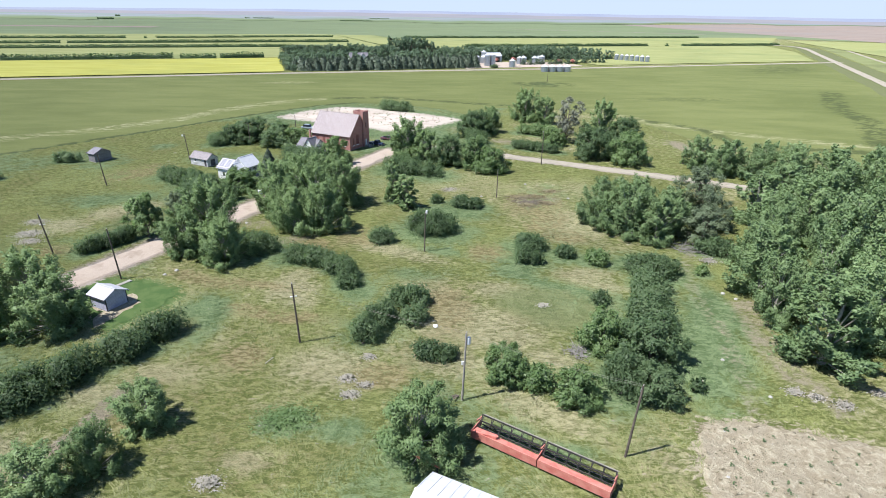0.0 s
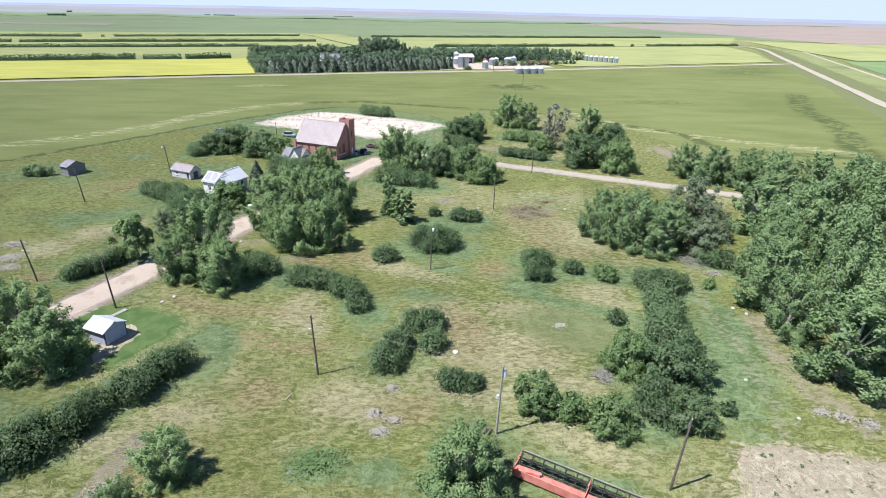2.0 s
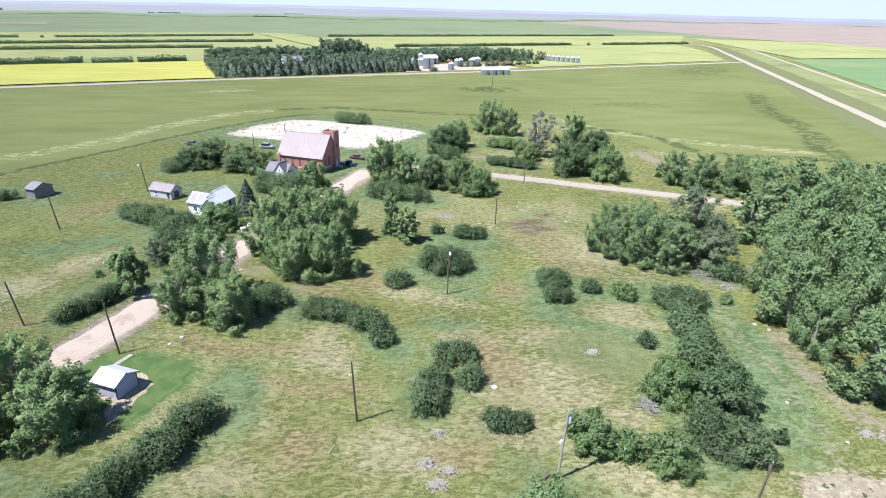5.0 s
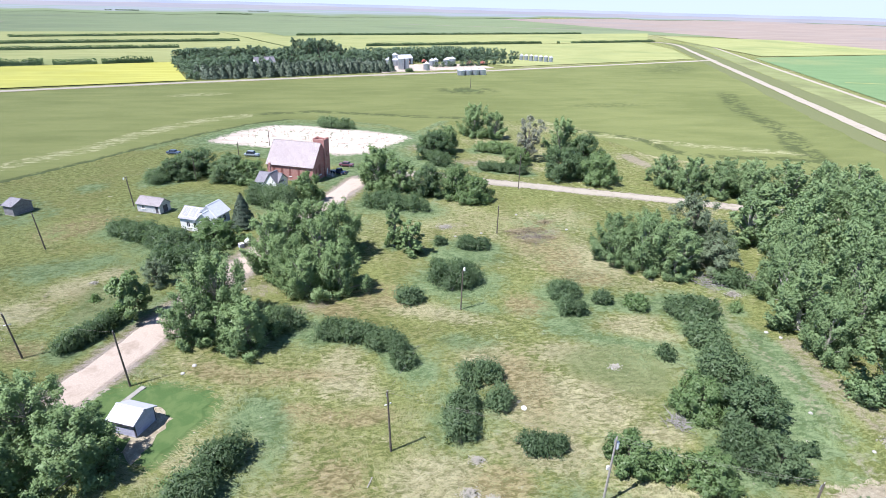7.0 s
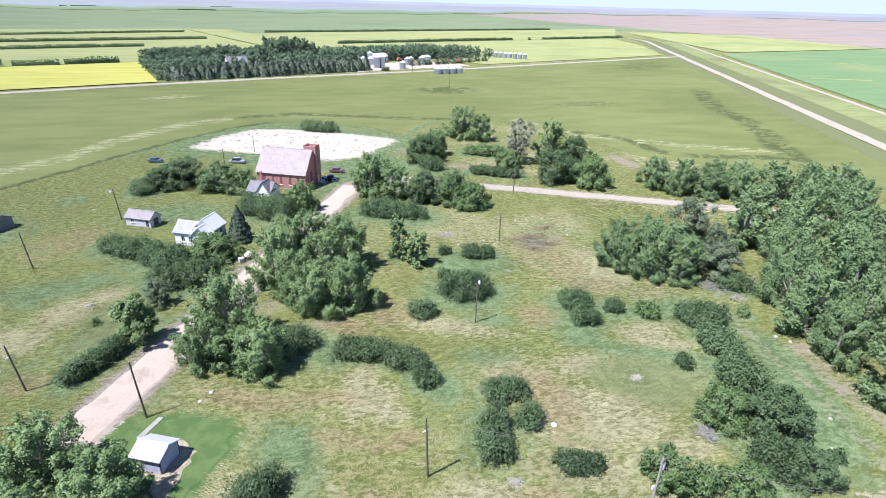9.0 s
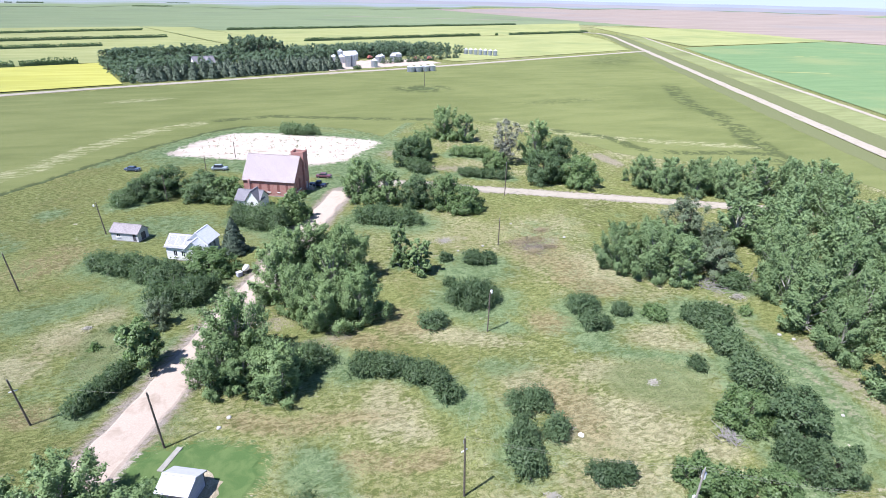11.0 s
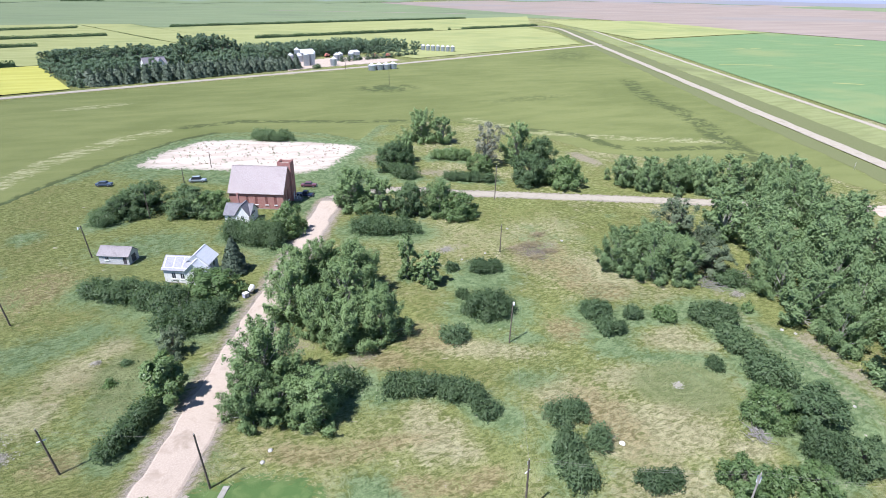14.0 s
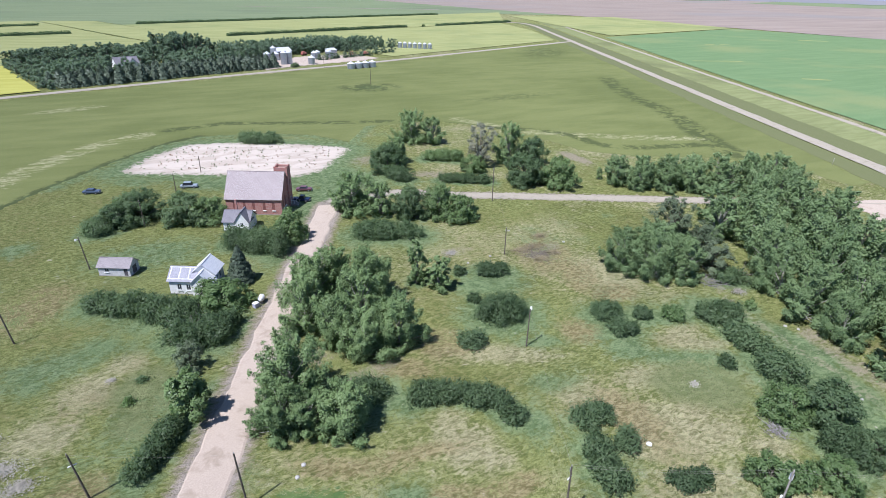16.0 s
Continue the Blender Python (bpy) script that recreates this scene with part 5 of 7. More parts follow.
def hazy_ridge(radius, top, west_drop, colour, label):
    """A low swell of land along the horizon, hazy only by its painted colour, lower towards the west."""
    m, nt, b = shader("hazy_ridge", 1.0, 0.0, 0.0)
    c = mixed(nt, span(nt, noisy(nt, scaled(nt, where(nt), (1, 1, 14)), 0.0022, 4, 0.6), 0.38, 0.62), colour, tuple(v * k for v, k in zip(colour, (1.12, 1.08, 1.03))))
    nt.links.new(c, b.inputs["Base Color"])
    low, high = [], []
    for k in range(160):
        a = 2 * math.pi * k / 160
        x, y = radius * math.cos(a), radius * math.sin(a)
        west = min(1.2, max(0.0, (-math.cos(a) - 0.1) / 0.5)) ** 1.5
        low.append((x * 0.86, y * 0.86, -6))
        high.append((x * 1.01, y * 1.01, top - west_drop * west + 1.2 * math.sin(k * 1.9) + 0.8 * math.sin(k * 0.7)))
    faces = [(k, (k + 1) % 160, (k + 1) % 160 + 160, k + 160) for k in range(160)]
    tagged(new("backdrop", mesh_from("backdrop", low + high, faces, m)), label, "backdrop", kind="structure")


# pale blue and mauve stand in for the veil of air over distant land
hazy_ridge(4700, 42, 20, (0.225, 0.25, 0.325), "distant land along the horizon, painted pale blue to look hazy")
hazy_ridge(4380, 25, 14, (0.215, 0.215, 0.238), "far land below the horizon, painted mauve to look hazy")

# ---- hedgerows and the far farmstead ----


def hedgerow(name, u0, u1, v, seed, height=4.0, label="dark shelterbelt hedgerow between canola strips", v1=None):
    rng = np.random.RandomState(seed)
    n = int((u1 - u0) * 16)
    u = rng.uniform(u0, u1, n)
    gap = smooth_noise(u, u * 0, 40.0, seed, 3)
    keep = gap > 0.16
    u = u[keep]
    n = len(u)
    tall = height * (0.6 + 0.4 * smooth_noise(u, u * 0, 9.0, seed + 5, 3))
    vv = v + ((v1 if v1 is not None else v) - v) * (u - u0) / (u1 - u0) + rng.normal(0, 1.2, n) + 5 * (smooth_noise(u, u * 0, 150.0, seed + 9, 2) - 0.5)
    c = np.array(FIELD_O)[None] + np.array(FIELD_U)[None] * u[:, None] + np.array(FIELD_V)[None] * vv[:, None]
    c[:, 2] = rng.rand(n) ** 0.7 * tall + 0.3
    d = rng.normal(0, 1, (n, 3))
    d[:, 2] = np.abs(d[:, 2])
    vt, f, nm = leaf_cards(rng, c, d / np.linalg.norm(d, axis=1)[:, None], 1.05, 1.0, 0.4)
    # a lumpy core under the leaves
    us = np.arange(u0, u1, 1.6)
    open_here = smooth_noise(us, us * 0, 40.0, seed, 3) > 0.16
    hh = np.where(open_here, height * (0.45 + 0.35 * smooth_noise(us, us * 0, 9.0, seed + 5, 3)), -0.5)
    mid = v + ((v1 if v1 is not None else v) - v) * (us - u0) / (u1 - u0) + 5 * (smooth_noise(us, us * 0, 150.0, seed + 9, 2) - 0.5)
    core = []
    for off, k in ((-2.0, 0.0), (-1.4, 0.75), (0.0, 1.0), (1.4, 0.75), (2.0, 0.0)):
        q = np.array(FIELD_O)[None] + np.array(FIELD_U)[None] * us[:, None] + np.array(FIELD_V)[None] * (mid + off)[:, None]
        q[:, 2] = hh * k * rng.uniform(0.8, 1.1, len(us)) - 0.1
        core.append(q)
    base = len(vt)
    cv = np.stack(core, 1).reshape(-1, 3)
    cf = [(base + i * 5 + j, base + i * 5 + j + 1, base + i * 5 + j + 6, base + i * 5 + j + 5) for i in range(len(us) - 1) for j in range(4)]
    tagged(new(name, mesh_from(name, np.concatenate([vt, cv]), f.tolist() + cf, CARAGANA)), label, "hedgerow", kind="stuff")


hedgerow("hedgerow", -520, -72, 139, 1, 5.6, v1=136)
hedgerow("hedgerow", -67, -38, 135, 2, 5.4, v1=132)
hedgerow("hedgerow", -35, 2, 130, 15, 5.8, v1=134)
hedgerow("hedgerow", -620, 46, 290, 3, 4.2)
hedgerow("hedgerow", 255, 540, 268, 4, 4.4)
hedgerow("hedgerow", 566, 790, 259, 5, 4.4)
hedgerow("hedgerow", -700, 134, 372, 6, 4.2, v1=388)
hedgerow("hedgerow", -800, -150, 505, 7, 4.2)
hedgerow("hedgerow", -128, 142, 505, 16, 3.6, v1=540)
hedgerow("hedgerow", 250, 870, 508, 8, 4.2)
hedgerow("hedgerow", 158, 161, 285, 17, 1.4, "dark weedy track between canola strips", v1=560)
hedgerow("hedgerow", -385, -335, 1830, 11, 8.0, "distant dark clump of trees on the plain")
hedgerow("hedgerow", -415, -395, 2480, 13, 10.0, "distant dark clump of trees on the plain")
hedgerow("hedgerow", 100, 220, 2300, 10, 6.0, "distant dark row of trees on the plain")
hedgerow("hedgerow", 430, 560, 1900, 9, 5.0, "distant dark row of trees on the plain")
hedgerow("hedgerow", 1500, 1640, 1700, 12, 5.0, "distant dark row of trees on the plain")
hedgerow("hedgerow", 700, 800, 2500, 14, 6.0, "distant dark row of trees on the plain")

FAR = Foliage(0.95, 1.5, 1.0, 0.35)


def conifer(seed, h, r, cards, leaf):
    rng = np.random.RandomState(seed)
    u = 1 - np.sqrt(rng.rand(cards))
    ang = rng.rand(cards) * 6.283
    layer = 0.9 + 0.1 * np.sin(u * 60 + ang) + 0.12 * np.sin(ang * 5 + u * 20)
    rad = r * (1 - u) ** 0.85 * layer * np.where(rng.rand(cards) < 0.3, rng.uniform(0.2, 0.9, cards), 1)
    c = np.stack([np.cos(ang) * rad, np.sin(ang) * rad, (0.04 + 0.96 * u) * h], 1)
    d = np.stack([np.cos(ang), np.sin(ang), np.full(cards, 0.5)], 1)
    return leaf_cards(rng, c, d, leaf, 1.7, -0.4)


def spruce_kind(seed, h, r, cards, leaf, label):
    v, f, nm = conifer(seed, h, r, cards, leaf)
    rng = np.random.RandomState(seed)
    return dict(name="spruce_tree", label=label, category="tree", h=h, r=r, crown=mesh_from("crown", v, f, SPRUCE, nm), trunk=trunk_mesh(rng, h, 0.02 * h, [], BARK))


KINDS["spruce"] = spruce_kind(51, 9, 3.2, 6000, 0.38, "dark green spruce tree beside the white house")
KINDS["far_spruce"] = spruce_kind(52, 10, 3.0, 560, 1.0, "dark blue-green spruce tree in the farm shelterbelt")
KINDS["far_poplar"] = tree_kind("poplar_tree", 61, 14, 2.8, 0.03, 0.8, 22, 820, FAR, FAR_LEAVES, "tall poplar tree in the farm shelterbelt")
KINDS["far_elm"] = tree_kind("elm_tree", 62, 10, 5, 0.03, 0.8, 18, 580, FAR, FAR_LEAVES, "dull green elm tree in the farm shelterbelt")
plant_tree("spruce", -44.9, 139.2, 2.9, 8.4, 0)
rng = np.random.RandomState(77)


def belt(kind, u0, u1, v0, v1, rows, step, h, r, group):
    for row in range(rows):
        v = v0 + (v1 - v0) * (row / max(1, rows - 1))
        u = u0 + rng.rand() * step
        while u < u1:
            q = uv(u + rng.normal(0, 0.6), v + rng.normal(0, 0.8))
            plant_tree(kind, q.x, q.y, r * rng.uniform(0.85, 1.2), h * rng.uniform(0.8, 1.12), rng.rand() * 360, "", group)
            u += step * rng.uniform(0.8, 1.25)


belt("far_spruce", 13, 154, 11, 24, 3, 5.4, 9.5, 3.8, "spruces of the farm shelterbelt")
belt("far_elm", 9, 18, 10, 30, 3, 5.0, 5.0, 3.4, "elms of the farm shelterbelt")
belt("far_elm", 12, 20, 36, 126, 13, 7.0, 6.5, 4.2, "elms of the farm shelterbelt")
belt("far_elm", 18, 64, 34, 84, 5, 8.5, 10.5, 5.6, "elms of the farm shelterbelt")
belt("far_elm", 98, 146, 34, 84, 4, 8.5, 10.5, 5.6, "elms of the farm shelterbelt")
belt("far_elm", 62, 98, 74, 90, 2, 8.5, 10.0, 5.6, "elms of the farm shelterbelt")
belt("far_poplar", 18, 116, 100, 136, 5, 4.2, 11.2, 3.4, "poplars of the farm shelterbelt")
belt("far_poplar", 116, 150, 98, 132, 5, 4.2, 17.0, 3.5, "poplars of the farm shelterbelt")
belt("far_elm", 150, 290, 72, 112, 5, 6.4, 11, 5.6, "elms of the farm shelterbelt")
belt("far_elm", 288, 330, 70, 104, 3, 8.0, 9, 5.0, "elms of the farm shelterbelt")
belt("far_elm", 200, 262, 26, 34, 1, 6.5, 5, 3.6, "elms of the farm shelterbelt")
belt("far_elm", 258, 300, 34, 62, 2, 10.0, 7, 4.6, "elms of the farm shelterbelt")

# ---- buildings ----
CHURCH_AT, ANNEX_AT = (-42.9, 179.2), (-45.0, 168.0)
SHED_AT, SHED_TURN = (-51.7, 72.0), -26.0
HEADER_AT, HEADER_TURN = (2.9, 45.6), -32.6
BINS_AT, BINS_STEP = (75.5, 441.6), (6.0, 1.5)
ROW_AT, ROW_STEP = (167, 571), (3.9, -3.3)
BRICK = bricked("red_brick", (0.37, 0.135, 0.115), (0.31, 0.11, 0.095), (0.43, 0.3, 0.265), 0.24, 0.085, speckle=None)
OLD_SHINGLE = bricked("weathered_shingles", (0.31, 0.25, 0.248), (0.24, 0.19, 0.192), (0.15, 0.12, 0.12), 0.5, 0.2, speckle=(0.58, 0.545, 0.54))
GREY_SHINGLE = bricked("grey_shingles", (0.27, 0.24, 0.245), (0.22, 0.197, 0.203), (0.17, 0.152, 0.156), 0.4, 0.14, speckle=(0.34, 0.31, 0.315))
BOARDED = grainy("boarded_window", (0.19, 0.08, 0.07), (0.27, 0.125, 0.11), 3)
SLATE_SHINGLE = bricked("slate_shingles", (0.2, 0.19, 0.21), (0.16, 0.15, 0.17), (0.12, 0.115, 0.13), 0.4, 0.14, speckle=(0.26, 0.25, 0.27))
PALE_SHINGLE = bricked("pale_patched_shingles", (0.31, 0.305, 0.345), (0.26, 0.255, 0.295), (0.19, 0.187, 0.215), 0.4, 0.14, speckle=(0.38, 0.375, 0.41))
OLD_BOARD = bricked("peeling_white_boards", (0.62, 0.62, 0.63), (0.52, 0.52, 0.54), (0.36, 0.355, 0.36), 3.0, 0.16, speckle=(0.4, 0.39, 0.385), joint=0.01)
WHITE_BOARD = bricked("white_boards", (0.8, 0.8, 0.79), (0.74, 0.74, 0.73), (0.55, 0.55, 0.54), 3.6, 0.16, joint=0.01)
GREY_BOARD = bricked("weathered_boards", (0.2, 0.19, 0.2), (0.26, 0.25, 0.26), (0.1, 0.095, 0.1), 3.0, 0.18, joint=0.012)
LILAC_SIDING = bricked("pale_grey_siding", (0.44, 0.44, 0.56), (0.4, 0.4, 0.52), (0.27, 0.27, 0.34), 4.0, 0.2, joint=0.008)
WHITE_TRIM = grainy("white_paint", (0.72, 0.72, 0.71), (0.8, 0.8, 0.79), 3, 0.6)
DARK_TRIM = grainy("dark_paint", (0.07, 0.065, 0.08), (0.11, 0.1, 0.11), 3, 0.6)
SHED_METAL = grainy("grey_white_roof_metal", (0.4, 0.4, 0.44), (0.47, 0.47, 0.51), 0.8, 0.5, 0.0, 0.3, stretch=(1, 6, 1))
WHITE_METAL = grainy("white_roof_metal", (0.52, 0.53, 0.57), (0.62, 0.63, 0.66), 0.8, 0.45, 0.0, 0.4, stretch=(1, 6, 1))
STEEL = grainy("galvanised_steel", (0.4, 0.42, 0.45), (0.54, 0.56, 0.59), 1.2, 0.42, 0.75, 0.5)
RED_PAINT = grainy("faded_red_paint", (0.5, 0.15, 0.12), (0.6, 0.25, 0.2), 1.4, 0.55, 0.0, 0.4)
IRON = grainy("dark_iron", (0.035, 0.035, 0.035), (0.09, 0.085, 0.08), 4, 0.6, 0.3)
POLE_WOOD = grainy("pole_wood", (0.09, 0.075, 0.06), (0.17, 0.14, 0.115), 2, 0.9)
POLE_GREY = grainy("grey_pole_wood", (0.26, 0.24, 0.21), (0.38, 0.35, 0.31), 2, 0.9)
STONE = grainy("field_stone", (0.34, 0.32, 0.3), (0.48, 0.46, 0.43), 3, 0.9)
CONCRETE = grainy("concrete", (0.24, 0.23, 0.205), (0.31, 0.295, 0.265), 2, 0.9, coords="Position")
GLASS, gnt, gb = shader("window_glass", 0.08, 0.0, 0.5)
gb.inputs["Base Color"].default_value = (0.03, 0.035, 0.045, 1)
RUBBER = grainy("rubber", (0.02, 0.02, 0.02), (0.045, 0.045, 0.045), 6, 0.8)


def wall_bm(length, height, thick, holes=(), peak=0.0):
    """A wall along x from 0, its outside at y=0, with openings right through and a gable peak."""
    bm = bmesh.new()
    cuts = sorted({0.0, length, *[h[0] for h in holes], *[h[1] for h in holes]})
    for a, b in zip(cuts, cuts[1:]):
        z = 0.0
        for h in sorted([h for h in holes if h[0] <= a + 1e-6 and h[1] >= b - 1e-6], key=lambda h: h[2]):
            if h[2] > z:
                add_box(bm, (b - a, thick, h[2] - z), pose((a + b) / 2, thick / 2, (z + h[2]) / 2))
            z = h[3]
        if height > z:
            add_box(bm, (b - a, thick, height - z), pose((a + b) / 2, thick / 2, (z + height) / 2))
    if peak:
        lo = [bm.verts.new(p) for p in ((0, 0, height), (length, 0, height), (length / 2, 0, height + peak))]
        hi = [bm.verts.new(p) for p in ((0, thick, height), (length, thick, height), (length / 2, thick, height + peak))]
        bm.faces.new(lo)
        bm.faces.new(hi[::-1])
        for k in range(3):
            bm.faces.new((lo[k], hi[k], hi[(k + 1) % 3], lo[(k + 1) % 3]))
    bmesh.ops.recalc_face_normals(bm, faces=bm.faces)
    return bm


def window_in(parent, x0, x1, z0, z1, trim=WHITE_TRIM, name="window", pane=None):
    w = part(name, box((x1 - x0 + 0.16, 0.1, z1 - z0 + 0.16), ((x0 + x1) / 2, 0.14, (z0 + z1) / 2)), trim, parent)
    part("pane", box((x1 - x0 - 0.1, 0.04, z1 - z0 - 0.1), ((x0 + x1) / 2, 0.08, (z0 + z1) / 2)), pane or GLASS, w, "red-brown boarded window" if pane else "dark window glass")
    part("bar", box((0.05, 0.04, z1 - z0 - 0.1), ((x0 + x1) / 2, 0.055, (z0 + z1) / 2)), trim, w)
    part("sill", box((x1 - x0 + 0.24, 0.22, 0.2), ((x0 + x1) / 2, -0.05, z0 - 0.1), 0.01), WHITE_TRIM, w, "white window sill")
    return w


def gabled(name, label, category, at, turn, length, width, eave, ridge, wall, roof, over=0.35, fronts=None, thick=0.2, roof_label="", trim=WHITE_TRIM, pane=None):
    """A gabled building: length along its local x, ridge along x, the front wall at y=0 facing -y."""
    fronts = fronts or {}
    ob = thing(name, label, category, pose(at[0], at[1], 0, 0, 0, turn))
    peak = ridge - eave
    sides = {"front": (pose(0, 0, 0), length, 0), "back": (pose(length, width, 0, 0, 0, 180), length, 0),
             "right": (pose(length, 0, 0, 0, 0, 90), width, peak), "left": (pose(0, width, 0, 0, 0, 270), width, peak)}
    for side, (m, size, pk) in sides.items():
        holes = fronts.get(side, [])
        inset = 0.0 if pk else thick
        hs = [(h[0] - inset, h[1] - inset, h[2], h[3]) for h in holes]
        w = part("wall", wall_bm(size - 2 * inset, eave, thick, hs, pk), wall, ob)
        w.matrix_local = m @ pose(inset, 0, 0)
        for h, kind in zip(hs, [h[4] for h in holes]):
            if kind == "window":
                window_in(w, *h, trim=trim, pane=pane)
            else:
                d = part("door", box((h[1] - h[0], 0.08, h[3] - h[2]), ((h[0] + h[1]) / 2, 0.1, (h[2] + h[3]) / 2), 0.01), DARK_TRIM if kind == "dark" else WHITE_TRIM, w)
                part("handle", box((0.05, 0.06, 0.14), (h[1] - 0.14, 0.03, h[2] + 1.0), 0.01), STEEL, d)
    slope = math.atan2(peak, width / 2)
    run = (width / 2 + over) / math.cos(slope)
    for s in (1, -1):
        bm = bmesh.new()
        add_box(bm, (length + 2 * over, run, 0.12), pose(0, -s * run / 2, 0.06), 0.02)
        r = part("roof", bm, roof, ob, roof_label)
        r.matrix_local = pose(length / 2, width / 2, ridge + 0.02, math.degrees(slope) * s, 0, 0)
    part("ridge_cap", box((length + 2 * over + 0.02, 0.3, 0.08), (length / 2, width / 2, ridge + 0.15), 0.03), roof, ob)
    bm = bmesh.new()
    add_box(bm, (length + 0.1, width + 0.1, 0.3), pose(length / 2, width / 2, 0.02))
    part("footing", bm, CONCRETE, ob)
    return ob


VILLAGE = -26.0
# red brick church
cx, cy = CHURCH_AT
TX, TY = 11.7, 6.9
CW, CL, CE, CR = 10.6, 14.8, 4.6, 10.4
church_windows = [(x, x + 0.72, 1.3, 3.5, "window") for x in (1.9, 4.5, 7.0, 9.8, 12.3)]
church = gabled("brick_church", "red brick church with a weathered shingle roof and square tower", "church", (cx, cy), VILLAGE, CL, CW, CE, CR, BRICK, OLD_SHINGLE, 0.3,
                {"front": church_windows, "back": church_windows, "right": [(1.6, 2.3, 1.4, 3.6, "window"), (3.4, 4.8, 1.4, 4.5, "window")], "left": [(4, 5, 0.2, 2.3, "dark")]}, 0.35, "bleached pinkish shingle roof shedding tiles", BOARDED, BOARDED)
tower = part("tower", wall_bm(2.85, 11.1, 0.35, [(1.0, 1.9, 0.2, 2.4), (1.1, 1.8, 6.0, 7.6)]), BRICK, church)
tower.matrix_local = pose(TX + 3.6, TY, 0, 0, 0, 90)
for m, w in ((pose(TX + 3.6, TY + 3.2, 0, 0, 0, 180), 3.6), (pose(TX, TY + 2.85, 0, 0, 0, 270), 2.5), (pose(TX, TY, 0, 0, 0, 0), 3.25)):
    wall_side = part("tower_wall", wall_bm(w, 11.1, 0.35), BRICK, church)
    wall_side.matrix_local = m
part("tower_roof", box((3.0, 2.6, 0.12), (TX + 1.8, TY + 1.6, 10.5)), CONCRETE, church)
part("church_door", box((0.1, 0.9, 2.2), (TX + 3.45, TY + 1.45, 1.3), 0.01), WHITE_TRIM, church, "white entrance door")
for k in range(4):
    for (x, y) in ((TX + 3.42, TY + 0.18 + k * 0.94), (TX + 0.18, TY + 0.18 + k * 0.94)):
        part("merlon", box((0.36, 0.36, 0.3), (x, y, 11.24), 0.02), BRICK, church)
for k in range(3):
    part("step", box((0.34 + (1.0 if k == 2 else 0.0), 2.2, 0.18 * (k + 1)), (TX + 5.55 - 0.34 * k - (0.5 if k == 2 else 0.0), TY + 1.45, 0.09 * (k + 1)), 0.02), CONCRETE, church)
for y in (TY + 0.4, TY + 2.5):
    bm = bmesh.new()
    add_tube(bm, (TX + 3.7, y, 1.5), (TX + 4.7, y, 1.5), 0.045, 0.045, 6)
    add_tube(bm, (TX + 4.7, y, 1.5), (TX + 5.7, y, 0.95), 0.045, 0.045, 6)
    for x, z in ((TX + 3.8, 1.5), (TX + 4.7, 1.5), (TX + 5.65, 0.97)):
        add_tube(bm, (x, y, 0.05), (x, y, z), 0.045, 0.045, 6)
    part("handrail", bm, WHITE_TRIM, church, "white painted handrail")
# small grey-roofed house in front of the church
house_turn = VILLAGE
annex = gabled("small_house", "small white house with a grey shingle roof among bushes", "house", ANNEX_AT, house_turn, 6.6, 5.4, 2.5, 4.5, WHITE_BOARD, SLATE_SHINGLE, 0.3,
               {"front": [(0.8, 1.5, 0.9, 2.0, "window")], "left": [(1.6, 2.4, 0.1, 2.1, "dark")]})
porch = gabled("porch", "white gabled porch of the small house", "house", (-39.4, 164.6), VILLAGE + 90, 3.6, 3.4, 2.7, 5.2, WHITE_BOARD, SLATE_SHINGLE, 0.25, {"left": [(1.35, 2.05, 1.3, 2.4, "window")]})
part("chimney", box((0.5, 0.5, 3.4), (2.6, 3.4, 5.4), 0.02), BRICK, annex)
# white house: a shingled wing, a cross gable and a taller bright part
wing = gabled("white_house", "white wooden house wing with a grey patched roof", "house", (-58.4, 139.4), -27, 7.0, 4.8, 3.1, 4.9, WHITE_BOARD, PALE_SHINGLE, 0.3,
              {"front": [(1.6, 2.4, 1.0, 2.2, "window"), (3.4, 4.2, 1.0, 2.2, "window")], "left": [(1.8, 2.6, 1.0, 2.2, "window")]})
for k in range(4):
    strip = part("roof_strip", box((0.16, 2.7, 0.03), (0, -1.35, 0.14)), WHITE_TRIM, wing, "pale metal roof strip")
    strip.matrix_local = pose(0.1 + 1.9 * k, 2.4, 4.93, math.degrees(math.atan2(1.8, 2.4)), 0, 0)
for down in (0.15, 2.75):
    strip = part("roof_strip", box((7.4, 0.14, 0.03), (3.5, -down, 0.16)), WHITE_TRIM, wing, "pale metal roof strip")
    strip.matrix_local = pose(0, 2.4, 4.93, math.degrees(math.atan2(1.8, 2.4)), 0, 0)
gable = gabled("white_house", "white house part with a bright metal roof and small attic window", "house", (-50.9, 134.9), 64, 2.6, 4.0, 3.0, 4.9, WHITE_BOARD, WHITE_METAL, 0.3,
               {"left": [(1.7, 2.3, 2.2, 2.9, "window")], "front": [(0.9, 1.7, 1.0, 2.2, "window")]})
tall = gabled("white_house", "taller white house part with a metal roof and dark windows", "house", (-49.9, 136.8), 64, 4.4, 4.6, 4.0, 6.0, WHITE_BOARD, WHITE_METAL, 0.3,
              {"front": [(0.6, 1.4, 2.0, 3.4, "window"), (2.2, 3.0, 2.0, 3.4, "window")]})
# long white hut
hut = gabled("hut", "long low white hut with a faded grey shingle roof", "shed", (-71.6, 153.7), VILLAGE - 1.3, 6.7, 3.6, 2.1, 3.4, OLD_BOARD, GREY_SHINGLE, 0.25,
             {"front": [(1.4, 2.2, 1.0, 1.7, "window"), (5.4, 6.2, 0.1, 2.0, "dark")], "right": [(1.1, 2.7, 0.1, 1.9, "dark")]})
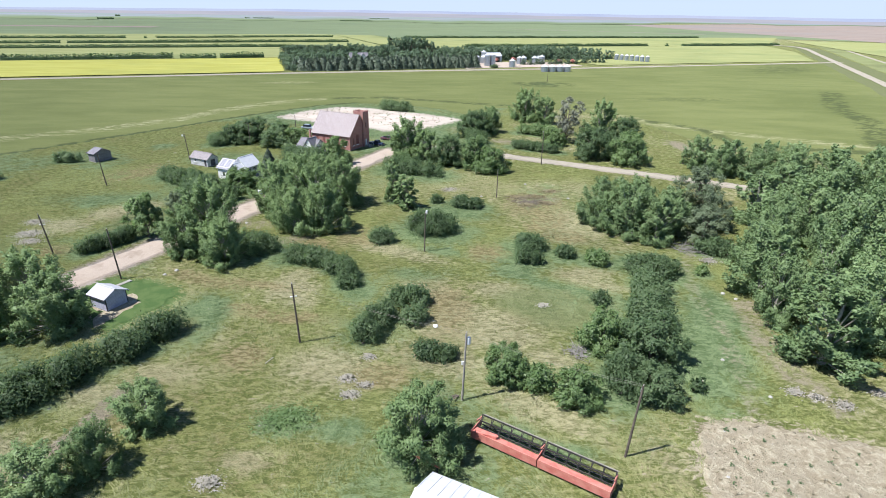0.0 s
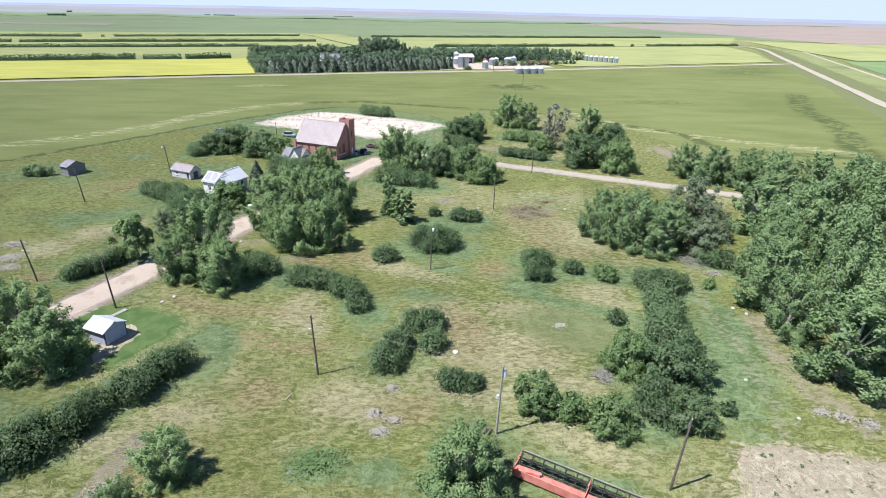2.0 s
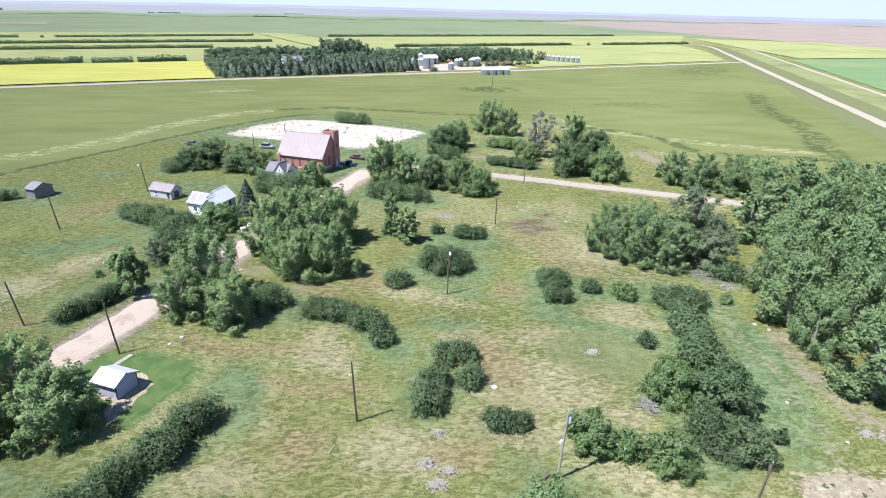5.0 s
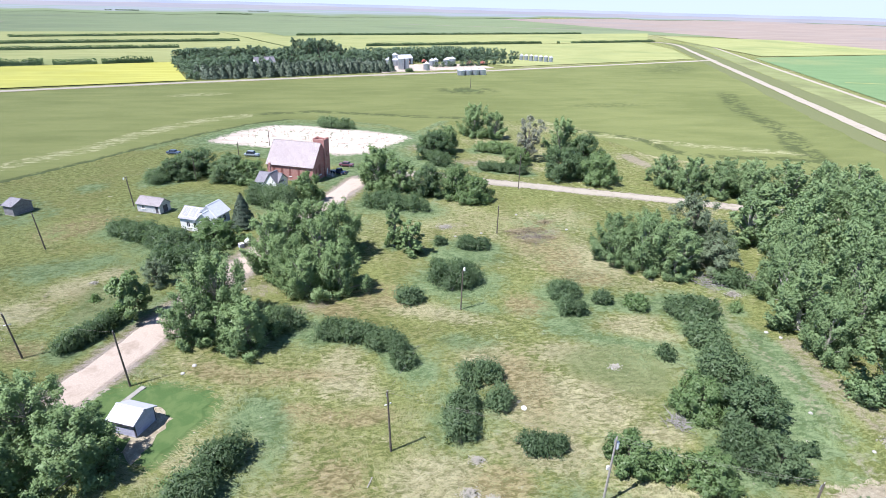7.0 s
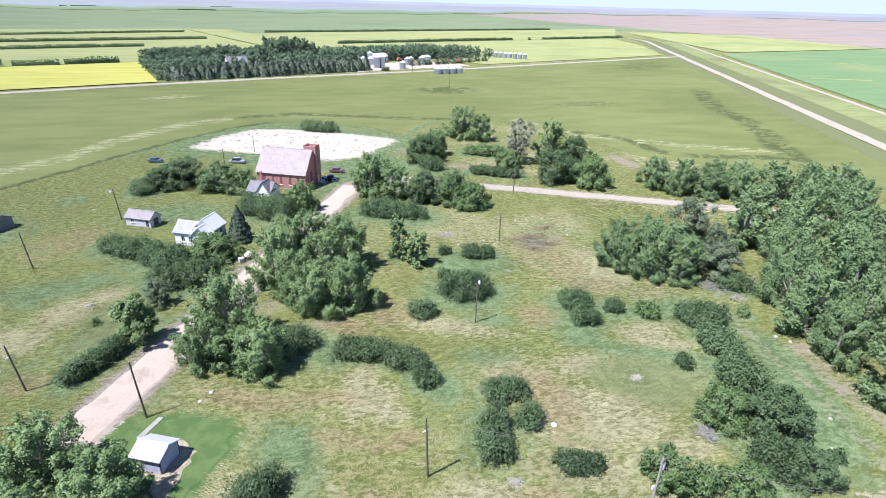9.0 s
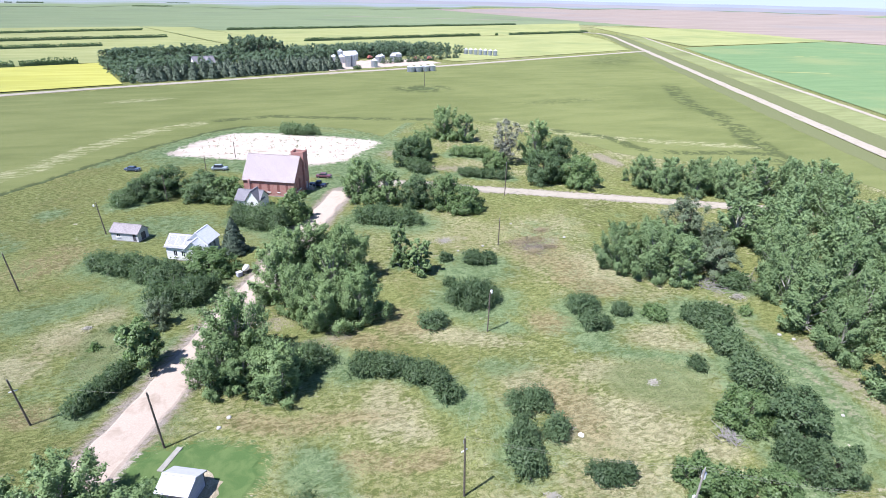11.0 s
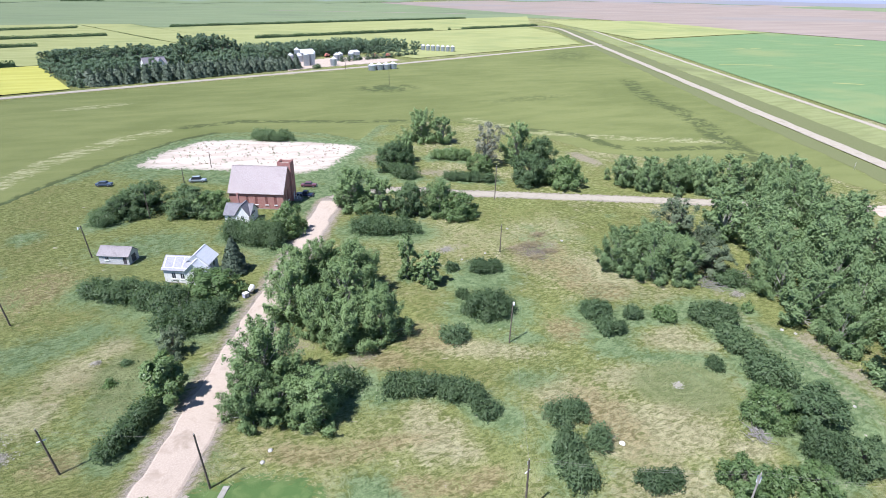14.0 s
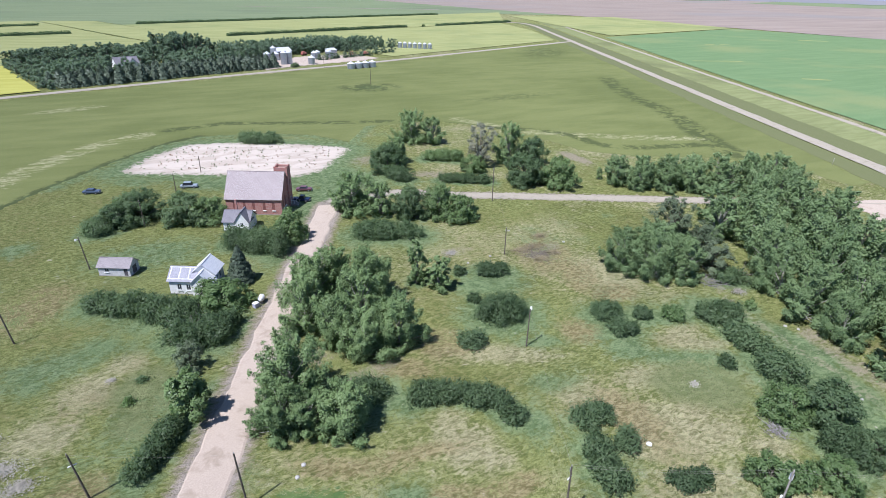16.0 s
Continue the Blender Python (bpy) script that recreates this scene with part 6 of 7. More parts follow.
# weathered garage by the wheat
garage = gabled("garage", "weathered grey board garage with a pale roof", "shed", (-101.2, 155.0), -29, 3.0, 4.8, 2.4, 3.5, GREY_BOARD, SLATE_SHINGLE, 0.3, {"left": [(1.4, 3.4, 0.1, 2.0, "dark")]})
part("rafter", box((0.2, 5.4, 0.16), (-0.28, 2.4, 2.55), 0.02), DARK_TRIM, garage)
# small shed on the lawn
shed = gabled("garden_shed", "small pale grey shed with a white metal roof on mown grass", "shed", SHED_AT, SHED_TURN, 3.5, 3.3, 2.15, 2.95, LILAC_SIDING, SHED_METAL, 0.28, {"left": []}, 0.1)
for x, y in ((0.05, 0.05), (3.45, 0.05), (0.05, 3.25), (3.45, 3.25)):
    part("corner_board", box((0.14, 0.14, 2.1), (x, y, 1.05), 0.01), DARK_TRIM, shed)
part("fascia", box((4.06, 0.04, 0.16), (1.75, -0.29, 2.0), 0.01), DARK_TRIM, shed)
part("fascia", box((4.06, 0.04, 0.16), (1.75, 3.59, 2.0), 0.01), DARK_TRIM, shed)
walkway = tagged(new("pavement_walk", mesh_from("pavement_walk", [], [], CONCRETE)), "narrow pale concrete walk beside the shed", "pavement", kind="structure")
bm = box((0.75, 4.0, 0.16), (0, 0, 0.04), 0.02)
bm.to_mesh(walkway.data)
bm.free()
walkway.matrix_world = pose(-51.5, 78.9, 0.02, 0, 0, -29)
# white-roofed shed at the start of the flight
barn = gabled("metal_shed", "low shed with a bright white sheet metal roof", "shed", (-3.3, 32.8), -26, 12.0, 6.0, 2.6, 3.6, LILAC_SIDING, WHITE_METAL, 0.3, {}, 0.12)
for k in range(14):
    seam = part("roof_seam", box((0.05, 3.3, 0.04), (0, 1.72, 0.14)), WHITE_METAL, barn)
    seam.matrix_local = pose(-0.2 + 0.95 * k, 3.0, 3.62, -math.degrees(math.atan2(1.0, 3.0)), 0, 0)

# ---- the red combine header ----
head = thing("combine_header", "long faded red combine header with a black reel, parked in grass", "farm machine", pose(*HEADER_AT, 0, 0, 0, HEADER_TURN))
HL = 14.6
for k in (0, 1):
    x0 = 0.15 + k * HL / 2
    bm = bmesh.new()
    add_box(bm, (HL / 2 - 0.2, 0.95, 0.08), pose(x0 + HL / 4 - 0.1, 0.66, 1.0, -14, 0, 0), 0.02)
    add_box(bm, (HL / 2 - 0.2, 0.08, 0.95), pose(x0 + HL / 4 - 0.1, 0.2, 0.75, 0, 0, 0), 0.02)
    part("deck", bm, RED_PAINT, head, "faded red sheet metal deck")
    bm = bmesh.new()
    add_tube(bm, (x0, 1.15, 0.62), (x0 + HL / 2 - 0.2, 1.15, 0.62), 0.2, 0.2, 10)
    for j in range(18):
        add_box(bm, (0.05, 0.56, 0.56), pose(x0 + 0.3 + j * 0.38, 1.15, 0.62, 45, 0, 14))
    part("auger", bm, IRON, head)
    bm = bmesh.new()
    for a in range(6):
        ang = radians(60 * a + 15)
        y, z = 2.0 + 0.72 * math.cos(ang), 1.2 + 0.72 * math.sin(ang)
        add_box(bm, (HL / 2 - 0.3, 0.07, 0.1), pose(x0 + HL / 4 - 0.1, y, z))
        for j in range(24):
            add_tube(bm, (x0 + 0.15 + j * 0.29, y, z), (x0 + 0.15 + j * 0.29, y + 0.03, z - 0.24), 0.012, 0.008, 4)
    add_tube(bm, (x0, 2.0, 1.2), (x0 + HL / 2 - 0.2, 2.0, 1.2), 0.08, 0.08, 8)
    for j in range(7):
        x = x0 + 0.1 + j * (HL / 2 - 0.4) / 6
        for a in range(3):
            add_box(bm, (0.07, 1.46, 0.08), pose(x, 2.0, 1.2, 60 * a + 15, 0, 0))
    part("reel", bm, IRON, head, "black tined reel")
    part("cutter_bar", box((HL / 2 - 0.2, 0.16, 0.1), (x0 + HL / 4 - 0.1, 2.5, 0.35), 0.02), IRON, head)
    part("beam", box((HL / 2 - 0.15, 0.08, 0.08), (x0 + HL / 4 - 0.1, 2.78, 1.5), 0.02), POLE_GREY, head, "pale grey outer reel bar")
for x in (0.05, HL / 2, HL - 0.05):
    bm = bmesh.new()
    add_box(bm, (0.1, 2.3, 0.9), pose(x, 1.3, 0.72), 0.03)
    add_box(bm, (0.12, 1.1, 0.12), pose(x, 1.9, 1.5, -12, 0, 0), 0.02)
    part("end_sheet", bm, RED_PAINT, head)
bm = bmesh.new()
add_box(bm, (2.4, 0.5, 0.3), pose(1.6, 0.6, 1.25, -10, 0, 4), 0.06)
add_tube(bm, (0.6, 0.2, 1.2), (2.9, 0.7, 1.35), 0.14, 0.1, 10)
part("drive_cover", bm, RED_PAINT, head, "dark red drive gear cover")
for x in (3.2, 11.2):
    wheel = part("wheel", tube((x - 0.12, 0.75, 0.36), (x + 0.12, 0.75, 0.36), 0.36, 0.36, 18), RUBBER, head)
    part("rim", tube((x - 0.13, 0.75, 0.36), (x + 0.13, 0.75, 0.36), 0.2, 0.2, 14), WHITE_TRIM, wheel)
drawbar = thing("drawbar", "short faded red steel drawbar lying beside the shed", "farm machine", pose(-1.4, 41.6, 0, 0, 0, -32))
part("bar", box((3.0, 0.16, 0.16), (0, 0, 0.9), 0.03), RED_PAINT, drawbar)
part("leg", box((0.12, 0.12, 0.9), (-1.2, 0, 0.45), 0.02), IRON, drawbar)
part("leg", box((0.12, 0.12, 0.9), (1.2, 0, 0.45), 0.02), IRON, drawbar)

# ---- power poles, lamp and wires ----


def power_pole(x, y, h, lean=0.0, heading=0.0, grey=False, arm=0.0, can=False, label=""):
    ob = thing("power_pole", label or "dark creosoted wooden power pole standing in grass", "pole", pose(x, y, 0, 0, 0, heading) @ pose(0, 0, 0, 0, lean, 0), "power poles")
    wood = POLE_GREY if grey else POLE_WOOD
    part("pole", tube((0, 0, -0.3), (0, 0, h), 0.14, 0.095, 10), wood, ob)
    part("insulator", tube((0, 0, h), (0, 0, h + 0.2), 0.05, 0.03, 8), STONE, ob)
    if arm:
        part("crossarm", box((arm, 0.1, 0.12), (0, 0.1, h - 1.9), 0.01), WHITE_TRIM if not can else wood, ob)
    part("bracket", box((0.2, 0.1, 0.5), (0, 0.12, h - 0.6), 0.01), STEEL, ob)
    if can:
        t = part("transformer", tube((0.32, 0.1, h - 1.5), (0.32, 0.1, h - 0.75), 0.22, 0.22, 14), WHITE_TRIM, ob, "pale grey transformer can")
        part("lid", tube((0.32, 0.1, h - 0.75), (0.32, 0.1, h - 0.66), 0.24, 0.15, 14), STEEL, t)
        part("meter_box", box((0.3, 0.2, 0.45), (-0.15, 0.18, h * 0.55), 0.02), WHITE_TRIM, ob)
    return ob.matrix_world @ Vector((0, 0, h))


tops = {}
tops["mid"] = power_pole(-19.0, 63.4, 8.8, -2, 20, arm=0.9)
tops["can"] = power_pole(2.3, 52.0, 9.0, 1.5, 10, True, 0.0, True, "grey wooden power pole with a transformer can and meter box")
tops["east"] = power_pole(18.5, 43.6, 8.7, 3, 0, label="leaning brown wooden power pole beside the thickets")
tops["shed"] = power_pole(-52.4, 81.2, 8.7, -3, 0)
tops["west"] = power_pole(-69.4, 90.4, 7.6, -5, 10, arm=1.0, label="leaning wooden power pole with a white crossarm")
tops["grass"] = power_pole(-83.2, 131.8, 8.0, -4, 10)
tops["hut"] = power_pole(-73.6, 157.6, 7.8, -4, 0, label="wooden power pole with a lamp beside the white hut")
tops["yard"] = power_pole(-62.8, 178.4, 7.2, -1, 0)
tops["north"] = power_pole(-54.4, 203.6, 5.6, 0, 0)
tops["gravel"] = power_pole(-46.1, 220.9, 5.4, 0, 0)
tops["open"] = power_pole(12.6, 127.5, 6.8, 0, 0, label="dark wooden post standing in open grass")
tops["cross"] = power_pole(28.4, 159.7, 10.2, 0, 30, label="tall wooden power pole beside the cross road")
lamp = thing("yard_lamp", "tall dark pole with a white lamp head", "street lamp", pose(-3.5, 94.5, 0, 0, 1, 20))
part("pole", tube((0, 0, -0.3), (0, 0, 7.6), 0.13, 0.09, 10), POLE_WOOD, lamp)
part("arm", tube((0, 0, 7.4), (0.5, 0, 7.75), 0.035, 0.03, 6), STEEL, lamp)
shade_part = part("lamp_head", tube((0.25, 0, 7.45), (0.25, 0, 7.95), 0.22, 0.16, 12), WHITE_TRIM, lamp, "white lamp head")
part("lens", tube((0.25, 0, 7.25), (0.25, 0, 7.45), 0.12, 0.2, 12), STONE, shade_part)
lantern = tops["hut"]
hut_lamp = thing("pole_lamp", "white lamp head fixed to a wooden pole", "street lamp", pose(lantern.x - 0.45, lantern.y, lantern.z - 0.5))
part("arm", tube((0, 0, 0), (0.5, 0, 0.1), 0.03, 0.03, 6), STEEL, hut_lamp)
part("lamp_head", tube((-0.1, 0, -0.25), (-0.1, 0, 0.2), 0.2, 0.14, 12), WHITE_TRIM, hut_lamp)


def wire(a, b, sag, off=(0, 0)):
    bm = bmesh.new()
    a, b = Vector(a) + Vector((off[0], off[1], -0.1)), Vector(b) + Vector((off[0], off[1], -0.1))
    last = a
    for k in range(1, 13):
        t = k / 12
        q = a.lerp(b, t) - Vector((0, 0, sag * 4 * t * (1 - t)))
        add_tube(bm, last, q, 0.008, 0.008, 4)
        last = q
    me = bpy.data.meshes.new("power_line")
    bm.to_mesh(me)
    bm.free()
    me.materials.append(POLE_GREY)
    tagged(new("power_line", me), "thin sagging wire strung between power poles", "wire", "power lines")


wire(tops["can"], tops["east"], 0.5)
wire(tops["can"], tops["east"], 0.6, (0.3, 0.3))
wire(tops["mid"], tops["can"], 0.6)
wire(tops["mid"], tops["can"], 0.7, (0.25, 0.3))
wire(tops["west"], tops["shed"], 0.5)
wire(tops["mid"], Vector((-3.5, 94.5, 7.6)), 0.7)
wire(tops["cross"], tops["open"], 0.8)
wire(tops["hut"], tops["yard"], 0.6)

# ---- vehicles ----


def car(x, y, turn, paint, label, length=4.6, van=False, pickup=False):
    ob = thing("car", label, "car", pose(x, y, 0, 0, 0, turn), "parked cars")
    m = grainy("car_paint", paint, tuple(c * 1.15 for c in paint), 2, 0.3, 0.2, 0.5)
    bm = bmesh.new()
    add_box(bm, (length, 1.75, 0.62), pose(0, 0, 0.66), 0.14)
    add_box(bm, (length * 0.94, 1.6, 0.25), pose(0, 0, 0.42), 0.06)
    part("body", bm, m, ob)
    cab, cl, top = (0.3, 2.9, 1.75) if van else ((0.35, 1.6, 1.7) if pickup else (0.15, 2.4, 1.45))
    bm = bmesh.new()
    r = bmesh.ops.create_cube(bm, size=1, matrix=pose(-cab, 0, (0.95 + top) / 2) @ Matrix.Diagonal((cl, 1.6, top - 0.95, 1)))
    for v in r["verts"]:
        if v.co.z > 1.2:
            v.co.x, v.co.y = -cab + (v.co.x + cab) * 0.74, v.co.y * 0.84
    part("windows", bm, GLASS, ob, "dark car windows")
    part("roof", box((cl * 0.72, 1.36, 0.06), (-cab, 0, top + 0.02), 0.025), m, ob)
    for sx in (1, -1):
        for sy in (1, -1):
            w = part("wheel", tube((sx * length * 0.31, sy * 0.72, 0.32), (sx * length * 0.31, sy * 0.9, 0.32), 0.32, 0.32, 16), RUBBER, ob)
            part("rim", tube((sx * length * 0.31, sy * 0.74, 0.32), (sx * length * 0.31, sy * 0.915, 0.32), 0.19, 0.19, 12), STEEL, w)
        part("headlight" if sx > 0 else "tail_light", box((0.06, 0.34, 0.14), (sx * length / 2, 0.62, 0.74), 0.02), WHITE_TRIM if sx > 0 else RED_PAINT, ob)
        part("headlight" if sx > 0 else "tail_light", box((0.06, 0.34, 0.14), (sx * length / 2, -0.62, 0.74), 0.02), WHITE_TRIM if sx > 0 else RED_PAINT, ob)
    part("bumper", box((0.16, 1.6, 0.16), (length / 2 + 0.02, 0, 0.42), 0.04), STEEL, ob)
    part("bumper", box((0.16, 1.6, 0.16), (-length / 2 - 0.02, 0, 0.42), 0.04), STEEL, ob)
    return ob


car(-76.5, 211.5, -20, (0.07, 0.095, 0.15), "old dark blue car abandoned in long grass")
car(-50.6, 206.2, -15, (0.3, 0.34, 0.39), "grey-blue estate car parked by the gravel yard", 4.9, True)
car(-19.6, 189.8, -22, (0.15, 0.065, 0.085), "old dark maroon car parked behind the church")
car(-22.4, 181.6, 150, (0.02, 0.03, 0.07), "dark pickup parked in the shadow of the church tower", 5.0, False, True)
tank = thing("propane_tank", "white propane tank standing beside the street bushes", "tank", pose(-42.6, 128.7, 0, 0, 0, 64))
bm = bmesh.new()
bmesh.ops.create_uvsphere(bm, u_segments=18, v_segments=10, radius=0.6, matrix=pose(0, 0, 1.0) @ Matrix.Diagonal((1.9, 1, 1, 1)))
part("vessel", bm, WHITE_TRIM, tank)
for x in (-0.6, 0.6):
    part("foot", box((0.16, 0.9, 0.6), (x, 0, 0.28), 0.02), CONCRETE, tank)
part("valve_dome", tube((0, 0, 1.55), (0, 0, 1.8), 0.18, 0.16, 12), WHITE_TRIM, tank)
crate = thing("crate", "pale blue-grey crate beside the propane tank", "crate", pose(-43.9, 127.3, 0, 0, 0, 30))
part("crate_body", box((1.0, 0.9, 0.9), (0, 0, 0.45), 0.03), LILAC_SIDING, crate)
part("crate_lid", box((1.06, 0.96, 0.08), (0, 0, 0.93), 0.02), WHITE_TRIM, crate)

# ---- the far farmyard ----


def bin_kind(r, h, cone):
    bm = bmesh.new()
    n, rings = 28, 16
    for k in range(rings):
        rr = r * (1.0 if k % 2 else 1.008)
        bmesh.ops.create_cone(bm, cap_ends=False, segments=n, radius1=rr, radius2=rr, depth=h / rings, matrix=pose(0, 0, (k + 0.5) * h / rings))
    body = bpy.data.meshes.new("wall")
    bm.to_mesh(body)
    bm.free()
    body.materials.append(STEEL)
    bm = bmesh.new()
    bmesh.ops.create_cone(bm, cap_ends=True, segments=n, radius1=r * 1.05, radius2=r * 0.14, depth=cone, matrix=pose(0, 0, h + cone / 2))
    bmesh.ops.create_cone(bm, cap_ends=True, segments=14, radius1=r * 0.17, radius2=r * 0.05, depth=0.5, matrix=pose(0, 0, h + cone + 0.2))
    roof = bpy.data.meshes.new("roof")
    bm.to_mesh(roof)
    bm.free()
    roof.materials.append(WHITE_METAL)
    return body, roof


def grain_bin(x, y, kind, group, label="corrugated steel grain bin with a conical white roof"):
    ob = thing("grain_bin", label, "grain bin", pose(x, y, 0.1), group)
    mesh_part("wall", kind[0], ob)
    mesh_part("roof", kind[1], ob)
    return ob


ROWBIN = bin_kind(2.0, 4.6, 1.2)
ROADBIN = bin_kind(2.75, 3.6, 1.3)
BIG, SMALL, TALL = bin_kind(3.1, 5.0, 1.7), bin_kind(2.6, 5.0, 1.4), bin_kind(2.4, 8.5, 1.5)
for k in range(4):
    q = Vector(BINS_AT) + Vector(BINS_STEP) * k
    grain_bin(q.x, q.y, ROADBIN, "bins beside the side road")
for k in range(7):
    q = Vector(ROW_AT) + Vector(ROW_STEP) * k
    grain_bin(q.x, q.y, ROWBIN, "row of far bins")
for u, v, kind in ((181.5, 55, TALL), (173.5, 52, SMALL), (169, 21, TALL), (174, 21.5, TALL), (186, 9.5, SMALL), (178, 47, BIG)):
    q = uv(u, v)
    grain_bin(q.x, q.y, kind, "bins in the farmyard")
for u, v, kind in ((206, 34, SMALL), (212, 38, SMALL), (222, 36, SMALL), (234, 44, SMALL)):
    q = uv(u, v)
    grain_bin(q.x, q.y, kind, "bins in the farmyard")
q = uv(187, 60)
gabled("machine_shed", "long white steel machine shed in the farmyard", "barn", (q.x, q.y), 21.5, 15, 9, 5, 7.5, WHITE_METAL, WHITE_METAL, 0.3, {"front": [(1.5, 6, 0.1, 4.2, "dark"), (8.5, 13, 0.1, 4.2, "dark")]})
q = uv(240, 60)
gabled("machine_shed", "small white farm shed beside the trees", "barn", (q.x, q.y), 21.5, 6, 5, 3, 4.4, WHITE_BOARD, WHITE_METAL, 0.3, {"front": [(2, 4, 0.1, 2.4, "dark")]})
q = uv(64, 60)
gabled("farmhouse", "large farmhouse with a slate-grey roof among trees", "house", (q.x, q.y), 21.5, 15, 9, 4.4, 8.6, WHITE_BOARD, SLATE_SHINGLE, 0.4, {"front": [(2, 3.4, 1, 2.4, "window"), (6, 7.4, 1, 2.4, "window"), (11, 12.4, 1, 2.4, "window")]})
q = uv(77, 57)
gabled("farmhouse", "steep gabled wing of the farmhouse", "house", (q.x, q.y), 111.5, 7, 6.4, 4.4, 8.4, WHITE_BOARD, SLATE_SHINGLE, 0.4, {"left": [(2.4, 3.6, 1, 2.4, "window")]})
for u, v, turn in ((190, 52, 0), (196, 58, 60), (214, 60, 30), (246, 34, 10), (258, 30, 0)):
    q = uv(u, v)
    im = thing("seed_drill", "red farm implement standing in the yard", "farm machine", pose(q.x, q.y, 0.3, 0, 0, turn), "implements in the farmyard")
    part("body", box((5.0, 2.0, 1.4), (0, 0, 1.5), 0.2), RED_PAINT, im)
    part("hopper", box((2.4, 1.8, 1.2), (-0.6, 0, 2.6), 0.2), RED_PAINT, im)
    for sx in (1, -1):
        part("wheel", tube((sx * 1.6, -1.2, 0.7), (sx * 1.6, 1.2, 0.7), 0.7, 0.7, 14), RUBBER, im)
post = thing("power_pole", "thin wooden power pole in the wheat", "pole", pose(66, 372, 0), "power poles")
part("pole", tube((0, 0, -0.2), (0, 0, 9), 0.16, 0.12, 8), POLE_WOOD, post)
part("insulator", tube((0, 0, 9), (0, 0, 9.2), 0.05, 0.03, 8), STONE, post)
post = thing("power_pole", "thin wooden power pole beside the side road", "pole", pose(58, 452, 0), "power poles")
part("pole", tube((0, 0, -0.2), (0, 0, 9), 0.16, 0.12, 8), POLE_WOOD, post)
part("insulator", tube((0, 0, 9), (0, 0, 9.2), 0.05, 0.03, 8), STONE, post)
sign = thing("road_sign", "small white road sign beside the grid road", "sign", pose(162.5, 142, 0, 0, 0, 30))
part("post", box((0.1, 0.1, 2.6), (0, 0, 1.3)), POLE_GREY, sign)
part("plate", box((0.9, 0.04, 1.2), (0, -0.08, 2.2), 0.01), WHITE_TRIM, sign)

# ---- stones, dead brush, weeds and grass ----


def stone(x, y, r, seed, label="pale field stone lying in dry grass"):
    rng = np.random.RandomState(seed)
    bm = bmesh.new()
    bmesh.ops.create_icosphere(bm, subdivisions=2, radius=r)
    for v in bm.verts:
        v.co *= 1 + 0.22 * noise.noise(v.co * (1.6 / r) + Vector((seed, 0, 0)))
        v.co.z *= 0.65
    me = bpy.data.meshes.new("stone")
    bm.to_mesh(me)
    bm.free()
    me.materials.append(STONE if r < 0.4 else WHITE_TRIM)
    ob = tagged(new("stone", me), label, "stone", "field stones")
    ob.matrix_world = pose(x, y, r * 0.2, 0, 0, rng.rand() * 360)


stone(-1.0, 68.0, 0.4, 1, "white painted stone beside a lilac bush")
for k, (x, y, r) in enumerate(((15.4, 74.6, 0.2), (14.6, 74.2, 0.18), (16, 75.1, 0.18), (-44.9, 84.6, 0.34), (-46.1, 82.9, 0.32), (44.8, 79.4, 0.34), (46, 77.6, 0.3), (36.2, 60.8, 0.26), (38.4, 53.4, 0.24), (30.2, 47.4, 0.2), (27.6, 41, 0.24), (34.4, 45.6, 0.18), (31, 43, 0.18), (-40.7, 107.5, 0.36), (21, 139, 0.34), (29.8, 127.5, 0.36), (2.6, 127, 0.3), (9, 128, 0.32))):
    stone(x, y, r, k + 5)


def brush(name, label, x, y, r, h, count, seed, material=DEADWOOD):
    """A tangle of dead branches."""
    rng = np.random.RandomState(seed)
    bm = bmesh.new()
    for k in range(count):
        a, b = rng.normal(0, r * 0.45, 2), rng.rand() * 6.283
        lean = rng.uniform(0.1, 0.8)
        ln = rng.uniform(0.5, 1.3) * r
        add_tube(bm, (a[0], a[1], 0.05), (a[0] + math.cos(b) * ln, a[1] + math.sin(b) * ln, h * lean), 0.05 * rng.uniform(0.5, 1.4), 0.015, 4)
    me = bpy.data.meshes.new(name)
    bm.to_mesh(me)
    bm.free()
    me.materials.append(material)
    ob = tagged(new(name, me), label, "brush pile", kind="stuff")
    ob.matrix_world = pose(x, y, 0)
    return ob


q = uv(165, 4)
shrub("bush", "dark low shrub at the mouth of the farmyard", [(q.x, q.y), (q.x + 4, q.y + 1.6)], 5.0, 3.4, 61, WILLOW, TWIGGY, 8, lush=0)


def fallen_log(x, y, length, turn, r):
    ob = thing("fallen_log", "bare pale fallen log at the edge of the grove", "log", pose(x, y, r, 0, -4, turn), "fallen logs")
    bm = bmesh.new()
    add_tube(bm, (0, 0, 0), (length * 0.5, 0.12, 0.1), r, r * 0.8, 8)
    add_tube(bm, (length * 0.5, 0.12, 0.1), (length, -0.1, 0.3), r * 0.8, r * 0.4, 8)
    part("trunk", bm, DEADWOOD, ob)
    bm = bmesh.new()
    add_tube(bm, (length * 0.45, 0.1, 0.1), (length * 0.7, 0.9, 0.7), r * 0.45, r * 0.2, 6)
    part("branch", bm, DEADWOOD, ob)


fallen_log(43.2, 107.6, 5.4, -62, 0.17)
fallen_log(44.6, 107.8, 4.6, -50, 0.13)
plank = thing("plank", "pale weathered plank lying in the grass", "plank", pose(-21.8, 59.0, 0.12, 0, 0, 65))
part("board", box((1.5, 0.11, 0.06), (0, 0, 0), 0.01), POLE_GREY, plank)
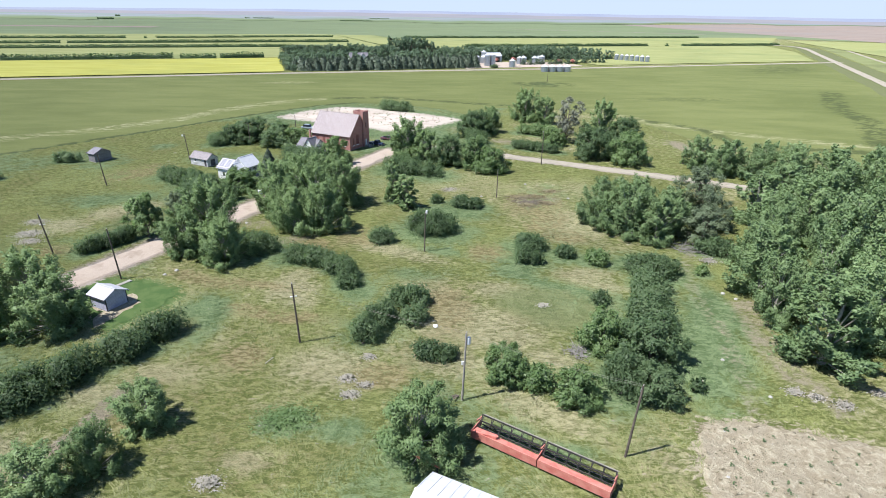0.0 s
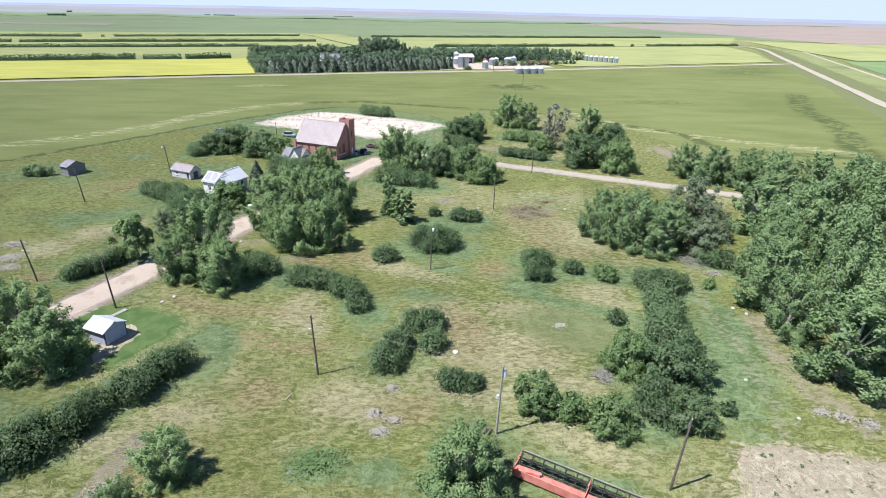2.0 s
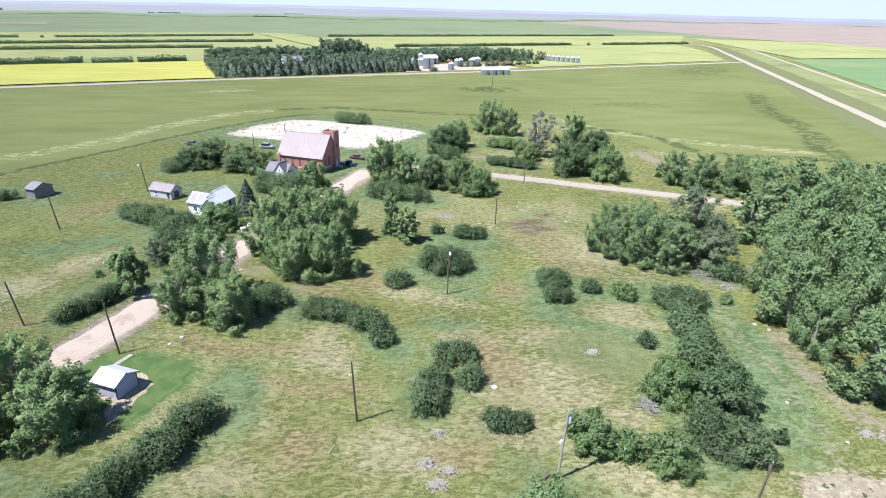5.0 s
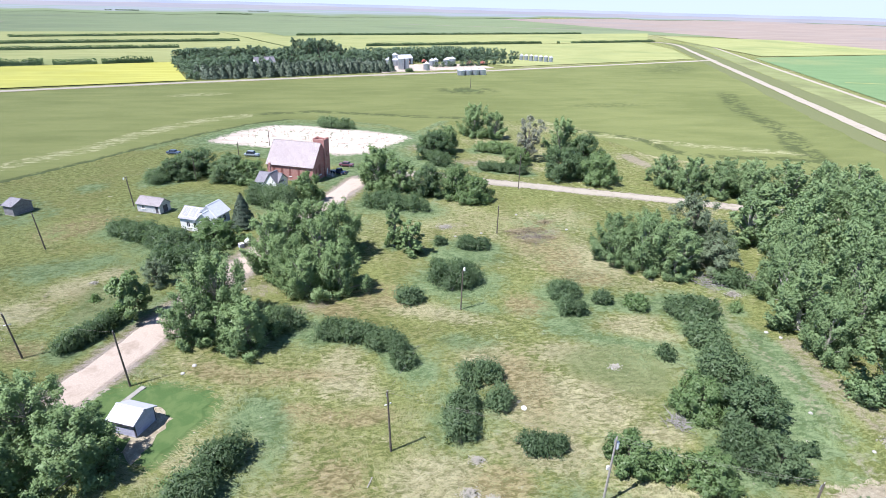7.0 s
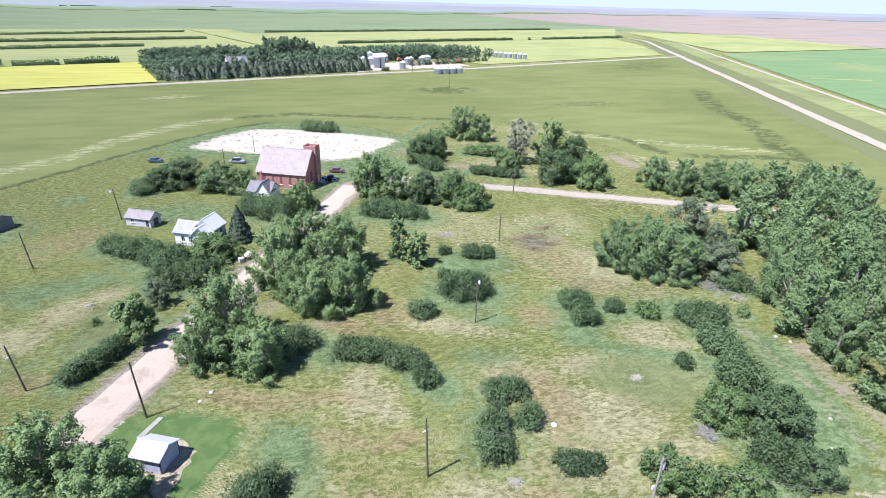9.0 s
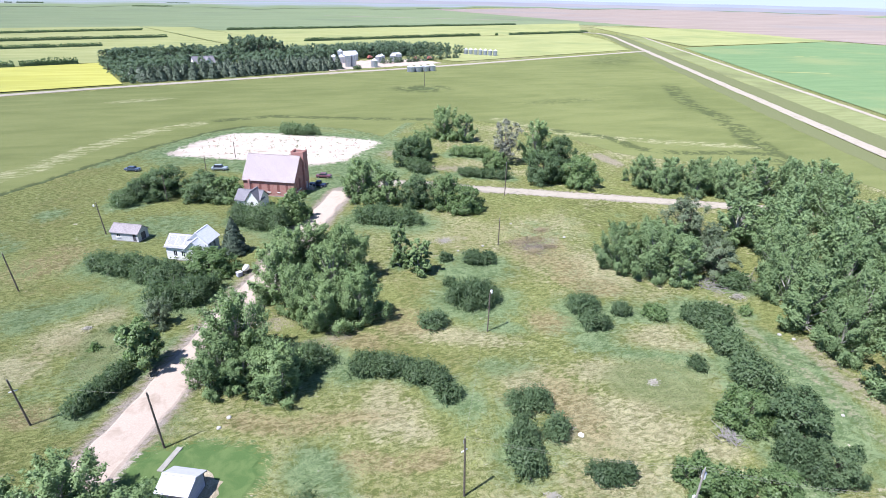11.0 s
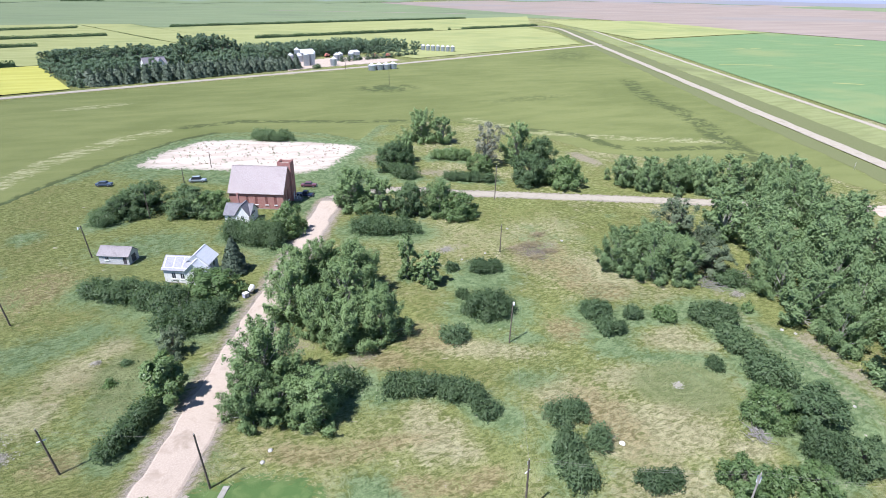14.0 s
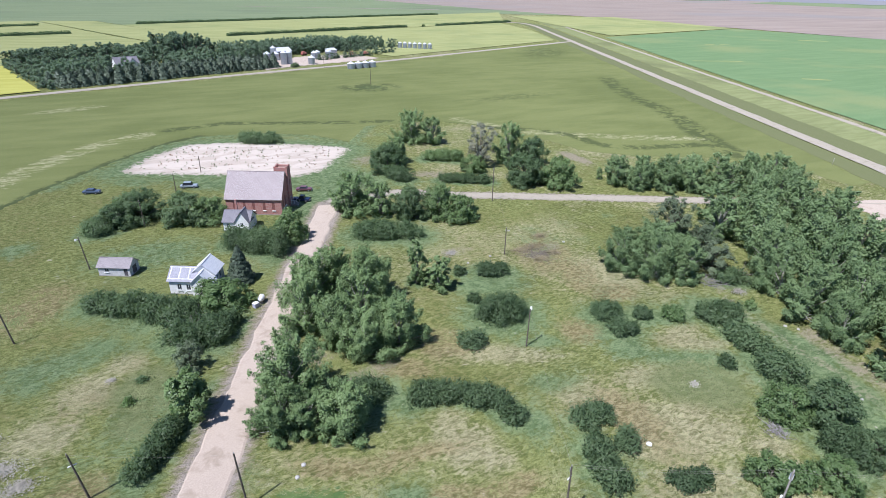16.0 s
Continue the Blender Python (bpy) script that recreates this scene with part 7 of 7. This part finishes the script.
brush("brush_pile", "grey pile of dead branches beside the thickets", 17.8, 62.0, 1.5, 0.7, 70, 3)
brush("brush_pile", "grey brown heap of old branches on bare ground", 19.8, 124.5, 3.4, 0.9, 90, 4, BARK)
brush("brush_pile", "fallen grey branches under the grove trees", 46.6, 97.6, 3.4, 1.6, 60, 5)
brush("brush_pile", "withered pinkish-brown branches at the edge of the grove", 53.0, 97.4, 2.8, 2.4, 120, 8)
brush("brush_pile", "dead grey branches in the roadside thicket", -55.6, 123.4, 2.6, 4.4, 40, 6)


def weeds(x, y, r, few, seed, label="patch of silvery dry weeds in the grass", material=SAGE, tall=0.65):
    rng = np.random.RandomState(seed)
    count = few * 3
    d = np.abs(rng.normal(0, 0.5, count)) * r
    a = rng.rand(count) * 6.283
    lump = smooth_noise(d * np.cos(a) + 50, d * np.sin(a) + 50, 1.2, seed)
    c = np.stack([d * np.cos(a), d * np.sin(a) * 0.75, 0.05 + rng.rand(count) * tall * lump * np.clip(1.3 - d / r, 0.2, 1)], 1)
    n = np.tile(np.array([[0, 0, 1.0]]), (count, 1))
    v, f, nm = leaf_cards(rng, c, n, 0.15 if material is SAGE else 0.2, 1.6, 0.5)
    ob = tagged(new("weed_patch", mesh_from("weed_patch", v, f, material, nm)), label, "weeds", kind="stuff")
    ob.matrix_world = pose(x, y, 0)


for k, (x, y, r, n) in enumerate(((-11.4, 55.6, 1.1, 300), (-9.2, 54.4, 1.0, 240), (-10.6, 52.6, 1.2, 320), (-9.4, 60.2, 1.0, 160), (41.8, 54.4, 1.3, 200), (43.8, 53.4, 1.2, 180), (46.1, 52.1, 1.4, 240), (51.6, 54.2, 1.2, 150), (-80, 99.6, 3.0, 800), (-77.4, 95.8, 2.4, 500))):
    weeds(x, y, r, n, k + 1)
for k, (x, y, r, n) in enumerate(((-83, 106, 2.6, 500), (-68, 114, 0.9, 160), (15.2, 74.5, 0.9, 120), (-36.4, 45.4, 1.8, 300), (-21.6, 39.2, 1.6, 240), (1.4, 133, 2.4, 300), (48, 92, 2.0, 300))):
    weeds(x, y, r, n, k + 20)
weeds(-16.8, 48.4, 3.4, 700, 40, "patch of tall green weeds in the dry grass", MAPLE, 0.7)
for k, (x, y, r, n) in enumerate(((17.5, 127.5, 3.2, 420), (21.5, 128, 3.0, 420), (26.5, 133, 2.6, 260), (19, 122, 2.4, 260), (23.5, 123.5, 2.6, 260))):
    weeds(x, y, r, n, k + 60, "patch of dry russet weed stems on bare ground", RUSSET, 0.7)
weeds(-63.6, 112, 1.2, 200, 41, "low grey-green weed clump in the grass", WILLOW, 1.2)
weeds(-65.4, 107, 1.1, 260, 42, "small green sapling in mown grass", MAPLE, 2.2)
weeds(-41, 62.6, 3.0, 900, 43, "tall lush weeds beside the hedge", MAPLE, 0.8)
rng = np.random.RandomState(91)
rows = rng.rand(560, 2) * np.array([74, 50]) + np.array([-68, 206])
keep = within(rows[:, 0], rows[:, 1], [(-65, 231), (-48, 255), (-24, 247), (4, 231), (-12, 210), (-33, 218)])
rows = rows[keep]
rep = np.repeat(rows, 7, 0)
c = np.concatenate([rep + rng.normal(0, 0.16, rep.shape), 0.15 + rng.rand(len(rep), 1) * 0.4], 1)
for first, material, label in ((0, CARAGANA, "small dark weed tufts scattered on pale gravel"), (1, RUST_TUFT, "small rusty dry weed tufts scattered on pale gravel")):
    some = c[np.arange(len(c)) // 7 % 2 == first]
    v, f, nm = leaf_cards(rng, some, np.tile(np.array([[0, 0, 1.0]]), (len(some), 1)), 0.27, 1.2, 0.6)
    tagged(new("weed_tufts", mesh_from("weed_tufts", v, f, material, nm)), label, "weeds", kind="stuff")

ground = ground_sheet()


def grass_material():
    m, nt, b = shader("grass_blades", 0.8, 0.0, 0.15, 0.6)
    col = attribute(nt, "tone")
    isle = calc(nt, "ADD", 0.05, calc(nt, "MULTIPLY", nt.nodes.new("ShaderNodeNewGeometry").outputs["Random Per Island"], 0.85))
    c = mixed(nt, isle, GRASS_DARK, GRASS_LIGHT)
    c = mixed(nt, col[1], c, mixed(nt, isle, HAY_DARK, HAY_LIGHT))
    c = mixed(nt, col[0], c, mixed(nt, isle, LUSH_DARK, LUSH_LIGHT))
    nt.links.new(c, b.inputs["Base Color"])
    return m


def grass_tufts(count, seed):
    """Bent blades of the rough grass, denser where it grows thick."""
    rng = np.random.RandomState(seed)
    x, y = rng.uniform(-100, 70, count * 2), rng.uniform(32, 150, count * 2)
    thick = smooth_noise(x, y, 2.2, 61, 3)
    keep = (thick > rng.uniform(0.25, 0.75, len(x))) & ~within(x, y, WHEAT)
    keep &= (to_line(x, y, STREET) > 4.4) & (to_line(x, y, CROSS) > 3.0)
    keep &= ~within(x, y, LAWN)
    for line, w, amount in BARE_LINES[2:]:
        keep &= (to_line(x, y, line) > w * 0.7) | (rng.rand(len(x)) < 0.35)
    keep &= ~within(x, y, DIRT)
    x, y = x[keep][:count], y[keep][:count]
    n = len(x)
    lush = 0.75 * np.clip((smooth_noise(x, y, 26.0, 31, 4) - 0.52) * 5, 0, 1)
    for cx, cy, r in lush_spots:
        lush = np.maximum(lush, np.clip(1.35 - np.hypot(x - cx, y - cy) / r * 0.62, 0, 1) * 0.9)
    dry = np.clip((smooth_noise(x, y, 17.0, 11, 4) - 0.3) * 2.4, 0, 1) * 0.5 * np.clip(1 + (x + 48) / 25, 0.15, 1)
    for s in LUSH_PLACES:
        lush = np.maximum(lush, spot(x, y, *s))
    for s in DRY_PLACES:
        dry = np.maximum(dry, spot(x, y, *s))
        lush = lush * (1 - 0.8 * spot(x, y, *s))
    bend = smooth_noise(x, y, 11.0, 71, 2) * 5.0
    blades = 3
    ang = np.repeat(bend, blades) + rng.normal(0, 0.4, n * blades)
    px_, py_ = np.repeat(x, blades) + rng.normal(0, 0.22, n * blades), np.repeat(y, blades) + rng.normal(0, 0.22, n * blades)
    ln, hh = rng.uniform(0.35, 0.8, n * blades), rng.uniform(0.08, 0.26, n * blades)
    half = rng.uniform(0.025, 0.055, n * blades)
    wx, wy = -np.sin(ang) * half, np.cos(ang) * half
    tip = np.stack([px_ + np.cos(ang) * ln, py_ + np.sin(ang) * ln, hh], 1)
    a = np.stack([px_ - wx, py_ - wy, np.full(n * blades, -0.05)], 1)
    b = np.stack([px_ + wx, py_ + wy, np.full(n * blades, -0.05)], 1)
    verts = np.stack([b, a, tip], 1).reshape(-1, 3)
    faces = np.arange(len(verts)).reshape(-1, 3)
    up = np.tile(np.array([[0.0, 0.0, 1.0]]), (len(verts), 1)) + rng.normal(0, 0.18, (len(verts), 3))
    me = mesh_from("grass", verts.tolist(), faces.tolist(), grass_material(), up)
    tone = np.repeat(np.stack([np.clip(lush * 1.2, 0, 1), np.clip(dry * 1.4 - 0.2, 0, 1), lush * 0, lush * 0 + 1], 1), blades * 3, 0)
    at = me.color_attributes.new("tone", "FLOAT_COLOR", "POINT")
    at.data.foreach_set("color", tone.astype(np.float32).ravel())
    tagged(new("grass", me), "long bent prairie grass, green and straw-coloured", "grass", kind="stuff")


rng = np.random.RandomState(55)
spots = rng.rand(900, 2) * np.array([34, 26]) + np.array([23, 24])
spots = spots[within(spots[:, 0], spots[:, 1], DIRT)]
for label, sort, material in (("small dark weeds sprouting in tilled dirt", 0, CARAGANA), ("pale straw clods scattered on tilled dirt", 1, TILLED)):
    few = spots[sort::2][: 150 if sort else 90]
    rep = np.repeat(few, 6, 0)
    c = np.concatenate([rep + rng.normal(0, 0.13, rep.shape), 0.18 + rng.rand(len(rep), 1) * 0.12], 1)
    v, f, nm = leaf_cards(rng, c, np.tile(np.array([[0, 0, 1.0]]), (len(c), 1)), 0.2, 1.3, 0.2)
    tagged(new("dirt_litter", mesh_from("dirt_litter", v, f, material)), label, "litter", kind="stuff")
for x, y, turn, tilt in ((1.2, 52.3, 40, 8), (1.6, 52.2, 58, 14)):
    board = thing("plank", "weathered plank leaning at the foot of the power pole", "plank", pose(x, y, 0.28, 0, tilt, turn), "planks by the pole")
    part("board", box((1.3, 0.22, 0.06), (0, 0, 0), 0.01), POLE_WOOD, board)
grass_tufts(86000, 5)
